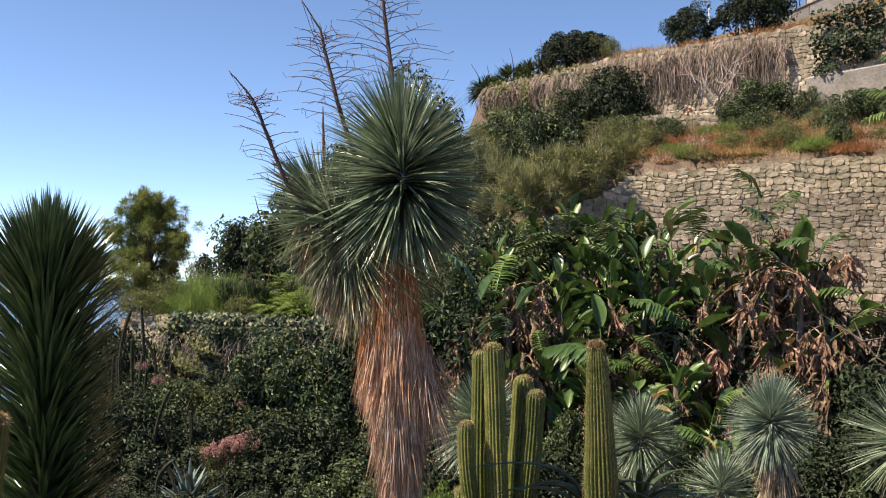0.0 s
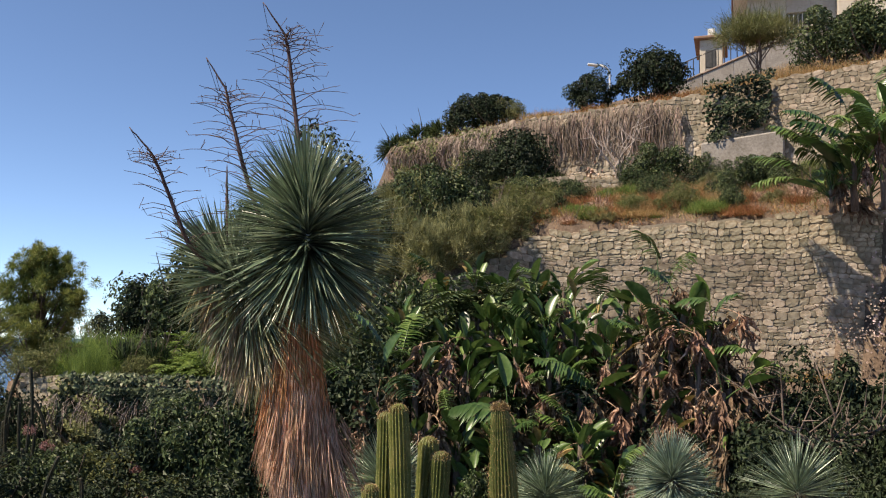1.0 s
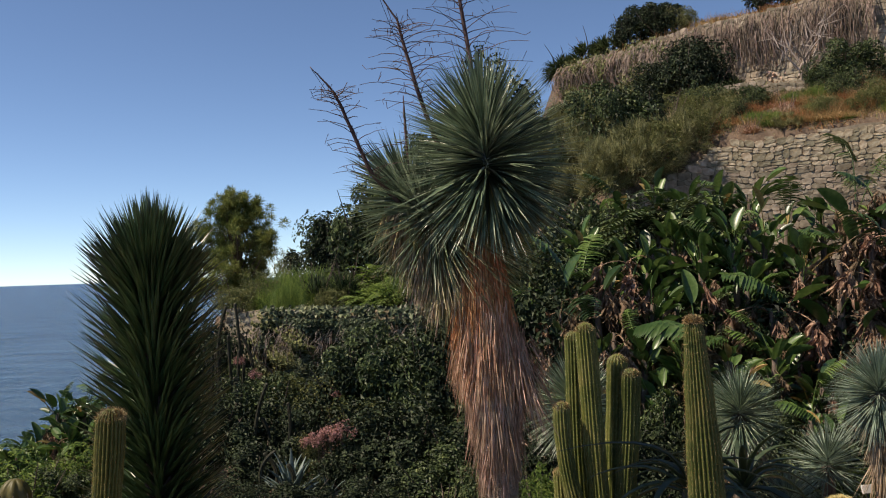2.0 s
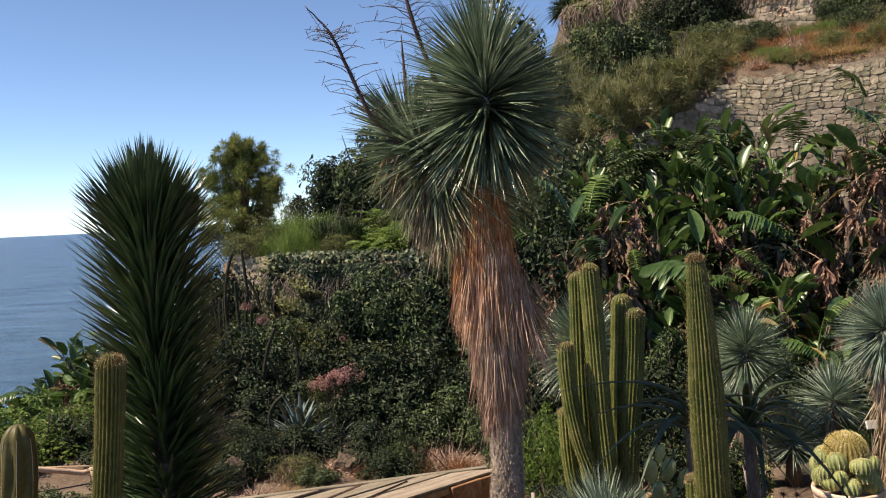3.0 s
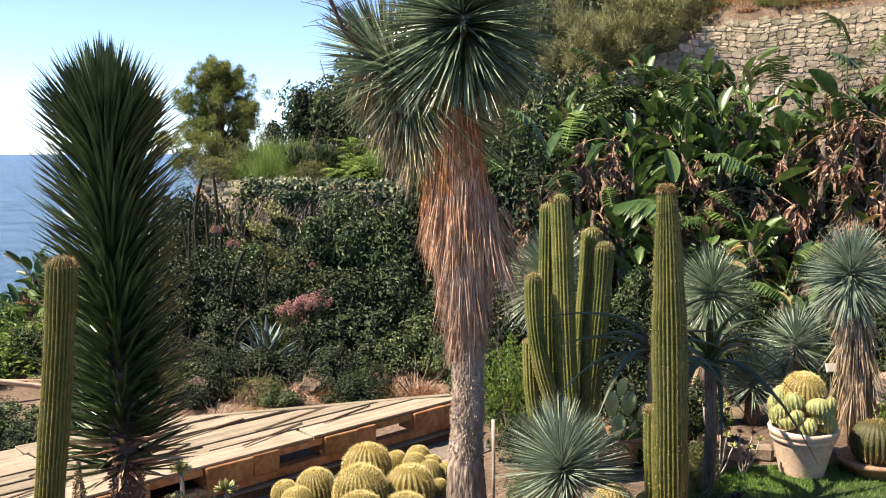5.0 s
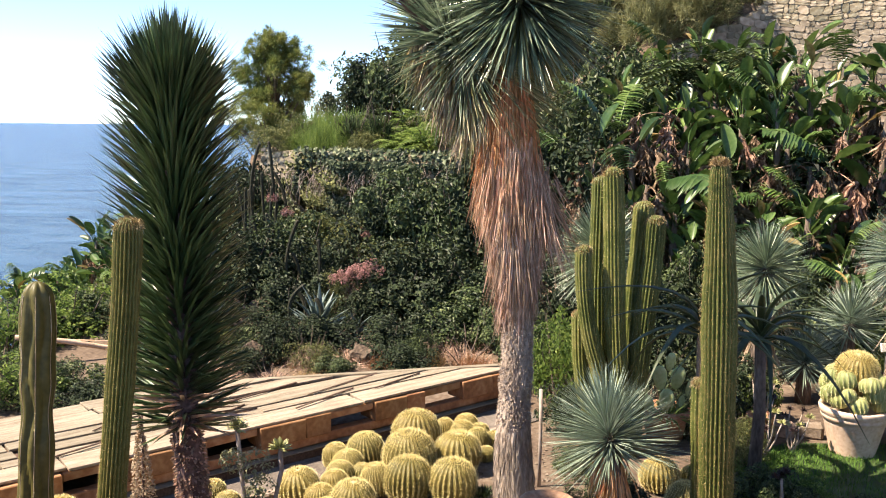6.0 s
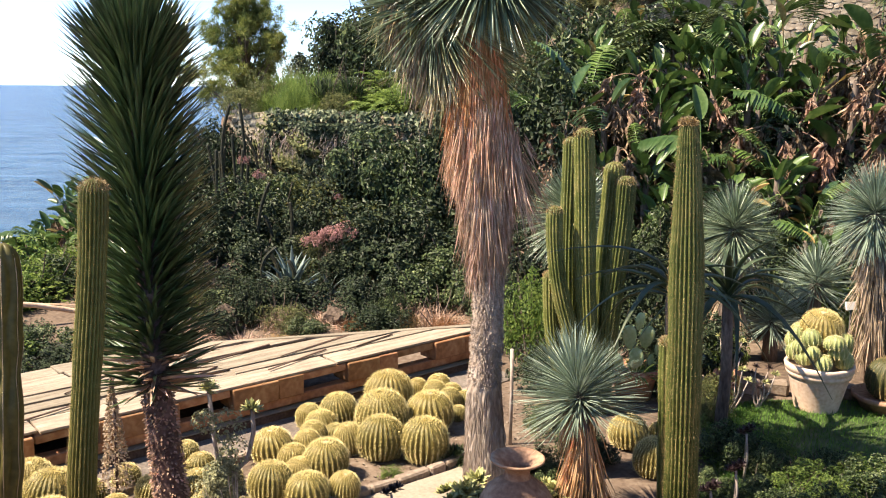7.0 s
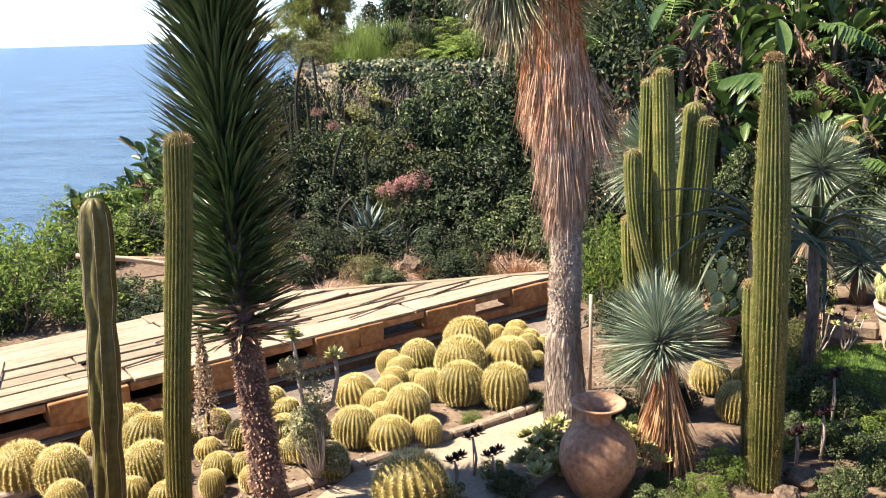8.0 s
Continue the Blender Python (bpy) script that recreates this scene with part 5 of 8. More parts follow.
# the ivy-clad wall, with its short return at the western end
IVY_A, IVY_B = (-6.55, 19.0), (-2.0, 17.3)
stone_wall("wall_ivy", "old stone retaining wall under ivy", (IVY_A, IVY_B), (0.4, 0.4), (2.44, 2.40), 5, 0.16, 0.30, single=90)
stone_wall("wall_ivy_east", "old stone retaining wall under climbing plants", (IVY_B, (3.9, 19.4)), (0.5, 1.6), (2.40, 5.4), 6, 0.18, 0.32)
stone_wall("wall_ivy_return", "short end of the old stone wall", ((-7.0, 20.6), IVY_A), (0.2, 0.4), (2.35, 2.44), 7, 0.16, 0.30)
drape("ivy", "dark ivy hanging thickly over the stone wall", ((-5.5, 18.6), IVY_B), (0.6, 0.6), (2.42, 2.40), 19000, 0.10, "ivy", 31, thick=0.42, patch=0.62)
drape("ivy", "thin ivy over the sunny end of the stone wall", ((-6.3, 18.9), (-5.4, 18.55)), (0.6, 0.6), (1.5, 2.3), 1500, 0.09, "ivy", 44, thick=0.2, patch=0.6)
drape("ivy", "dark climbing leaves over the stone wall", (IVY_B, (1.5, 18.3)), (0.8, 1.4), (2.55, 4.4), 9000, 0.10, "shrub", 32)
drape("ivy", "pale yellow-green creeper at the sunny end of the wall", ((-5.75, 18.65), (-4.2, 18.05)), (1.1, 1.0), (2.36, 1.8), 3400, 0.075, "shrub_olive", 43, 0.46, 0.55)
hanging_stems("dry_vine", "grey dry vine stems hanging on the ivy wall", ((-6.3, 18.8), IVY_B), (0.5, 0.5), (2.35, 2.35), 60, "bark", 33, 0.34, 0.006)
hanging_stems("dry_vine", "grey dry stems hanging thickly over the ivy", ((-5.6, 18.6), (-2.4, 17.45)), (0.7, 0.7), (2.3, 2.2), 110, "grey_wood", 45, 0.50, 0.0035, 0.16)

# the sunny stone wall and the high wall
W2A, W2B = (3.9, 19.5), (11.2, 16.85)
stone_wall("wall_lower", "sunlit dry stone retaining wall of pale brown stones", (W2A, W2B), (2.4, 2.6), (5.62, 6.05), 8, 0.14, 0.28, single=300, depth=0.16)
stone_wall("wall_lower_east", "dry stone retaining wall running on along the slope", (W2B, (16, 13)), (2.6, 3.0), (6.05, 6.3), 9, 0.17, 0.34)
HIGH = [(1.6, 35.0), (5.9, 30.0), (10.7, 26.4), (14.3, 22.6), (20.0, 16.3)]
for k, (p_, q_) in enumerate(zip(HIGH[:-1], HIGH[1:])):
    stone_wall("wall_upper", "high weathered stone terrace wall on the hillside", (p_, q_), ((9.2, 8.5), (8.5, 8.3), (8.3, 8.1), (8.1, 8.6))[k], ((10.85, 10.9), (10.9, 11.0), (11.0, 11.05), (11.05, 11.3))[k], 12 + k, 0.17, 0.34, depth=0.16)
stone_wall("wall_ledge", "crumbling low stone ledge on the slope", ((5.4, 25.2), (7.6, 24.3)), (7.2, 7.1), (8.0, 7.85), 17, 0.16, 0.3)
hanging_stems("dry_vine", "mat of dry brown creeper hanging down the high wall", (HIGH[1], (10.2, 26.75)), (8.9, 8.8), (10.95, 11.0), 520, "creeper", 35, 0.3, 0.009, 0.14)
hanging_stems("dry_vine", "dry brown creeper on the far end of the high wall", (HIGH[0], HIGH[1]), (9.2, 9.0), (10.9, 10.95), 360, "creeper", 36, 0.35, 0.010, 0.2)
drape("creeper", "patchy brown and olive creeper over the far end of the high wall", (HIGH[0], HIGH[1]), (8.8, 8.6), (10.9, 10.95), 3800, 0.12, "shrub_olive", 38, 0.35, 0.7)
drape("creeper", "dry brown leaves caught on the high wall", (HIGH[0], (9.6, 27.2)), (8.8, 8.6), (10.8, 10.9), 2600, 0.10, "dead_leaf", 39, 0.3, 0.9)
drape("ivy", "green creeper spilling over the high wall", ((10.9, 26.15), (12.3, 24.7)), (9.3, 9.8), (11.25, 11.3), 2000, 0.11, "shrub_dark", 37, 0.5, 0.75)
patch = part("plaster_patch", bm_mesh("plaster_patch", block(2.5, 0.24, 1.05, 0.05, seeded(4), 0.06), M["concrete"]))
patch.matrix_basis = pose(11.55, 25.30, 8.35, 0, 0, -46.5)
tagged(patch, "patch of smooth grey plaster on the high wall", "wall patch", kind="structure")


# ---------------- big-leaved plants ----------------
def paddle_leaf(seed, stalk, pitch, blade, width, torn=False, dead=False):
    """A long stalk and a large leaf blade; pitch is the lean from upright, degrees."""
    rng = seeded(seed)
    p0 = np.array([0, 0, 0.0])
    a = radians(pitch)
    way = np.array([math.sin(a), 0, math.cos(a)])
    w = np.linspace(0, 1, 7)
    bend = (0.18 if not dead else 0.75) * stalk
    line = np.outer(w, way) * stalk
    line[:, 0] += bend * w ** 2 * 0.6
    line[:, 2] -= bend * w ** 2 * (0.3 if not dead else 1.2)
    pieces = [tube(line, 0.018 - 0.009 * w, 6, cap=False)]
    tip = unit(line[-1] - line[-2])
    if dead:
        n = 24
        base = line[-1] + np.outer(rng.uniform(-0.25, 0.35, n) * blade, [0.15, 0, -0.6]) + rng.normal(0, 0.02, (n, 3))
        ways = unit(np.stack([rng.normal(0.15, 0.30, n), rng.normal(0, 0.30, n), -np.ones(n)], 1))
        v, f = blades(base, ways, blade * rng.uniform(0.35, 0.85, n), width * rng.uniform(0.07, 0.30, n), 0, 7, 0.85, "leaf", 1.3, rng)
        v = v + 0.035 * np.sin(v[:, [2, 0, 1]] * 17 + seed) + rng.normal(0, 0.012, v.shape)
        pieces.append((v, f))
    elif torn:
        n = 17
        s = np.linspace(0.02, 1, n)
        mid = line[-1] + np.outer(s * blade, unit(tip + [0.35, 0, 0.0]))
        mid[:, 2] -= 0.35 * blade * s ** 2
        ln = width * (0.5 + 0.6 * np.sin(np.pi * np.clip(s, 0.05, 0.95)))
        for sg in (-1, 1):
            ways = unit(np.stack([np.full(n, 0.45), np.full(n, sg * 1.0), rng.normal(0.1, 0.16, n)], 1))
            pieces.append(blades(mid, ways, ln, blade / n * 1.25, 0.5, 4, 0.15, "sword", 0.15, rng))
        pieces.append(tube(mid, 0.012 * (1 - 0.7 * s), 5, cap=False))
    else:
        b = blades(line[-1:], unit(tip + [0.25, 0, 0.25])[None], blade, width, 0.30, 9, 0.42, "paddle", 0.35, rng)
        pieces.append(b)
    return join(*pieces)


LEAF = [mesh("leaf", paddle_leaf(800 + k, st, pi, bl, wd), M["banana"]) for k, (st, pi, bl, wd) in enumerate(((0.75, 6, 0.82, 0.30), (0.65, 16, 0.78, 0.29), (0.6, 28, 0.74, 0.28), (0.5, 42, 0.72, 0.27), (0.9, 10, 0.86, 0.30), (0.4, 58, 0.66, 0.27)))]
TORN = [mesh("leaf", paddle_leaf(820 + k, st, pi, bl, wd, torn=True), M["banana"]) for k, (st, pi, bl, wd) in enumerate(((1.3, 12, 1.1, 0.36), (1.1, 30, 1.1, 0.34), (0.9, 48, 1.0, 0.34), (1.4, 22, 1.2, 0.36)))]
DRY = [mesh("dry_leaf", paddle_leaf(810 + k, st, pi, bl, wd), M["banana_dry"]) for k, (st, pi, bl, wd) in enumerate(((1.0, 24, 0.7, 0.22), (0.8, 48, 0.7, 0.20)))]
DEAD = [mesh("dead_leaf", paddle_leaf(840 + k, st, pi, bl, wd, dead=True), M["banana_dead"]) for k, (st, pi, bl, wd) in enumerate(((0.7, 35, 0.95, 0.34), (0.55, 60, 0.9, 0.32), (0.9, 30, 1.1, 0.36), (0.4, 75, 0.8, 0.34)))]
STEM = [mesh("stem", tube([(0, 0, -0.1), (0.03, 0.01, 0.35), (0.0, 0.03, 0.7), (0.02, 0, 1.0)], [0.11, 0.10, 0.09, 0.06], 10), M["bark"]) for _ in range(1)]


def big_leaf_plant(x, y, h, size, fresh, dead, seed, torn=0.2, z=None, lean=(0, 0), label="strelitzia with broad green leaves and hanging dead ones"):
    rng = seeded(seed)
    zz = float(height(x, y)) if z is None else z
    t = thing("strelitzia", label, "strelitzia", (x, y, zz), "strelitzias on the bank")
    t.matrix_basis = pose(x, y, zz, lean[0], lean[1], rng.uniform(0, 360))
    part("stem", STEM[0], None, t, at=Matrix.Diagonal((0.62, 0.62, max(h, 0.2), 1)))
    fan = rng.uniform(0, 360)
    for k in range(int(fresh * 2.5)):
        q = rng.uniform()
        pool = TORN if q < torn else DRY if q > 0.95 else LEAF
        turn = fan + 180 * (k % 2) + rng.normal(0, 42)
        part("leaf", pool[rng.integers(0, len(pool))], None, t, at=pose(0, 0, h * (1 - 0.75 * rng.uniform() ** 1.5) - 0.1, rng.normal(0, 12), rng.normal(0, 12), turn) @ Matrix.Scale(size * rng.uniform(0.55, 1.05), 4))
    for k in range(dead):
        part("dead_leaf", DEAD[rng.integers(0, len(DEAD))], None, t, at=pose(0, 0, h * rng.uniform(0.3, 1.1), rng.normal(0, 14), rng.normal(0, 8), rng.uniform(0, 360)) @ Matrix.Scale(size * rng.uniform(0.4, 0.8), 4))
    return t


# the jungle on the bank: bearing, distance, stem height, size, green leaves, dead leaves
BANK_PLANTS = [
    (-3.5, 15.5, 1.7, 0.8, 6, 5), (-5.0, 14.6, 1.3, 0.8, 7, 6), (-6.2, 15.8, 2.0, 0.9, 7, 5), (-7.4, 14.4, 1.6, 0.9, 9, 3), (-8.2, 16.2, 2.2, 0.9, 9, 2), (-9.0, 15.0, 1.9, 0.95, 11, 2),
    (-10.0, 16.4, 2.1, 0.95, 10, 2), (-10.6, 14.6, 1.7, 0.95, 11, 3), (-11.8, 15.8, 2.1, 1.0, 11, 2), (-12.6, 14.6, 1.8, 0.95, 10, 3), (-13.6, 16.2, 2.2, 0.95, 10, 3),
    (-14.4, 15.0, 1.9, 0.95, 10, 3), (-15.6, 15.6, 1.9, 0.95, 9, 5), (-16.4, 14.4, 1.8, 0.9, 7, 6),
]
BANK_PLANTS += [
    (-17.6, 16.0, 2.3, 1.0, 8, 6), (-18.8, 15.0, 2.5, 1.0, 5, 9), (-19.6, 14.4, 2.1, 1.0, 4, 11), (-20.6, 15.4, 2.7, 1.0, 4, 10), (-21.4, 14.6, 2.4, 1.0, 4, 11),
    (-22.6, 15.2, 2.3, 1.0, 4, 9), (-23.6, 14.4, 1.7, 0.9, 5, 7), (-7.0, 13.2, 0.7, 0.75, 8, 2), (-9.6, 13.0, 0.8, 0.75, 9, 2), (-12.0, 13.0, 0.8, 0.75, 9, 2), (-14.6, 13.2, 0.8, 0.75, 9, 3),
    (-17.2, 13.2, 0.8, 0.8, 8, 4), (-1.6, 15.0, 1.2, 0.75, 5, 6), (-4.4, 13.4, 0.7, 0.7, 6, 5),
]
for k, (b, d, h, s, g, dd) in enumerate(BANK_PLANTS):
    big_leaf_plant(*polar(b, d), h + (0.75 if b > -16.5 else 0.4), s * 0.72, g + 6 if b > -16.5 else g // 2 + 1, dd + (2 if b > -16.5 else 8), 900 + k, 0.06)
for k, (b, d, h) in enumerate(((-18.4, 14.2, 2.3), (-19.4, 15.2, 2.9), (-20.2, 14.4, 2.5), (-20.9, 15.0, 2.8), (-21.8, 14.2, 2.2), (-22.4, 14.8, 2.5), (-23.2, 13.8, 1.9), (-17.2, 14.6, 1.9), (-6.3, 14.2, 2.0), (-14.6, 14.0, 1.6), (-3.0, 14.2, 1.3), (-4.2, 13.8, 1.8), (-5.2, 13.6, 1.4), (-2.0, 13.8, 1.6), (-10.2, 13.6, 1.2), (-24.4, 15.0, 1.8))):
    big_leaf_plant(*polar(b, d), h + 0.35, 0.95, 2, 22, 1300 + k, 0.3, label="withered strelitzia stem wrapped in hanging brown leaves")
for k, (b, d, h, s) in enumerate(((-8.2, 15.6, 3.2, 1.5), (-9.6, 16.0, 3.3, 1.4), (-6.8, 16.2, 3.0, 1.2), (-12.4, 14.6, 2.0, 1.0))):
    t_ = thing("tree_fern", "dark green fern-leaved shrub rising from the thicket", "shrub", (*polar(b, d), float(height(*polar(b, d)))))
    part("stem", tube([(0, 0, -0.1), (0.04, 0.02, h * 0.5), (0, 0, h - s * 0.4)], [0.05, 0.04, 0.03], 8), M["bark"], t_)
    part("frond_crown", fronds(34, 1400 + k, 1.15 * s, 0.15 * s, (5, 60)), M["shrub"], t_, smooth=False, at=pose(0, 0, h - s * 0.4))
fill = seeded(77)
for k in range(26):
    b = -5.0 - 0.66 * k + fill.normal(0, 0.4)
    d = 13.6 + 2.6 * ((k * 5) % 7) / 6
    big_leaf_plant(*polar(b, d), 0.8 + 1.2 * ((k * 3) % 5) / 4, 0.66, 11 if b > -16.5 else 3, 4 if b > -16.5 else 10, 1000 + k, 0.06)
for k in range(20):
    b = -3.0 - 1.0 * k + fill.normal(0, 0.5)
    d = 12.6 + 1.2 * ((k * 4) % 5) / 4
    big_leaf_plant(*polar(b, d), 0.4 + 0.7 * ((k * 3) % 4) / 3, 0.55, 9, 4 if b > -17 else 6, 1100 + k, 0.06, label="low broad-leaved plant in the shade under the strelitzias")
# on the terrace edge to the east, and down by the sea
EDGE_PLANTS = [
    (-29.6, 18.8, 0.5, 1.0, 11, 1, 0.5, 5.9), (-30.8, 18.4, 1.0, 1.05, 12, 1, 0.4, 5.9), (-32.4, 18.0, 1.3, 1.05, 12, 2, 0.4, 5.9), (-31.6, 18.8, 0.4, 1.0, 11, 1, 0.4, 6.0),
    (28.4, 15.2, 0.9, 0.85, 9, 2, 0.08, -0.45), (27.3, 15.4, 0.8, 0.85, 9, 2, 0.08, -0.45), (28.9, 17.0, 1.3, 0.9, 11, 2, 0.08, -0.6), (29.9, 17.4, 0.8, 0.85, 11, 2, 0.08, -0.8),
    (28.0, 17.8, 1.0, 0.9, 10, 2, 0.08, -0.8), (29.4, 16.6, 0.4, 0.8, 11, 2, 0.08, -0.7), (30.6, 16.8, 0.3, 0.8, 11, 2, 0.08, -0.8),
]
EDGE_PLANTS += [
    (28.4, 16.2, 0.4, 0.8, 11, 2, 0.08, -0.6), (28.6, 15.4, 0.3, 0.85, 11, 1, 0.08, -0.4), (29.8, 15.6, 0.6, 0.85, 11, 1, 0.08, -0.5), (27.6, 15.8, 0.9, 0.85, 11, 2, 0.08, -0.5),
    (30.8, 16.0, 0.5, 0.8, 11, 1, 0.08, -0.6), (31.6, 16.6, 0.4, 0.8, 10, 2, 0.08, -0.7), (32.8, 17.0, 0.6, 0.8, 10, 2, 0.08, -0.8), (31.6, 18.5, 0.5, 0.75, 9, 2, 0.08, -1.1),
    (24.4, 16.6, 1.1, 0.95, 10, 2, 0.08, -0.5), (24.0, 17.2, 0.5, 0.9, 10, 2, 0.08, -0.5), (25.2, 17.0, 0.8, 0.9, 10, 2, 0.08, -0.6), (26.6, 17.6, 0.6, 0.85, 10, 3, 0.08, -0.8), (33.4, 19.0, 0.4, 0.75, 9, 2, 0.08, -1.3), (26.0, 16.0, 0.5, 0.8, 8, 2, 0.08, -0.6),
]
EDGE_PLANTS += [
    (28.6, 15.8, 1.25, 0.85, 9, 4, 0.08, -0.5), (27.6, 15.9, 1.45, 0.85, 9, 4, 0.08, -0.5), (28.2, 16.0, 0.9, 0.85, 8, 3, 0.08, -0.5), (31.2, 16.2, 0.75, 0.85, 7, 5, 0.1, -0.6), (33.4, 16.4, 0.7, 0.8, 6, 5, 0.1, -0.7),
]
for k, (b, d, h, s, g, dd, tr, zz) in enumerate(EDGE_PLANTS):
    low = b > 0
    big_leaf_plant(*polar(b, d), h + 0.25 * low, s * (0.62 if low else 1), g + 6 * low, dd + 2 * low, 960 + k, tr, zz, label="strelitzia with large wind-torn leaves on the terrace edge")


# ---------------- shrubs, from the near bank to the skyline ----------------
plants([
    ("green_shrub", 16.5, 15.6, 0.9, 1.3), ("olive_shrub", 14.0, 15.4, 0.9, 1.3), ("dark_shrub", 11.6, 15.2, 1.0, 1.7), ("green_shrub", 9.4, 15.0, 1.1, 1.9),
    ("green_shrub", 7.4, 14.6, 1.0, 1.8), ("dark_shrub", 5.4, 14.8, 1.1, 2.0), ("dark_shrub", 3.4, 14.6, 1.1, 2.0), ("green_shrub", 1.6, 14.2, 1.0, 1.6), ("dead_shrub", 12.6, 13.6, 0.9, 1.0),
    ("dark_shrub", 10.2, 13.2, 0.9, 1.2), ("dark_shrub", 7.8, 13.0, 0.9, 1.1), ("green_shrub", 5.6, 12.8, 0.8, 0.9), ("dark_shrub", 3.6, 12.6, 0.8, 1.0),
    ("dark_shrub", 9.0, 12.0, 0.6, 0.4), ("dead_shrub", 6.6, 11.9, 0.6, 0.4), ("dark_shrub", 18.6, 14.6, 0.9, 1.1), ("dark_shrub", 20.4, 14.2, 0.9, 1.3),
    ("dark_shrub", 22.2, 13.8, 0.9, 1.1), ("dark_shrub", 17.4, 13.2, 0.8, 0.8), ("dead_shrub", 13.2, 13.0, 0.4, 0.9), ("olive_shrub", 14.4, 13.2, 0.4, 0.8),
    ("dark_shrub", 15.0, 14.3, 0.7, 1.0),
])
plants([
    ("dead_shrub", 16.4, 12.6, 0.5, 0.5), ("dead_shrub", 19.2, 12.4, 0.5, 0.6), ("dead_shrub", 11.4, 12.4, 0.5, 0.45), ("dead_shrub", 12.4, 14.6, 0.6, 1.0),
    ("olive_shrub", 14.6, 15.8, 0.7, 1.2), ("dead_shrub", 8.6, 14.0, 0.5, 0.9), ("olive_shrub", 10.6, 14.2, 0.6, 1.1), ("dead_shrub", 17.2, 14.6, 0.6, 0.9),
    ("dead_shrub", 6.6, 13.4, 0.5, 0.8), ("dark_shrub", 12.8, 12.8, 0.5, 0.6), ("dead_shrub", 13.9, 12.9, 0.36, 0.85), ("dead_shrub", 14.8, 13.0, 0.5, 0.6),
    ("olive_shrub", 7.2, 15.6, 0.6, 1.3), ("dead_shrub", 20.6, 13.0, 0.6, 0.8), ("olive_shrub", 4.6, 13.4, 0.5, 0.8), ("dark_shrub", -0.6, 14.6, 1.2, 2.2),
    ("dark_shrub", -2.6, 14.8, 1.2, 2.4), ("dark_shrub", -5.0, 15.6, 1.2, 2.0), ("dead_shrub", -7.6, 16.0, 1.2, 1.5), ("dead_shrub", -10.4, 16.0, 1.2, 1.5),
    ("dead_shrub", -4.6, 14.0, 0.9, 1.9), ("dead_shrub", -6.0, 13.6, 0.8, 1.5),
])
plants([
    ("dead_shrub", -16.6, 13.8, 0.9, 1.7), ("dead_shrub", -11.8, 13.4, 0.8, 1.2), ("dark_shrub", -13.0, 15.8, 1.2, 1.5), ("dark_shrub", -15.8, 15.0, 1.2, 2.0),
    ("dark_shrub", -18.4, 14.6, 1.2, 1.8), ("dark_shrub", -21.2, 14.4, 1.2, 1.7), ("dark_shrub", -24.4, 14.0, 1.2, 1.8), ("dark_shrub", -27.6, 14.0, 1.2, 1.9),
    ("dark_shrub", -30.4, 13.6, 1.2, 1.9), ("dark_shrub", -6.2, 13.0, 0.9, 0.7), ("dark_shrub", -12.4, 12.6, 0.9, 0.6), ("dark_shrub", -18.8, 12.6, 0.9, 1.0),
    ("dark_shrub", -22.4, 12.4, 0.9, 1.2), ("green_shrub", -8.0, 12.4, 0.6, 1.5), ("bright_shrub", -11.0, 12.6, 0.5, 1.3), ("green_shrub", -13.8, 12.5, 0.6, 1.4),
    ("green_shrub", -5.4, 12.4, 0.6, 1.3), ("green_shrub", 0.6, 16.6, 1.3, 3.0), ("green_shrub", -2.2, 17.0, 1.3, 3.2), ("green_shrub", -4.6, 17.6, 1.3, 3.2),
    ("dead_shrub", -2.6, 14.0, 0.8, 1.6), ("dead_shrub", -0.8, 13.8, 0.7, 1.4),
])
# dense_shrub rows between -25 and -33 are added to darken a shaded recess
plants([
    ("dead_shrub", -25.4, 15.4, 1.0, 2.2), ("dead_shrub", -27.4, 15.6, 1.0, 2.0), ("dead_shrub", -24.2, 16.4, 0.9, 2.2), ("pale_flower", -30.0, 14.6, 0.5, 0.9),
    ("pale_flower", -31.6, 14.2, 0.6, 1.1), ("bright_shrub", -31.4, 13.2, 0.8, 1.6), ("dense_shrub", -25.4, 12.8, 0.9, 1.5), ("dense_shrub", -27.8, 12.6, 0.9, 1.7),
    ("dense_shrub", -30.2, 12.4, 0.9, 1.8), ("dense_shrub", -32.4, 12.2, 0.9, 2.0), ("dense_shrub", -29.4, 15.4, 1.0, 2.2), ("dense_shrub", -32, 15.0, 1.0, 2.4),
    ("dead_shrub", -24.6, 17.2, 1.0, 1.6), ("dead_shrub", -26.6, 17.0, 1.0, 1.8), ("dead_shrub", -28.6, 16.4, 1.0, 2.0), ("dark_shrub", -26.0, 13.6, 1.1, 2.1),
    ("dark_shrub", -29.0, 13.2, 1.1, 2.0), ("dead_shrub", -22.6, 17.4, 0.9, 1.8), ("dead_shrub", -20.6, 17.4, 0.8, 1.6), ("green_shrub", -30.8, 11.4, 0.8, 0.9),
    ("olive_shrub", -30.0, 10.4, 0.6, 0.5),
])
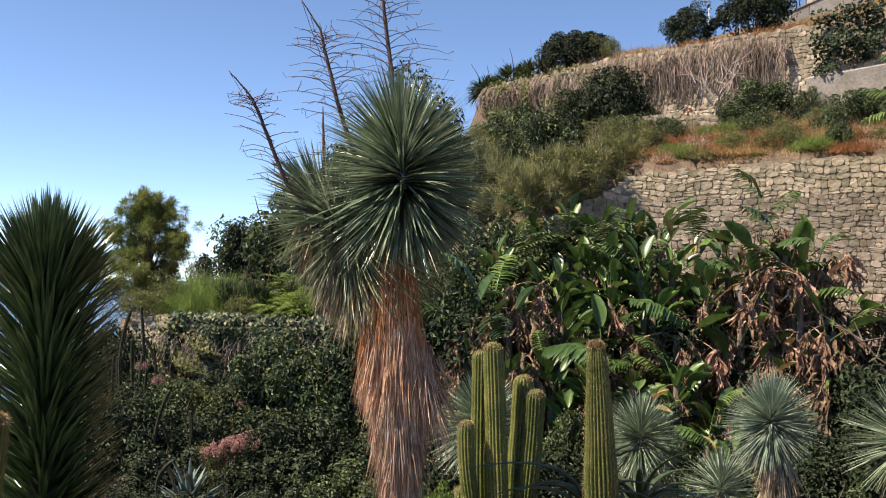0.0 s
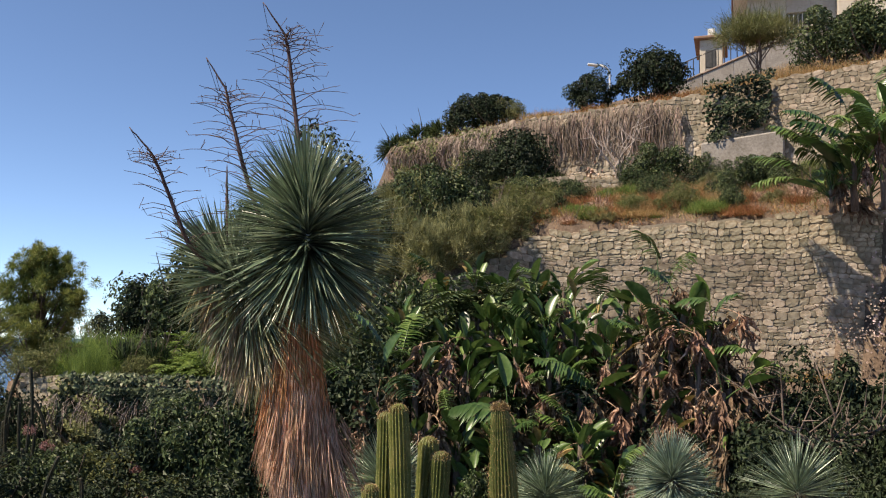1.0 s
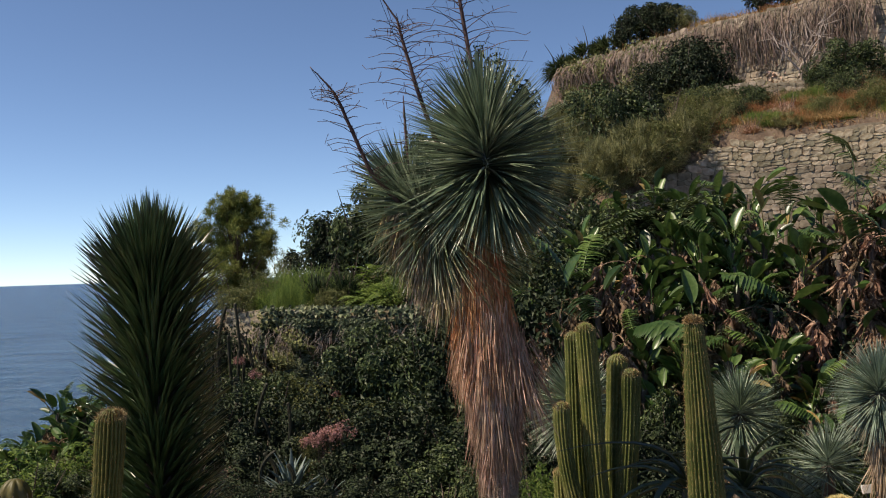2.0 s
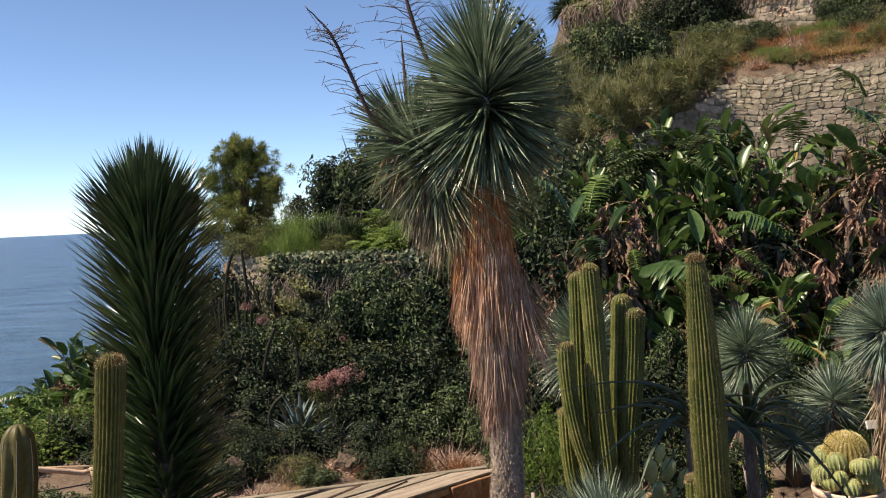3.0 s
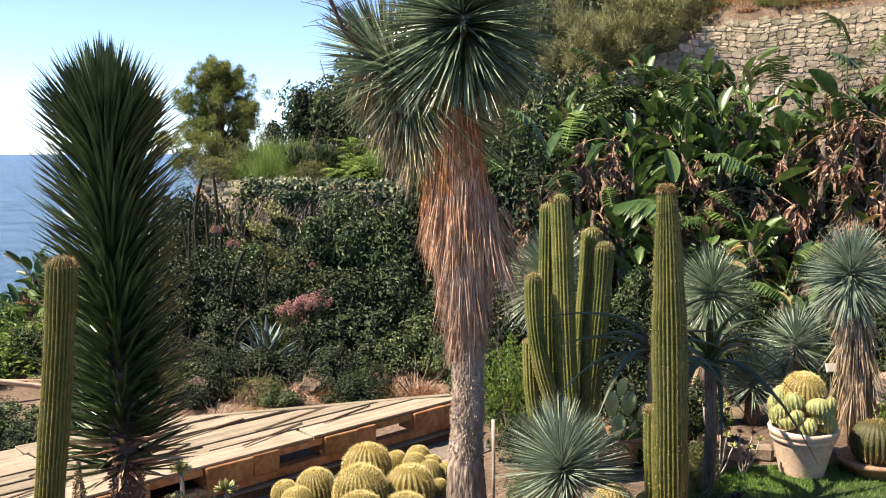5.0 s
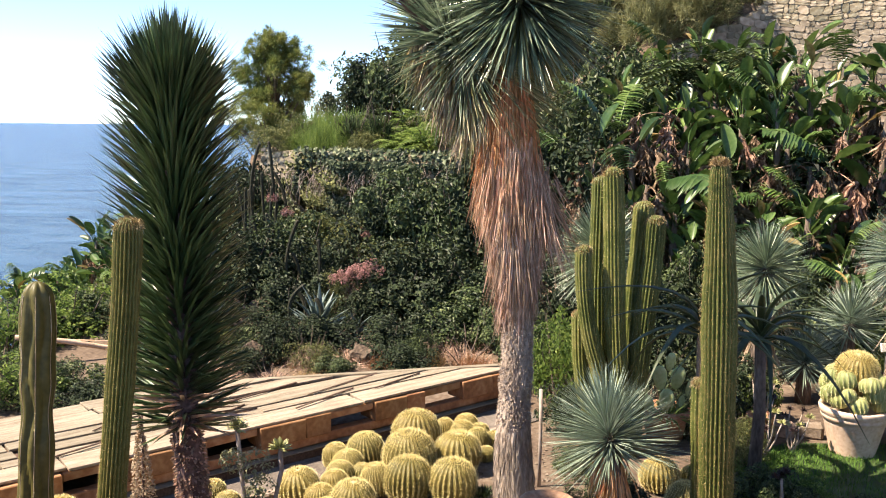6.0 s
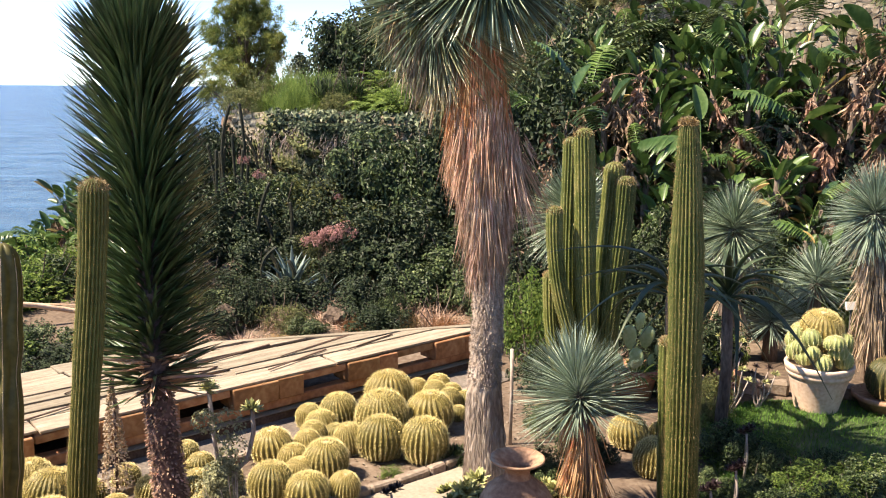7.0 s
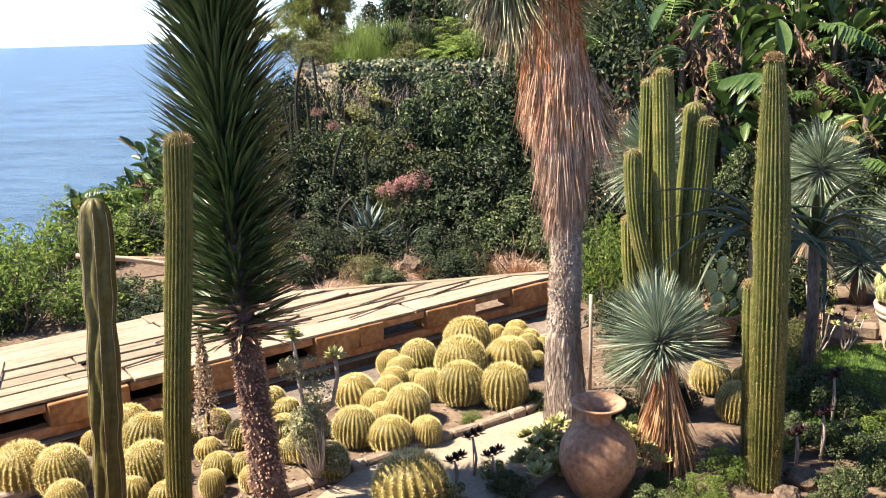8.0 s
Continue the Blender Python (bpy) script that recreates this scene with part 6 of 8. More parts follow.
plants([
    ("green_broom", 15.6, 21.2, 1.0, 1.7), ("green_broom", 13.8, 21.2, 1.0, 1.6), ("olive_shrub", 17.0, 21.0, 0.7, 1.0), ("fern_shrub", 12.8, 19.7, 0.8, 0.9),
    ("dry_tuft", 16.4, 19.4, 0.6, 0.7), ("rusty_tuft", 17.9, 19.5, 0.5, 0.6), ("fern_shrub", 11.2, 19.2, 0.8, 0.9), ("fern_shrub", 9.6, 18.9, 0.8, 0.9), ("bright_shrub", 8.2, 18.6, 0.6, 0.7),
    ("olive_shrub", 18.6, 20.4, 0.7, 0.9), ("green_broom", 16.4, 20.6, 0.8, 1.15), ("green_broom", 14.6, 20.4, 0.8, 1.1), ("green_broom", 13.0, 20.6, 0.7, 0.9),
    ("dry_tuft", 17.6, 19.8, 0.55, 0.6), ("rusty_tuft", 16.8, 19.6, 0.5, 0.5), ("olive_shrub", 19.8, 22.0, 0.9, 0.9), ("palm_shrub", 13.4, 19.5, 0.6, 1.5),
    ("palm_shrub", 11.8, 19.3, 0.6, 1.4), ("fern_shrub", 10.6, 19.0, 0.9, 1.6), ("fern_shrub", 9.0, 18.8, 0.9, 1.6), ("green_broom", 15.4, 19.6, 0.6, 1.6),
    ("green_broom", 14.3, 19.4, 0.5, 1.3),
])
plants([
    ("rusty_tuft", 16.2, 19.3, 0.6, 1.0), ("dry_tuft", 17.0, 19.4, 0.6, 1.0), ("rusty_tuft", 17.8, 19.4, 0.5, 0.8), ("olive_shrub", 12.6, 18.9, 0.5, 0.7),
    ("fern_shrub", 12.0, 20.0, 0.9, 1.1), ("fern_shrub", 10.4, 19.8, 0.9, 1.2), ("fern_shrub", 8.8, 19.6, 0.9, 1.3), ("fern_dark", 11.4, 21.4, 1.1, 1.9), ("fern_shrub", 9.6, 21.4, 1.1, 2.0),
    ("fern_dark", 7.6, 21.0, 1.1, 2.2), ("fern_shrub", 6.4, 19.6, 0.9, 1.4), ("fern_shrub", 4.4, 19.8, 0.9, 1.5), ("bright_shrub", 7.4, 19.2, 0.6, 0.7), ("bright_shrub", 5.2, 19.0, 0.6, 0.8),
    ("green_shrub", 10.8, 23.4, 1.4, 2.6), ("dark_shrub", 12.4, 24.0, 1.2, 2.0), ("green_shrub", 8.4, 23.6, 1.6, 3.2), ("dark_shrub", 6.0, 23.8, 1.7, 3.6),
    ("green_shrub", 3.4, 23.4, 1.7, 3.8), ("dark_shrub", 0.8, 23.0, 1.7, 3.6), ("green_shrub", 2.4, 20.2, 1.2, 2.2), ("green_shrub", -0.6, 20.4, 1.2, 2.4),
])
plants([
    ("olive_shrub", 14.9, 27.0, 0.7, 1.5), ("dark_shrub", 22.4, 24.0, 1.1, 1.0), ("olive_shrub", 20.6, 28.0, 1.2, 1.0), ("broom", -5.0, 19.0, 1.1, 1.8), ("broom", -7.0, 19.4, 1.1, 1.7),
    ("broom", -9.2, 20.2, 1.0, 1.5), ("olive_shrub", -8.4, 19.8, 0.9, 1.3), ("green_shrub", -6.2, 18.6, 1.0, 1.8), ("olive_shrub", -10.6, 20.6, 0.8, 1.0), ("broom", -6.2, 22.4, 1.2, 1.8),
    ("dark_shrub", -8.0, 23.4, 0.8, 1.1), ("olive_shrub", -4.0, 21.6, 1.2, 1.8), ("broom", -2.2, 21.6, 1.3, 2.2), ("rusty_tuft", -10.2, 22.0, 0.8, 0.9), ("olive_shrub", -12.2, 22.4, 0.7, 0.6),
    ("fern_dark", -3.4, 18.4, 1.2, 2.2), ("green_shrub", -5.2, 17.6, 1.1, 1.8), ("green_shrub", -9.6, 18.0, 1.0, 1.6), ("fern_dark", -7.6, 17.6, 1.1, 1.8),
    ("green_shrub", -11.6, 17.8, 0.8, 1.4), ("broom", -3.6, 20.4, 1.3, 2.3), ("green_shrub", -5.4, 20.8, 1.2, 2.1),
])
plants([
    ("dark_shrub", -7.2, 21.2, 0.9, 1.6), ("broom", -4.4, 23.0, 1.4, 2.2), ("dead_shrub", -8.8, 22.0, 0.9, 1.2), ("olive_shrub", -6.4, 23.8, 1.3, 1.4), ("olive_shrub", -9.4, 24.0, 1.0, 0.9),
    ("olive_shrub", -10.8, 23.0, 0.9, 0.8), ("green_shrub", -11.6, 25.0, 0.9, 0.7), ("fern_dark", -8.8, 19.0, 0.9, 1.5), ("fern_dark", -10.6, 18.8, 0.9, 1.5),
    ("dead_shrub", -12.6, 19.2, 0.6, 0.9), ("dead_shrub", -13.4, 18.9, 0.5, 1.0), ("dense_shrub", -10.4, 28.0, 1.3, 1.9), ("dense_shrub", -8.8, 28.6, 1.1, 1.4),
    ("dark_shrub", -11.4, 28.0, 1.0, 1.7), ("olive_shrub", -8.4, 29.0, 1.1, 1.3), ("dead_shrub", -7.6, 28.6, 0.9, 1.0), ("rusty_tuft", -6.6, 28.6, 0.8, 0.9),
    ("dark_shrub", -5.0, 29.6, 1.0, 1.0), ("green_shrub", -2.6, 29.5, 1.0, 1.2), ("green_shrub", -0.8, 28.5, 1.3, 1.8), ("palm_shrub", -13.0, 28.0, 0.6, 1.1),
    ("green_broom", -14.4, 26.8, 0.5, 0.8),
])
plants([
    ("green_shrub", -19.4, 26.0, 1.1, 1.3), ("green_shrub", -18.0, 25.6, 0.7, 0.9), ("dark_shrub", -22.2, 25.0, 0.7, 0.6), ("green_shrub", -25.2, 23.6, 0.8, 1.0),
    ("green_shrub", -27.0, 22.6, 0.6, 0.8), ("rusty_tuft", -12.4, 21.4, 0.8, 0.5), ("dry_tuft", -14.6, 21.0, 0.8, 0.4), ("dry_tuft", -16.4, 20.8, 0.9, 0.45),
    ("dry_tuft", -18.4, 20.6, 0.9, 0.4), ("rusty_tuft", -19.6, 21.2, 0.8, 0.6), ("green_broom", -14.2, 21.2, 0.5, 0.6), ("green_broom", -22.4, 20.4, 0.7, 0.7),
    ("olive_shrub", -20.8, 20.8, 0.6, 0.6), ("rusty_tuft", -24.4, 20.2, 0.7, 0.6), ("green_broom", -26.4, 20.0, 0.6, 0.6), ("dry_tuft", -28.4, 19.8, 0.7, 0.6),
    ("dry_tuft", -12.8, 23.6, 0.9, 0.4), ("rusty_tuft", -16.0, 23.0, 0.9, 0.5), ("dry_tuft", -20.6, 23.4, 1.0, 0.4), ("dry_tuft", -24.0, 22.0, 1.0, 0.5),
    ("dead_shrub", -28.0, 21.4, 0.8, 1.0),
])
plants([
    ("palm_shrub", -4.4, 36.5, 1.2, 1.6), ("palm_shrub", -5.8, 35.5, 1.2, 1.6), ("dense_shrub", -7.4, 34.5, 1.2, 1.5), ("dense_shrub", -9.0, 33.6, 1.1, 1.4),
    ("olive_shrub", -10.4, 33.0, 0.7, 1.1), ("dry_tuft", -11.8, 32.6, 1.0, 0.7), ("dry_tuft", -12.6, 32.0, 0.9, 0.7), ("dense_shrub", -15.2, 32.0, 0.95, 1.5),
    ("rusty_tuft", -15.6, 31.0, 0.8, 0.7), ("dense_shrub", -19.2, 32.0, 1.35, 2.1), ("rusty_tuft", -19.8, 30.4, 0.9, 0.7), ("rusty_tuft", -21.4, 30.0, 0.9, 0.7),
    ("dry_tuft", -23.4, 29.4, 0.9, 0.8), ("dry_tuft", -25.2, 28.8, 0.9, 0.8), ("dry_tuft", -27.4, 28.6, 0.9, 0.9), ("green_shrub", -29.8, 32.0, 1.7, 2.2),
    ("green_shrub", -32.0, 31.0, 1.6, 2.2), ("dry_tuft", -29.0, 28.2, 0.9, 0.8), ("green_shrub", -22.4, 28.2, 0.7, 0.9), ("palm_shrub", -2.8, 38.0, 1.2, 1.6),
    ("dark_shrub", 19.7, 18.8, 0.7, 1.9), ("dark_shrub", 20.6, 18.9, 0.8, 1.9),
])
plants([
    ("olive_shrub", 19.6, 18.2, 0.8, 1.2), ("dark_shrub", 20.8, 17.6, 0.9, 1.5), ("olive_shrub", 21.6, 19.2, 0.9, 1.6), ("green_shrub", 22.6, 18.0, 0.9, 1.4),
    ("dark_shrub", 24.0, 16.8, 0.9, 1.2), ("green_shrub", 19.0, 16.8, 0.8, 1.3), ("bright_shrub", 25.2, 14.4, 0.8, 1.0), ("olive_shrub", 27.2, 14.8, 0.8, 0.8),
    ("bright_shrub", 29.4, 14.6, 0.8, 0.8), ("bright_shrub", 31.0, 14.0, 0.9, 1.0), ("bright_shrub", 33.2, 13.4, 0.9, 0.9), ("sapling", 35.4, 13.2, 0.8, 0.8),
    ("sapling", 37.4, 12.2, 0.8, 1.0), ("sapling", 38.6, 10.6, 0.8, 1.0), ("sapling", 40.6, 11.6, 0.9, 1.25), ("sapling", 37.0, 10.4, 0.6, 0.9), ("sapling", 39.4, 11.0, 0.7, 1.05), ("sapling", 36.2, 11.4, 0.6, 1.0), ("sapling", 34.4, 12.6, 0.6, 1.0),
    ("dark_shrub", 25.6, 11.6, 0.5, 0.45), ("dark_shrub", 23.8, 12.4, 0.7, 0.9), ("bright_shrub", 33.0, 10.6, 0.6, 0.6), ("green_shrub", 32.0, 19.4, 1.2, 1.0),
    ("olive_shrub", 28.8, 20.0, 1.2, 1.0),
])
plants([
    ("olive_shrub", 35.0, 20.0, 1.2, 1.2),
])


def wild_grass(name, label, x0, x1, y0, y1, n, h, material, seed, skip=None):
    """Dry grass scattered unevenly over a stretch of the slope."""
    rng = seeded(seed)
    x, y = rng.uniform(x0, x1, n), rng.uniform(y0, y1, n)
    thick = np.sin(x * 1.3 + 1.1 * np.sin(y * 0.9)) * np.cos(y * 1.1 - x * 0.4) + rng.normal(0, 0.35, n)
    ok = (thick > -0.15) & (y > np.interp(x, Y1X, Y1Y) + 0.25) & (np.abs(y - np.interp(x, Y3X, Y3Y)) > 0.6)
    x, y = x[ok], y[ok]
    base = np.c_[x, y, height(x, y) - 0.02]
    way = cone_ways(len(x), rng, 25, 85)[rng.permutation(len(x))]
    ob = part(name, blades(base, way, h * rng.uniform(0.4, 1.3, len(x)), 0.014, 0.25, 2, 0.1, "needle", 0.4, rng), M[material], smooth=False)
    return tagged(ob, label, "grass", kind="stuff")


scatter = seeded(410)
for k in range(140):
    b, d = -9.0 - 21 * scatter.uniform(), scatter.uniform(19.6, 25.5)
    nm = ("rusty_tuft", "green_broom", "dry_tuft", "olive_shrub", "broom", "dead_shrub", "rusty_tuft", "green_shrub")[k % 8]
    s_ = scatter.uniform(0.2, 0.62)
    x, y = polar(b, d)
    if y > np.interp(x, Y1X, Y1Y) + 0.5 and y < np.interp(x, Y3X, Y3Y) - 0.7:
        plant(nm, x, y, s_, s_ * scatter.uniform(1.0, 1.7), k)
drape("bougainvillea", "pale pink blossom trailing over the corner of the stone wall", ((10.4, 17.05), (11.2, 16.7)), (3.4, 3.6), (6.1, 6.2), 260, 0.055, "pale_pink", 41, 0.4, 0.9)
drape("creeper", "dry brown and green growth over the corner of the stone wall", ((9.2, 17.5), (11.2, 16.7)), (2.6, 2.8), (4.2, 4.6), 700, 0.05, "creeper", 42, 0.4, 0.8)


wild_grass("wild_grass", "dry straw-coloured grass on the slope", 2, 15, 16, 31, 26000, 0.34, "dry_grass", 401)
wild_grass("wild_grass", "rust-brown weeds on the slope", 2, 15, 16, 31, 16000, 0.34, "red_grass", 402)
wild_grass("wild_grass", "olive-green grass on the slope", 0, 15, 17, 31, 16000, 0.36, "shrub_olive", 403)
wild_grass("wild_grass", "dry grass above the high wall", 1, 22, 22, 42, 26000, 0.5, "dry_grass", 404)
wild_grass("wild_grass", "green and dry growth on the upper terrace", -8, 2, 17.5, 30, 6000, 0.4, "shrub_olive", 405)


# ---------------- trees ----------------
def pine_tree(x, y, z, h, r, seed):
    rng = seeded(seed)
    t = thing("pine_tree", "umbrella-shaped pine with tufted olive-green needles", "pine", (x, y, z))
    w = np.linspace(0, 1, 9)
    trunk = np.c_[0.25 * np.sin(w * 2.4), 0.1 * w, h * 0.86 * w]
    part("trunk", tube(trunk, 0.16 - 0.12 * w, 10), M["bark"], t)
    for k in range(58):
        a = k * 2.4 + rng.normal(0, 0.5)
        u = 0.40 + 0.60 * ((k + rng.uniform(0, 1)) / 58) ** 0.9
        out = r * np.interp(u, (0.3, 0.45, 0.6, 0.8, 1.0), (0.8, 1.05, 1.0, 0.80, 0.30)) * rng.uniform(0.35, 1.0)
        end = np.array([math.cos(a) * out + 0.3 * u, math.sin(a) * out, h * u])
        b = np.array([np.interp(max(0.15, u - 0.22), w, trunk[:, m]) for m in range(3)])
        q = np.linspace(0, 1, 6)
        line = b + np.outer(q, end - b) + np.c_[0 * q, 0 * q, -0.10 * np.sin(q * 3.14)]
        limb = part("limb", tube(line, 0.045 * (1 - 0.8 * q), 6, cap=False), M["bark"], t)
        n = 1300
        puffs = end + rng.normal(0, 1, (9, 3)) * [0.30, 0.30, 0.15]
        j = rng.integers(0, 9, n)
        d = unit(rng.normal(size=(n, 3)) + [0, 0, 0.35])
        base = puffs[j] + d * 0.20 * rng.uniform(0.2, 1.0, n)[:, None]
        way = unit(d + rng.normal(0, 0.3, (n, 3)) + [0, 0, 0.3])
        part("needle_tuft", blades(base, way, 0.15 * rng.uniform(0.6, 1.2, n), 0.024, 0.1, 1, 0.3, "needle", 0.5, rng), M["pine"], limb, smooth=False)


px0, py0 = polar(18.7, 36)
pine_tree(px0, py0, float(height(px0, py0)) - 0.1, 6.35 - float(height(px0, py0)), 2.05, 51)


def bare_tree(x, y, z, h, seed, material="grey_wood", label="leafless pale grey small tree by the high wall", name="bare_tree", spread=0.5, limbs=9):
    rng = seeded(seed)
    t = thing(name, label, "tree", (x, y, z))
    w = np.linspace(0, 1, 6)
    part("trunk", tube(np.c_[0.05 * np.sin(w * 3), 0 * w, h * 0.35 * w], 0.06 - 0.02 * w, 8), M[material], t)
    for k in range(limbs):
        a = k * 2.4
        e = np.array([math.cos(a) * h * spread * rng.uniform(0.4, 1), math.sin(a) * h * spread * 0.5, h * rng.uniform(0.6, 1.0)])
        b = np.array([0.05, 0, h * rng.uniform(0.05, 0.33)])
        p = b + np.outer(w, e - b) + np.c_[0.12 * np.sin(w * 4 + k), 0 * w, 0.08 * np.sin(w * 5)]
        pieces = [tube(p, 0.032 * (1 - 0.8 * w), 6, cap=False)]
        for m in range(5):
            s = p[rng.integers(2, 6)]
            d = rng.normal(0, 0.25, 3) + [0, 0, 0.3]
            pieces.append(tube([s, s + d * 0.5, s + d], [0.014, 0.01, 0.004], 5, cap=False))
        part("limb", join(*pieces), M[material], t)
    return t


bx0, by0 = polar(-16.9, 26.4)
bare_tree(bx0, by0, float(height(bx0, by0)), 2.0, 61, limbs=12, spread=0.5)
bx0, by0 = polar(-25.5, 36)
olive = bare_tree(bx0, by0, float(height(bx0, by0)), 2.6, 62, "bark", "small feathery olive-green tree before the house", "feathery_tree", 0.5, 10)
part("crown", feathery(3200, 63, (1.9, 1.4, 1.3), 1.0, 0.022, (-10, 80)), M["shrub_olive"], olive, at=pose(0, 0, 1.6))
bx0, by0 = polar(-28.8, 13.4)
bare_tree(bx0, by0, 1.4, 1.3, 64, "bark", "fallen tangle of grey dead branches", "dead_branch", 0.8, 9)


# ---------------- the house and what stands by it ----------------
def house():
    """Built about (23, 44), turned to face the garden."""
    t = thing("house", "cream plastered house with barred window and overhanging tiled roof", "house", (23.9, 43.2, 17.3), turn=-24)
    box = lambda name, x0, x1, y0, y1, z0, z1, m, parent=t, label="", b=0.03: part(name, bm_mesh(name, block(x1 - x0, y1 - y0, z1 - z0, b), M[m]), None, parent, label, at=pose((x0 + x1) / 2, (y0 + y1) / 2, z0))
    # front wall in pieces round the window opening
    box("wall", -3.4, -1.45, 0, 0.3, -2, 4.4, "plaster")
    box("wall", -1.45, -0.25, 0.004, 0.3, -2, 2.25, "plaster")
    box("wall", -1.45, -0.25, 0.004, 0.3, 3.45, 4.4, "plaster")
    box("wall", -0.25, 1.0, 0, 0.3, -2, 4.4, "plaster")
    box("side_wall", -3.4, -3.1, 0.304, 7, -2, 4.4, "plaster")
    box("wing", 1.004, 7.5, -0.6, 6, -2, 5.2, "plaster", label="projecting cream wing")
    win = box("window", -1.42, -0.28, 0.16, 0.2, 2.28, 3.42, "iron", label="dark window with white bars")
    for k in range(5):
        box("bar", -1.30 + 0.22 * k, -1.26 + 0.22 * k, 0.06, 0.1, 2.28, 3.42, "white", win).matrix_basis = pose(-0.46 + 0.22 * k, -0.12, 0)
    box("eave", -4.1, 1.0, -0.75, 7.2, 4.404, 4.62, "white", label="white boxed eave")
    box("roof", -4.2, 1.0, -0.85, 7.3, 4.624, 4.95, "roof_tile", label="low brown tiled roof")
    a = box("annex_wall", -5.9, -4.7, 0.6, 4, -2, 2.6, "plaster", label="lower side building")
    box("annex_roof", -6.2, -4.45, 0.3, 4.2, 2.604, 2.76, "roof_tile")
    box("chimney", -5.5, -5.1, 2, 2.5, 2.764, 3.7, "white", label="white chimney stack")
    box("annex_window", -5.6, -5.05, 0.55, 0.62, 1.0, 2.0, "iron")
    # sloping parapet with a coping and an iron railing
    def slope(bm, rise=0.37):
        for q in bm.verts:
            q.co.z += rise * q.co.x
        return bm

    for k in range(6):
        x = -8.0 + 1.55 * k
        top = -1.0 + 0.37 * 1.55 * k
        w = part("parapet", bm_mesh("parapet", slope(block(1.546, 0.3, 2.6, 0.03)), M["concrete"]), None, t, "sloping grey garden parapet", at=pose(x, -2.05, top - 2.6))
        part("coping", bm_mesh("coping", slope(block(1.546, 0.40, 0.09, 0.02)), M["kerb"]), None, w, at=pose(0, 0, 2.604))
        if k < 4:
            for m in range(5):
                u = -0.62 + 0.31 * m
                box("railing_post", 0, 0.05, 0, 0.05, 0, 0.95, "iron").matrix_basis = pose(x + u, -2.05, top + 0.12 + 0.37 * u)
            part("railing_bar", bm_mesh("railing_bar", slope(block(1.5, 0.05, 0.05, 0.01)), M["iron"]), None, t, at=pose(x, -2.05, top + 1.05))


house()


def street_lamp(x, y, z, h):
    t = thing("street_lamp", "slim grey street lamp with a curved arm", "street lamp", (x, y, z))
    w = np.linspace(0, 1, 8)
    part("pole", tube(np.r_[np.c_[0 * w, 0 * w, h * w], [[-0.15, 0, h + 0.25], [-0.5, 0, h + 0.36]]], 0.05, 8), M["lamp_grey"], t)
    part("lamp_head", bm_mesh("lamp_head", block(0.52, 0.20, 0.10, 0.03), M["white"]), None, t, at=pose(-0.85, 0, h + 0.30, 0, 6, 0))


lx, ly = polar(-16.5, 44)
street_lamp(lx, ly, float(height(lx, ly)), 16.6 - float(height(lx, ly)))


# ---------------- succulents, agave, aloes, prickly pear ----------------
def thick_leaf(length, width, thick, bend, seed, segs=8):
    """A fleshy tapering leaf along +x that arches up and over; closed, with depth."""
    s = np.linspace(0, 1, segs)
    path = np.stack([length * s, 0 * s, length * (0.55 * s - bend * s ** 2)], 1)
    w = width / 2 * (0.75 + 0.25 * np.sin(np.pi * np.minimum(s * 1.6, 1))) * (1 - s ** 2.4) + 0.002
    h = thick / 2 * (1 - s ** 2) + 0.0015
    ang = np.linspace(0, 2 * np.pi, 8, endpoint=False)
    v = path[:, None] + np.stack([0 * ang, np.cos(ang), np.sin(ang)], -1)[None] * np.stack([w * 0, w, h], -1)[:, None]
    v[:, :, 2] += 0.35 * np.abs(v[:, :, 1])
    v = v.reshape(-1, 3)
    k, j = np.meshgrid(np.arange(segs - 1), np.arange(8), indexing="ij")
    f = np.stack([k * 8 + j, k * 8 + (j + 1) % 8, (k + 1) * 8 + (j + 1) % 8, (k + 1) * 8 + j], -1).reshape(-1, 4)
    return v, f


def fleshy_rosette(name, label, at, n, length, width, thick, bend, material, category, seed, stem=0.0, tilt=(-20, 55), scale=1.0):
    rng = seeded(seed)
    t = thing(name, label, category, at)
    kinds = [mesh("leaf", thick_leaf(length, width, thick, bend * q, seed + k), M[material]) for k, q in enumerate((0.7, 1.0, 1.3))]
    if stem:
        part("stem", tube([(0, 0, -0.05), (0.03, 0.02, stem * 0.5), (0, 0, stem)], [0.06, 0.05, 0.045], 10), M["bark"], t)
    for k in range(n):
        u = k / max(1, n - 1)
        rise = tilt[0] + (tilt[1] - tilt[0]) * u
        part("leaf", kinds[k % 3], None, t, at=pose(0, 0, stem + 0.10 * u * length, rng.normal(0, 6), -rise + rng.normal(0, 5), k * 137.5 + rng.normal(0, 8)) @ Matrix.Scale(rng.uniform(0.8, 1.1) * scale, 4))
    return t


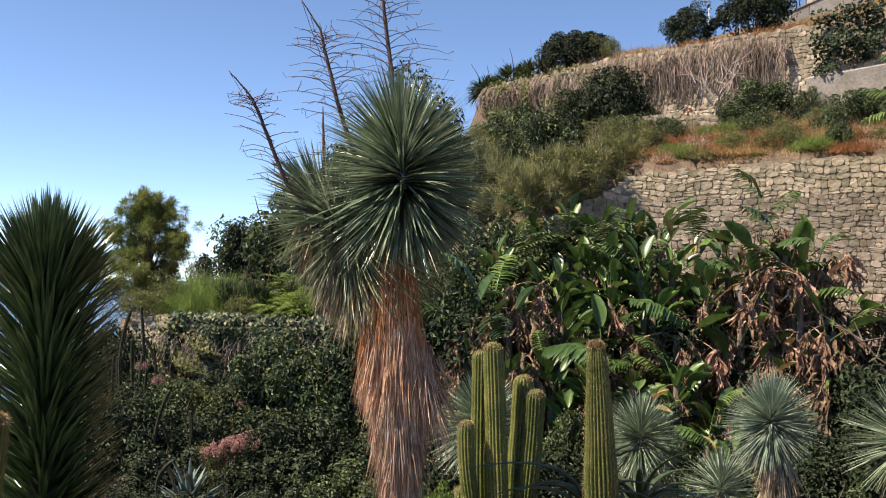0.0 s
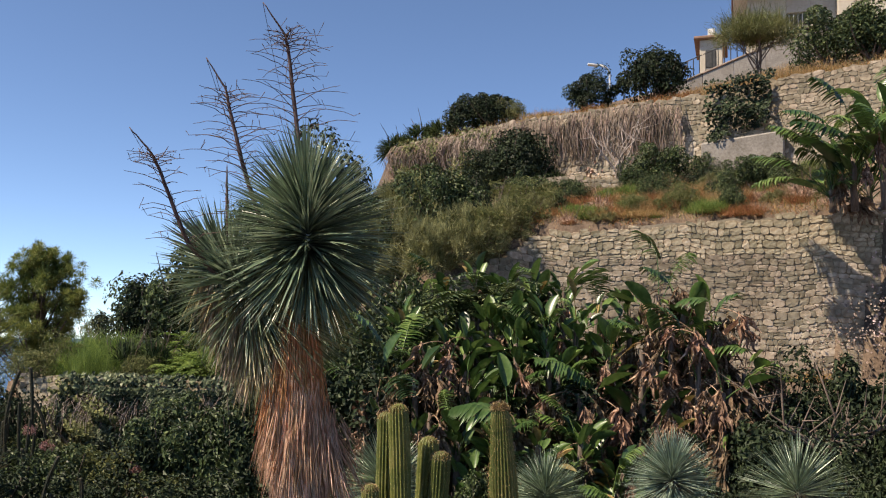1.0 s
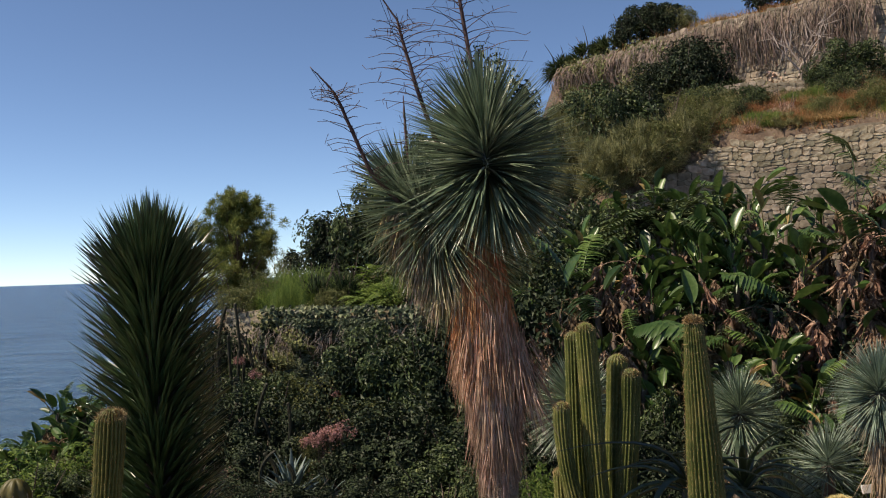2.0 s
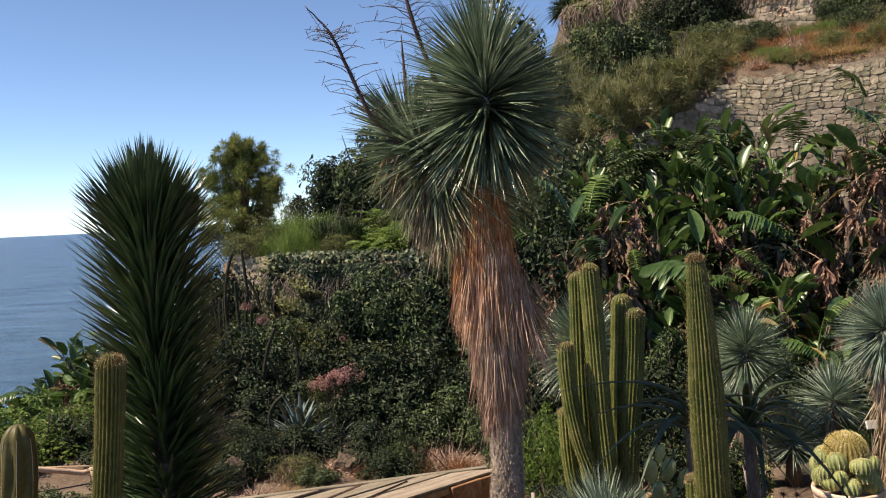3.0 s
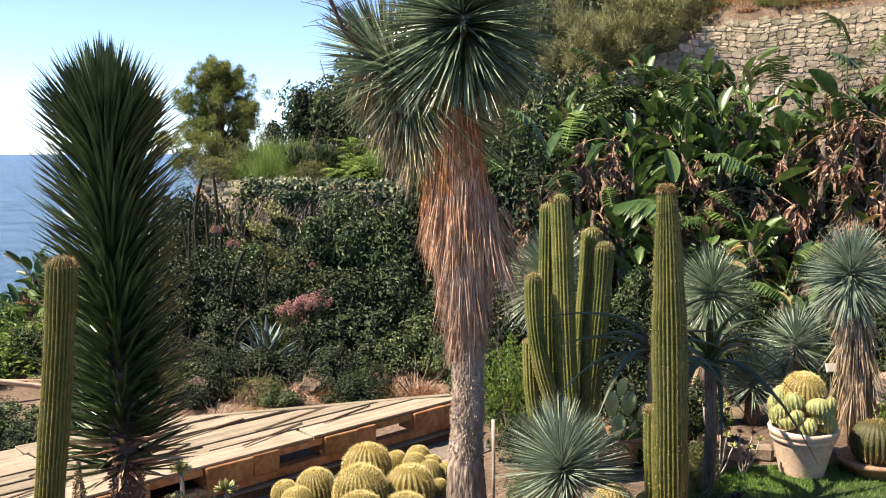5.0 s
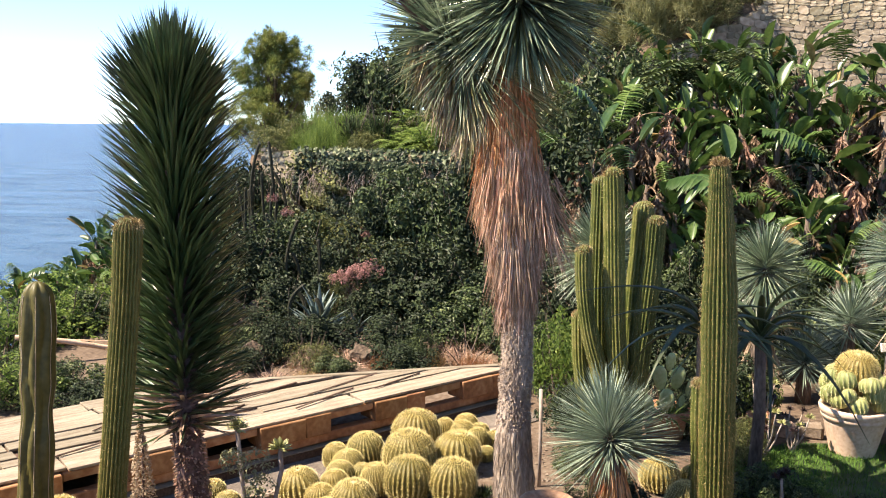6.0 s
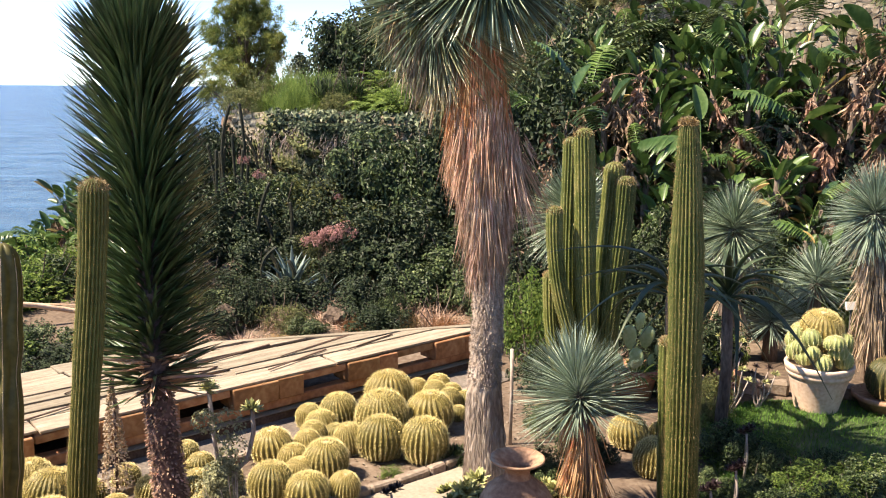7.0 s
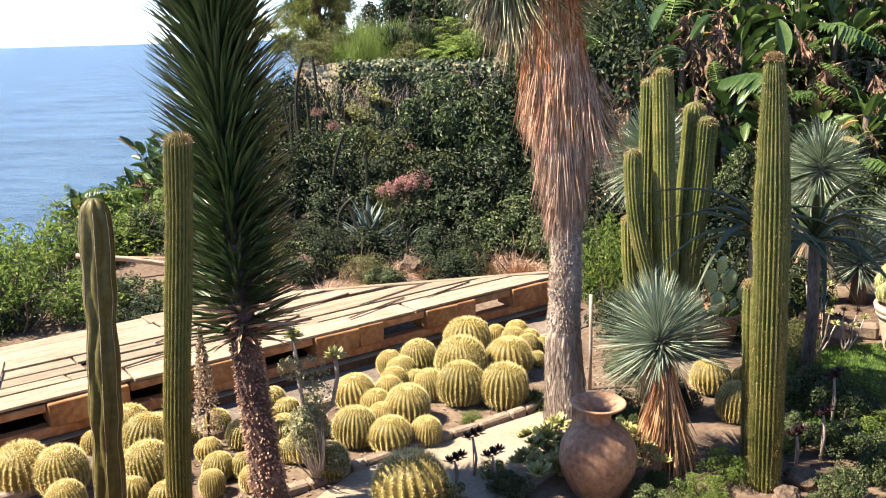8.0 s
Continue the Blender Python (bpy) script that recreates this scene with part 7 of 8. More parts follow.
ax_, ay_ = -3.32, 11.95
fleshy_rosette("agave", "large blue-grey agave rosette on the bank", (ax_, ay_, 0.06), 30, 0.66, 0.13, 0.04, 0.28, "agave", "agave", 201, tilt=(-5, 66))
fleshy_rosette("aloe", "tree aloe with long dark arching leaves", (1.18, 7.35, 0), 19, 0.86, 0.072, 0.022, 1.0, "aloe", "aloe", 202, stem=1.38, tilt=(-12, 50))
fleshy_rosette("aloe", "tree aloe with dark leaves curling down behind the cactus", (1.72, 7.75, 0), 20, 0.90, 0.072, 0.022, 1.0, "aloe", "aloe", 203, stem=1.26, tilt=(-12, 50))
fleshy_rosette("agave", "small grey agave beyond the bed", (-2.85, 12.2, float(height(-2.85, 12.2))), 18, 0.35, 0.07, 0.02, 0.3, "agave", "agave", 204)


def pad_mesh(seed):
    rng = seeded(seed)
    v, f = lathe([(0.002, 0.0), (0.035, 0.01), (0.07, 0.06), (0.09, 0.13), (0.085, 0.19), (0.05, 0.235), (0.002, 0.25)], 20)
    v = v * [1, 0.22, 1]
    v[:, 1] += 0.01 * np.sin(v[:, 2] * 14 + seed)
    return v, f


def prickly_pear():
    t = thing("prickly_pear", "pale green prickly pear growing in a terracotta pot", "cactus", (1.08, 8.76, 0.23))
    pads = [mesh("pad", pad_mesh(s), M["opuntia"]) for s in (1, 2)]
    for k, (x, z, lean, turn, s) in enumerate(((-0.14, 0.0, -16, 10, 1.0), (0.0, 0.02, 4, -20, 1.15), (0.14, 0.0, 15, 25, 1.0), (-0.19, 0.22, -22, 30, 0.95), (-0.05, 0.26, -6, 5, 1.1), (0.08, 0.27, 14, -15, 1.05), (0.20, 0.22, 24, 8, 0.9), (0.02, 0.46, 6, 20, 0.8))):
        part("pad", pads[k % 2], None, t, at=pose(x, 0.03 * (k % 3), z, 0, lean, turn) @ Matrix.Diagonal((0.72 * s, s, 0.95 * s, 1)))


prickly_pear()


def small_rosettes(name, label, spots, r, material, seed, category="succulent", n=26):
    """Low fleshy rosettes, each one its own thing."""
    rng = seeded(seed)
    way = cone_ways(n, rng, 8, 84)
    size = 0.55 + 0.45 * (1 - way[:, 2])
    v, f = blades(way * 0.0, way, size, 0.50 * size, -0.15, 4, -0.25, "leaf")
    v.reshape(n, 5, 3, 3)[:, 0] = 0
    bm = bmesh.new()
    bm.from_mesh(mesh("rosette", (v, f), M[material]))
    bmesh.ops.remove_doubles(bm, verts=bm.verts[:], dist=1e-5)
    me = bm_mesh("rosette", bm, M[material], True)
    for x, y, z, s in spots:
        ob = tagged(new(name, me), label, category, name + "s in the bed")
        ob.matrix_basis = pose(x, y, z, rng.normal(0, 14), rng.normal(0, 14), rng.uniform(0, 360)) @ Matrix.Scale(r * s, 4)


sp = seeded(210)
small_rosettes("succulent_rosette", "yellow-green succulent rosette at the foot of the jar", [(-0.34 + sp.normal(0, 0.10), 5.85 + sp.normal(0, 0.16), 0.06 + sp.uniform(0, 0.16), sp.uniform(0.7, 1.3)) for _ in range(26)], 0.10, "succulent", 211)
small_rosettes("succulent_rosette", "yellow-green succulent rosette behind the jar", [(0.30 + sp.normal(0, 0.07), 6.0 + sp.normal(0, 0.12), 0.06 + sp.uniform(0, 0.2), sp.uniform(0.7, 1.2)) for _ in range(10)], 0.09, "succulent", 212)
def welded(vf, n, segs, material):
    """Leaves drawn together at their common foot, as one rosette."""
    v, f = vf
    v.reshape(n, segs + 1, 3, 3)[:, 0] = 0
    bm = bmesh.new()
    bm.from_mesh(mesh("rosette", (v, f), material))
    bmesh.ops.remove_doubles(bm, verts=bm.verts[:], dist=1e-5)
    return bm_mesh("rosette", bm, material, True)


def scraggly_succulent(x, y, z, h, seed):
    """A bare forking succulent with a small rosette at each twig's end."""
    rng = seeded(seed)
    t = thing("potted_succulent", "leggy succulent with pale bare twigs in a terracotta pot", "succulent", (x, y, z), "potted succulents")
    for k in range(7):
        a, lean = k * 0.9 + rng.normal(0, 0.3), rng.uniform(0.15, 0.5)
        e = np.array([math.cos(a) * lean * h, math.sin(a) * lean * h, h * rng.uniform(0.55, 1.0)])
        w = np.linspace(0, 1, 5)
        p = np.outer(w, e) + np.c_[0.02 * np.sin(w * 5 + k), 0.02 * np.cos(w * 4 + k) - 0.02, 0 * w]
        twig = part("twig", tube(p, 0.010 - 0.004 * w, 6), M["grey_wood"], t)
        q = cone_ways(18, rng, 0, 80)
        part("rosette", welded(blades(q * 0.004, q, 0.05, 0.02, 0.1, 3, -0.2, "leaf"), 18, 3, M["aeonium" if k % 3 else "succulent"]), None, twig, at=pose(*p[-1]))


for k, (x_, y_, z_, h_) in enumerate(((2.02, 8.95, 0.19, 0.42), (1.62, 8.70, 0.15, 0.38), (1.95, 8.45, 0.0, 0.55), (2.25, 8.62, 0.0, 0.40))):
    scraggly_succulent(x_, y_, z_, h_, 340 + k)
t_ = thing("strap_leaf_plant", "tuft of green strap leaves round the prickly pear", "plant", (1.08, 8.72, 0.26))
q_ = seeded(346)
w_ = cone_ways(90, q_, 10, 75)
part("leaves", blades(w_ * [0.14, 0.14, 0.02], w_, 0.24 * q_.uniform(0.6, 1.1, 90), 0.022, 0.45, 4, 0.3, "sword", 0.2, q_), M["shrub_bright"], t_)


for x, y, h in ((-0.87, 5.72, 0.30), (-0.98, 5.60, 0.17), (-0.72, 5.62, 0.22), (1.55, 6.30, 0.35), (1.35, 6.15, 0.25), (1.75, 6.9, 0.40)):
    t = thing("aeonium", "dark purple aeonium on a thin bare stem", "succulent", (x, y, 0), "dark aeoniums")
    part("stem", tube([(0, 0, -0.02), (0.02, 0.01, h * 0.5), (0, 0, h)], [0.012, 0.010, 0.009], 7), M["grey_wood"], t)
    for k in range(3):
        w = cone_ways(22, seeded(220 + k), 0, 82)
        part("rosette", welded(blades(w * 0.004, w, 0.05, 0.02, 0, 3, -0.2, "leaf"), 22, 3, M["aeonium"]), None, t, at=pose(0.04 * (k - 1), 0.02 * k, h + 0.015 * k))


# dry bush with two stalked rosettes, and the dry spike
def dry_bush():
    t = thing("dry_bush", "grey-green dry bush with two stalked leaf rosettes", "shrub", (-1.98, 5.50, 0))
    part("twig_work", branching(231, (0.16, 0.16, 0.42), 16, 0.010), M["grey_wood"], t)
    part("foliage", foliage(4200, 232, (0.21, 0.18, 0.62), 0.026, 40, 0.2, 0.5), M["dry_foliage"], t, smooth=False)
    for pts in ([(0, 0, 0.3), (-0.06, 0.03, 0.7), (-0.09, 0.04, 1.06)], [(0.02, 0.02, 0.45), (0.14, 0.10, 0.55), (0.18, 0.13, 0.75), (0.17, 0.14, 0.90)]):
        stalk = part("stalk", tube(pts, 0.016, 8), M["grey_wood"], t, "bare pale stalk")
        w = cone_ways(34, seeded(len(pts)), 0, 85)
        part("rosette", blades(w * 0.005 + pts[-1], w, 0.085, 0.03, 0.1, 3, -0.2, "leaf"), M["succulent"], stalk)


dry_bush()
t_ = thing("dry_flower_spike", "grey-pink dry flower spike among the barrel cacti", "plant", (-2.95, 5.92, 0))
part("stem", tube([(0, 0, -0.02), (0.01, 0, 0.5), (0.02, 0, 0.98)], [0.014, 0.011, 0.005], 7), M["stalk"], t_)
q_ = seeded(235)
u_ = q_.uniform(0, 1, 1500)
a_s = q_.uniform(0, 6.28, 1500)
rad_ = 0.13 * (1 - u_) ** 0.8 * q_.uniform(0.5, 1, 1500)
part("dry_bloom", leaflets(np.stack([rad_ * np.cos(a_s), rad_ * np.sin(a_s), 0.12 + 0.86 * u_], 1), unit(q_.normal(size=(1500, 3))), 0.026, q_, 0.5), M["dead_pale"], t_, smooth=False)


# ---------------- lawn, low planting and rocks ----------------
def lawn(name, outline, n, seed, h=0.05, label="short bright green lawn"):
    """Grass over a convex outline, as one mass."""
    rng = seeded(seed)
    o = np.array(outline, float)
    tri = rng.integers(1, len(o) - 1, n)
    a, b = rng.uniform(size=n), rng.uniform(size=n)
    flip = a + b > 1
    a[flip], b[flip] = 1 - a[flip], 1 - b[flip]
    p = o[0] + (o[tri] - o[0]) * a[:, None] + (o[tri + 1] - o[0]) * b[:, None]
    base = np.c_[p, np.full(n, 0.0)]
    way = cone_ways(n, rng, 45, 88)
    way = way[rng.permutation(n)]
    ob = part(name, blades(base, way, h * rng.uniform(0.5, 1.4, n), 0.006, 0.1, 2, 0.1, "needle"), M["grass"], smooth=False)
    return tagged(ob, label, "grass", kind="stuff")


strip("lawn_soil", [(1.5, 6.6), (3.0, 6.2), (5.2, 7.4), (5.0, 8.9), (3.2, 8.95), (2.3, 8.85), (1.6, 8.5)], 0.008, M["shrub"], "dark ground under the lawn", "lawn")
lawn("lawn", [(1.55, 6.6), (3.0, 6.2), (5.2, 7.4), (5.0, 8.85), (3.2, 8.9), (2.3, 8.8), (1.65, 8.4)], 26000, 241)

LOW = [
    ("green_shrub", 2.2, 6.2, 0.24, 0.36), ("green_shrub", 1.85, 6.05, 0.2, 0.34), ("bright_shrub", 2.6, 6.75, 0.27, 0.38), ("bright_shrub", 3.4, 7.0, 0.36, 0.42),
    ("green_shrub", 1.6, 5.75, 0.2, 0.3), ("green_shrub", 2.05, 5.75, 0.21, 0.31), ("bright_shrub", 2.9, 6.3, 0.27, 0.41), ("green_shrub", 2.5, 5.9, 0.3, 0.4),
    ("green_shrub", 1.75, 6.45, 0.26, 0.31), ("bright_shrub", 2.15, 6.75, 0.27, 0.32), ("green_shrub", 2.45, 7, 0.26, 0.32), ("bright_shrub", 2.05, 7.3, 0.26, 0.31),
    ("green_shrub", 1.70, 7.2, 0.30, 0.42), ("green_shrub", 1.95, 6.95, 0.26, 0.36), ("bright_shrub", 2.35, 6.5, 0.24, 0.32), ("green_shrub", 2.7, 6.5, 0.34, 0.45),
    ("bright_shrub", 3.1, 6.9, 0.34, 0.41), ("green_shrub", 1.45, 6.6, 0.19, 0.25), ("bright_shrub", 0.88, 5.95, 0.22, 0.26), ("bright_shrub", 0.70, 5.65, 0.20, 0.22),
    ("green_shrub", 0.35, 5.45, 0.22, 0.2), ("green_shrub", 0.20, 6.25, 0.16, 0.34),
]
LOW += [
    ("bright_shrub", 0.02, 9.7, 0.50, 1.15), ("green_shrub", -0.25, 10.4, 0.5, 1.0), ("green_shrub", -0.60, 5.55, 0.16, 0.18), ("bright_shrub", -0.72, 5.75, 0.12, 0.18),
    ("bright_shrub", -1.02, 6.62, 0.12, 0.14), ("green_shrub", 1.30, 8.9, 0.25, 0.55), ("olive_shrub", 1.75, 8.3, 0.24, 0.5), ("olive_shrub", 1.45, 7.9, 0.22, 0.4),
    ("bright_shrub", 1.25, 6.45, 0.20, 0.22), ("bright_shrub", 3.95, 9.0, 0.42, 0.95), ("bright_shrub", 4.35, 8.6, 0.45, 0.95), ("green_shrub", 4.9, 8.2, 0.5, 1.0),
    ("green_shrub", 3.0, 11.4, 0.7, 1.0), ("bright_shrub", 3.9, 10.9, 0.5, 0.9), ("dark_shrub", 1.4, 11.2, 0.8, 1.2), ("dark_shrub", 2.4, 11.8, 0.9, 1.3),
    ("green_shrub", 4.8, 10.6, 0.7, 0.9), ("dark_shrub", 1.9, 9.5, 0.5, 0.7), ("dark_shrub", 1.2, 10.0, 0.6, 0.9), ("dark_shrub", 0.2, 8.9, 0.4, 0.5), ("green_shrub", 0.3, 7.8, 0.3, 0.3),
    ("dark_shrub", 0.55, 7.1, 0.3, 0.3),
]
LOW += [
    ("green_shrub", 0.15, 6.9, 0.22, 0.25), ("bright_shrub", 1.45, 7.4, 0.3, 0.36), ("olive_shrub", 1.65, 8.1, 0.22, 0.3),
    ("dead_shrub", 0.95, 9.6, 0.4, 0.8), ("olive_shrub", 1.65, 9.7, 0.4, 0.8), ("bright_shrub", 2.1, 9.5, 0.35, 0.6), ("green_shrub", 5.4, 9.5, 0.7, 1.2), ("dark_shrub", 6.2, 9.2, 0.8, 1.3),
]
for k, (nm, x, y, r, h) in enumerate(LOW):
    plant(nm, x, y, r, h, k, sink=0.03)
# planting just behind the slatted roof
for k, (nm, x, y, r, h) in enumerate((("dead_shrub", -1.2, 11.2, 0.6, 0.55), ("green_shrub", -0.6, 11.6, 0.6, 0.8), ("dark_shrub", -1.9, 10.9, 0.5, 0.4), ("dark_shrub", -2.2, 11.5, 0.6, 0.6), ("dead_shrub", -2.7, 11.0, 0.55, 0.4),
                                      ("dark_shrub", -3.2, 11.6, 0.6, 0.55), ("dead_shrub", -3.7, 11.0, 0.5, 0.45), ("dark_shrub", -4.0, 11.7, 0.5, 0.5), ("green_shrub", -1.4, 12.0, 0.7, 0.8), ("dark_shrub", 0.2, 11.8, 0.7, 1.2),
                                      ("dead_shrub", -4.5, 11.2, 0.5, 0.6), ("dark_shrub", -4.9, 11.8, 0.6, 0.7), ("rusty_tuft", -4.1, 10.6, 0.4, 0.35), ("dry_tuft", -3.0, 10.3, 0.4, 0.25), ("dry_tuft", -1.0, 10.5, 0.4, 0.25),
                                      ("green_shrub", -5.0, 9.6, 0.4, 0.3), ("dark_shrub", -5.7, 8.9, 0.4, 0.35), ("green_shrub", -6.6, 8.4, 0.5, 0.5), ("dark_shrub", -5.2, 10.6, 0.5, 0.45), ("dead_shrub", -0.3, 10.9, 0.4, 0.5), ("dark_shrub", -5.2, 11.3, 0.5, 0.5), ("green_shrub", -4.6, 10.8, 0.4, 0.35), ("dark_shrub", -7.4, 11.6, 0.6, 0.7),
                                      ("green_shrub", -7.9, 10.8, 0.6, 0.8), ("green_shrub", -6.9, 12.2, 0.6, 0.7), ("dark_shrub", -5.9, 11.7, 0.45, 0.4), ("dark_shrub", -4.3, 9.8, 0.35, 0.28),
                                      ("green_shrub", -5.5, 9.0, 0.5, 0.5), ("dark_shrub", -4.9, 8.7, 0.45, 0.4), ("green_shrub", -6.0, 9.3, 0.5, 0.6), ("bright_shrub", -5.1, 9.4, 0.35, 0.35), ("dead_shrub", -4.4, 10.3, 0.4, 0.5), ("dark_shrub", -3.9, 10.5, 0.4, 0.4), ("dead_shrub", -3.4, 10.2, 0.35, 0.3))):
    plant(nm, x, y, r, h, k + 3)
near = seeded(295)
for k in range(34):
    x, y = near.uniform(-1.5, 2.4), near.uniform(5.05, 6.0)
    if math.hypot(x + 0.01, y - 5.75) > 0.36 and math.hypot(x - 1.10, y - 5.86) > 0.2 and not (-1.6 < x < -0.25 and 5.3 < y):
        r_ = near.uniform(0.07, 0.17)
        plant(("green_shrub", "bright_shrub", "olive_shrub", "dead_shrub", "dark_shrub", "bright_shrub")[k % 6], x, y, r_, r_ * near.uniform(1.0, 1.9), k, sink=0.02)
bank = seeded(290)
for k in range(34):
    b, d = 5.0 + 17.5 * ((k * 0.618) % 1), 10.9 + 2.4 * bank.uniform()
    x, y = polar(b, d)
    nm = ("dead_shrub", "olive_shrub", "green_shrub", "dry_tuft", "dead_shrub", "dark_shrub", "rusty_tuft")[k % 7]
    plant(nm, x, y, bank.uniform(0.22, 0.5), bank.uniform(0.25, 0.6), k)
plant("palm_shrub", -0.56, 7.02, 0.26, 0.34, 1, label="small dark strap-leaved palm by the yucca trunk")


def rock(x, y, z, s, seed, material="rock", label="rough brown rock on the bank"):
    bm = bmesh.new()
    bmesh.ops.create_icosphere(bm, subdivisions=3, radius=1.0)
    off = Vector((seed * 3.1, seed * 1.7, 0))
    for q in bm.verts:
        n = noise.noise(q.co * 1.3 + off) * 0.40 + noise.noise(q.co * 3.1 + off) * 0.22
        q.co = Vector((q.co.x * s[0], q.co.y * s[1], q.co.z * s[2])) * (1 + n)
    ob = tagged(new("rock", bm_mesh("rock", bm, M[material], False)), label, "rock", "rocks on the bank")
    ob.matrix_basis = pose(x, y, z, 0, 0, seed * 40)


for k, (x, y, s) in enumerate(((-4.1, 11.6, 0.24), (-4.6, 11.8, 0.42), (-5.1, 11.3, 0.36), (-3.6, 11.9, 0.28), (-4.9, 12.4, 0.5), (-5.7, 12.2, 0.4), (-4.3, 12.6, 0.4), (-3.1, 10.9, 0.22), (-2.5, 11.2, 0.26), (-3.9, 10.7, 0.3), (-4.5, 10.4, 0.25), (-1.7, 11.4, 0.24))):
    rock(x, y, float(height(x, y)) + s * 0.15, (s, s * 0.8, s * 0.75), 3 + k)
rock(-3.62, 5.02, 0.03, (0.13, 0.09, 0.10), 21, "pale_rock", "pale broken stone at the bed's edge")
for k, (x, y, s) in enumerate(((1.36, 5.92, 0.13), (1.55, 5.85, 0.11), (1.22, 5.70, 0.10), (2.3, 6.2, 0.10), (-0.25, 5.35, 0.10), (-0.9, 5.3, 0.08))):
    rock(x, y, 0.02, (s, s * 0.8, s * 0.7), 31 + k, "rock", "brown edging stone among the plants")
for k, (x, y) in enumerate(((2.25, 9.08), (2.52, 9.06), (3.18, 9.02), (3.9, 8.75), (1.9, 9.15), (1.35, 9.1))):
    ob = tagged(new("edging_stone", bm_mesh("edging_stone", block(0.26, 0.14, 0.16, 0.03, seeded(250 + k), 0.012), M["kerb"])), "rough stone edging the lawn", "stone", "lawn edging stones")
    ob.matrix_basis = pose(x, y, -0.01, 0, 0, k * 7 - 12)
gr = seeded(260)
n_ = 2600
uu, ww = gr.uniform(-2.5, 5.5, n_), -gr.uniform(0.70, 2.0, n_)
pp = np.array([tuple(on_roof(a, b, 0.008)) for a, b in zip(uu, ww)])
pebble_v, pebble_f = leaflets(pp, unit(gr.normal(0, 0.25, (n_, 3)) + [0, 0, 1]), gr.uniform(0.012, 0.04, n_), gr, 0.8)
tagged(part("gravel", (pebble_v, pebble_f), M["kerb"], smooth=False), "loose gravel scattered over the cactus bed", "gravel", kind="stuff")


# ---------------- thin things: stake, sign, hose, rail, candle cactus ----------------
t_ = tagged(part("garden_stake", tube([(0, 0, -0.05), (0.004, 0, 0.42), (0, 0, 0.86)], 0.016, 10), M["grey_wood"]), "straight grey wooden stake beside the yucca trunk", "stake")
t_.matrix_basis = pose(-0.11, 7.42, 0)
t_ = thing("plant_label", "small white plant label on a thin stake", "sign", (3.46, 9.85, 0))
part("stake", tube([(0, 0, -0.02), (0, 0, 0.4), (0, 0, 0.74)], 0.008, 6), M["iron"], t_)
part("plate", bm_mesh("plate", block(0.13, 0.02, 0.09, 0.004), M["white"]), None, t_, at=pose(0, -0.02, 0.72, -20, 0, 20))
k_ = np.linspace(0, 2 * np.pi * 6, 140)
coil = tube(np.stack([(0.26 + 0.03 * np.sin(k_ * 0.31)) * np.cos(k_), (0.20 + 0.02 * np.cos(k_ * 0.23)) * np.sin(k_), 0.03 + 0.022 * k_ / 6.283 + 0.012 * np.sin(k_ * 1.7)], 1), 0.014, 7)
t_ = tagged(part("garden_hose", coil, M["hose"]), "coiled yellow garden hose lying on rough stone", "hose")
t_.matrix_basis = pose(4.52, 10.27, 0.60) @ Matrix.Scale(0.8, 4)
rock(4.33, 10.3, 0.25, (0.55, 0.4, 0.36), 55, "kerb", "rough stone under the coiled hose")


def rail():
    t = thing("pole_rail", "low rail of pale peeled poles beside the dirt path", "rail", (-6.3, 10.5, 0.0))
    part("pole", tube([(-0.5, -0.25, 0.36), (0.05, 0.0, 0.27), (0.45, 0.26, 0.14), (0.75, 0.42, 0.20), (1.4, 0.7, 0.12)], 0.035, 9), M["rail_wood"], t)
    for x, y, h in ((0.55, 0.3, 0.2), (-0.4, -0.2, 0.40), (1.3, 0.65, 0.16)):
        part("post", tube([(x, y, -0.4), (x + 0.01, y, 0), (x, y, h)], 0.035, 8), M["rail_wood"], t)


rail()


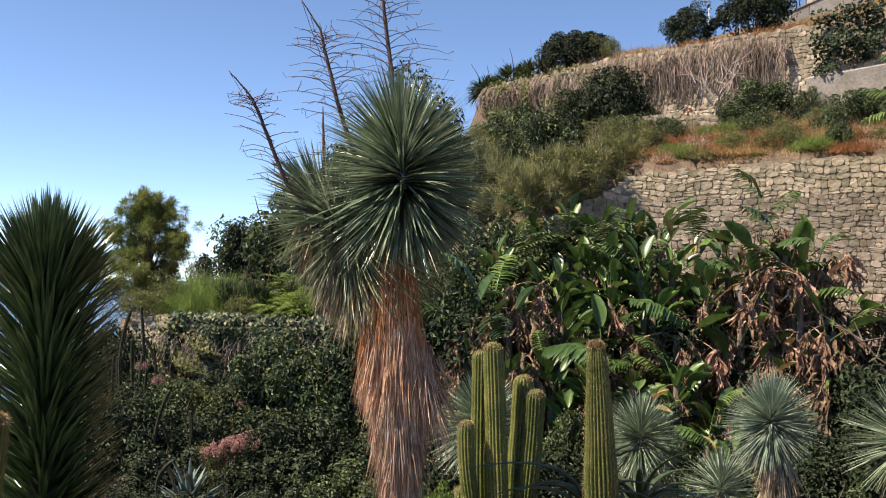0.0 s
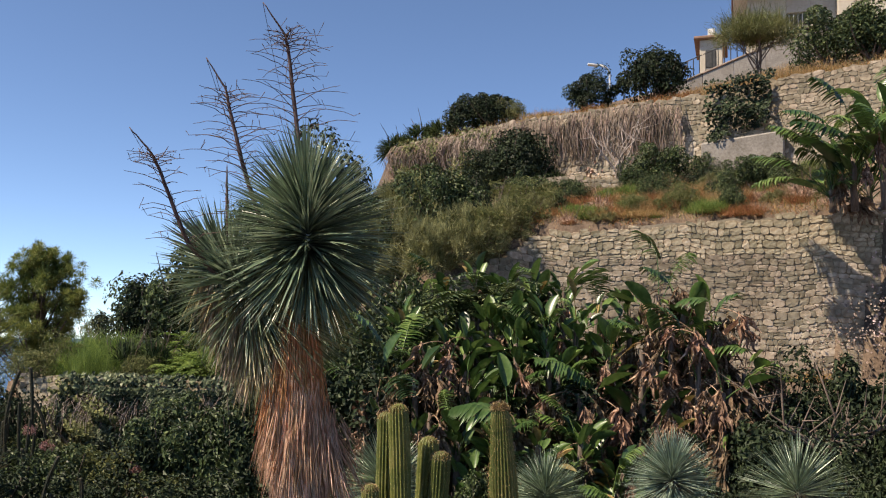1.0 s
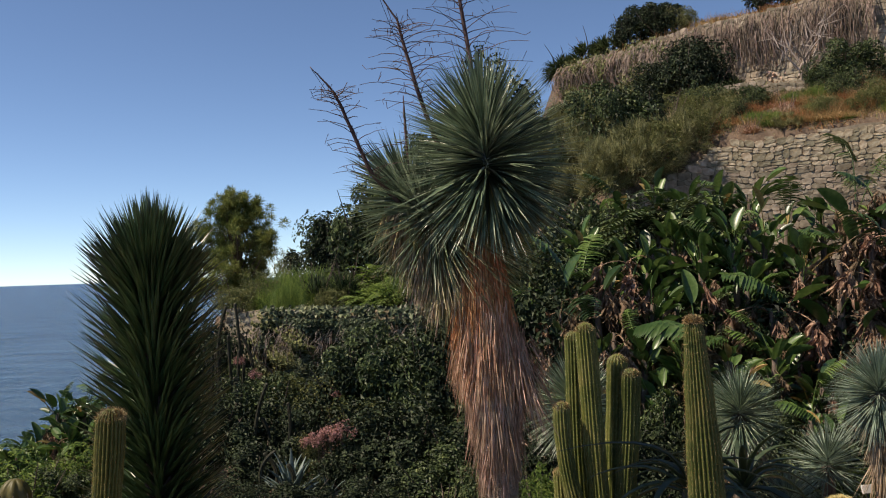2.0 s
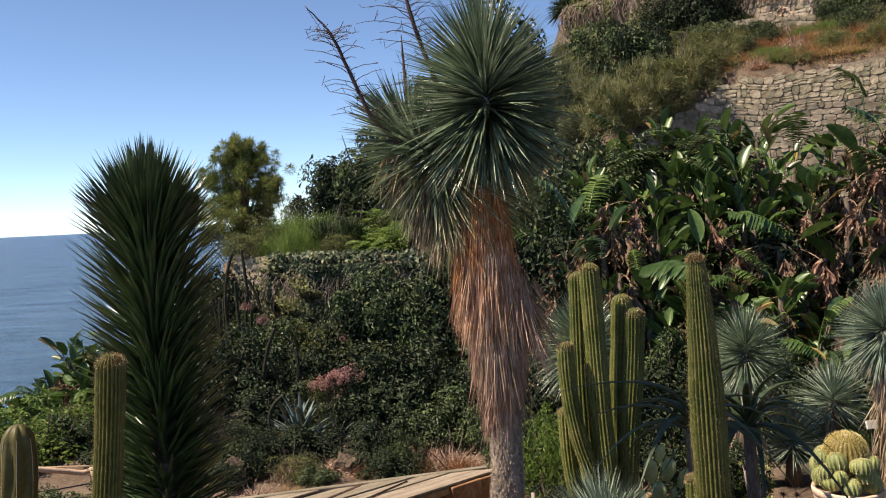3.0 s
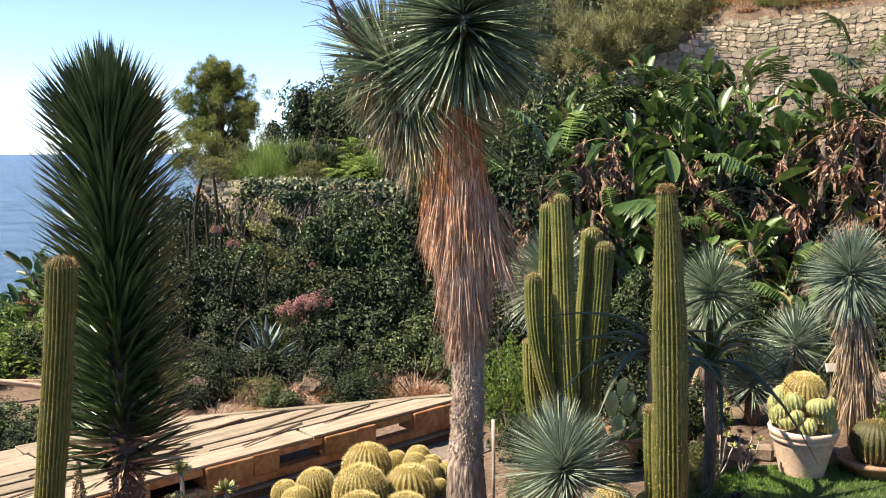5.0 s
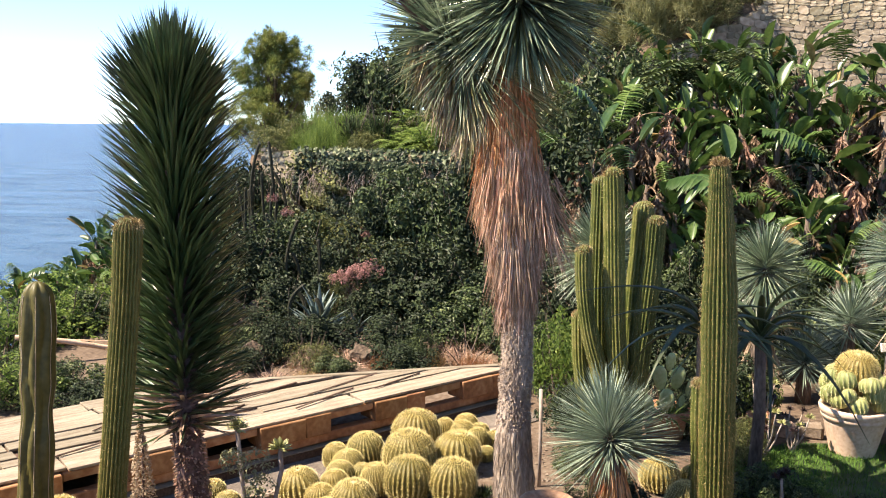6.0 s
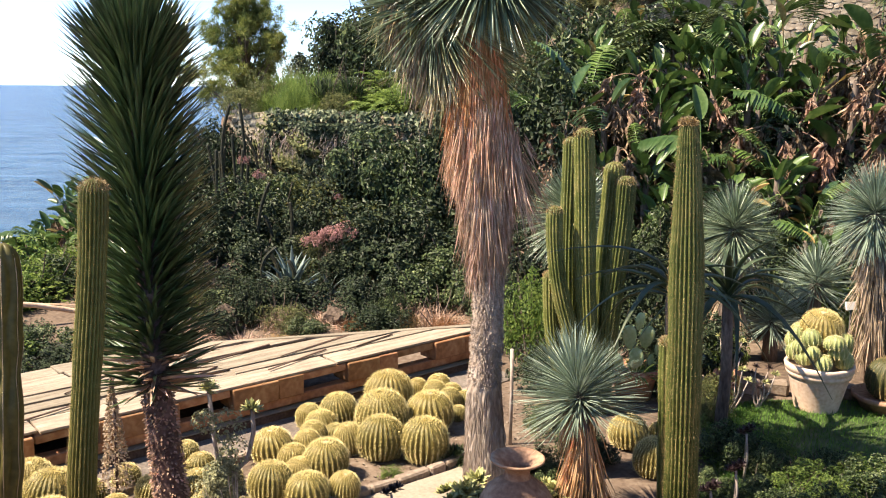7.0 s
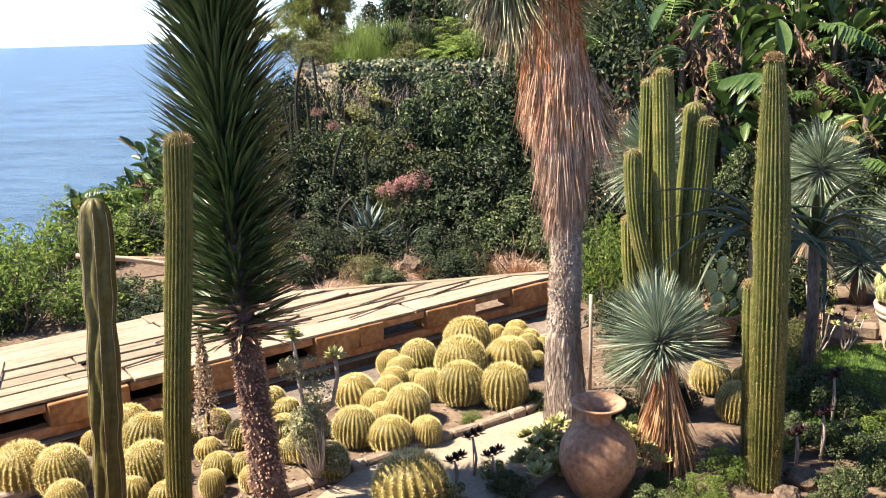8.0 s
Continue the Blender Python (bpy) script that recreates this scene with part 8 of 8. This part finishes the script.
def candle_cactus(x, y, z, n, seed, h, label):
    rng = seeded(seed)
    t = thing("candle_cactus", label, "cactus", (x, y, z))
    for k in range(n):
        a = rng.uniform(0, 6.28)
        r = rng.uniform(0.1, 0.35)
        hh = h * rng.uniform(0.5, 1.0)
        j = rng.normal(0, 0.07, 4)
        p = [(0.5 * r * math.cos(a) + j[0], 0.5 * r * math.sin(a), 0), (r * 1.2 * math.cos(a) + j[1], r * 1.1 * math.sin(a), hh * 0.65), (r * 1.15 * math.cos(a) + j[2], r * 1.1 * math.sin(a), hh)]
        body, sp, _ = column(p, 0.029, 6, seed + k, deep=0.35, spine=0.015, per=0.08)
        part("stem", body, M["candle"], t)


for k, (x, y, h) in enumerate(((-5.05, 15.3, 2.3), (-5.45, 15.1, 2.1), (-4.6, 14.2, 1.7), (-3.95, 12.9, 1.4), (-5.9, 14.6, 1.7), (-3.55, 11.9, 1.0), (-5.6, 16.6, 2.2))):
    candle_cactus(x, y, float(height(x, y)) + 0.1, 4 if k < 2 else 3, 270 + 13 * k, h, "thicket of thin dark candle cactus stems on the bank")
for k, (x, y, z) in enumerate(((-5.0, 15.0, 1.75), (-4.75, 15.0, 1.5), (-3.2, 14.3, 1.25), (-2.95, 12.62, 0.86), (-2.72, 12.60, 0.92), (-3.16, 12.64, 0.78))):
    plant("pink_shrub", x, y, 0.13 if k < 3 else 0.21, 0.18 if k < 3 else 0.26, k, z, "small spray of magenta pink blossom" if k < 3 else "loose spray of coral pink blossom on the bank")
candle_cactus(5.55, 8.75, 0, 3, 330, 2.9, "tall ribbed cactus stems by the retaining wall")
t_ = tagged(new("rock_pillar", None), "weathered ochre rock face at the garden's edge", "rock")
t_.matrix_basis = pose(6.6, 9.9, 0)
rk = bmesh.new()
bmesh.ops.create_icosphere(rk, subdivisions=4, radius=1.0)
for q in rk.verts:
    n = noise.noise(q.co * 1.4) * 0.3 + noise.noise(q.co * 4.0) * 0.12
    q.co = Vector((q.co.x * 0.7, q.co.y * 0.8, q.co.z * 2.6)) * (1 + n)
part("rock_face", bm_mesh("rock_face", rk, M["rock"]), None, t_, at=pose(0.2, 0, 0.0))
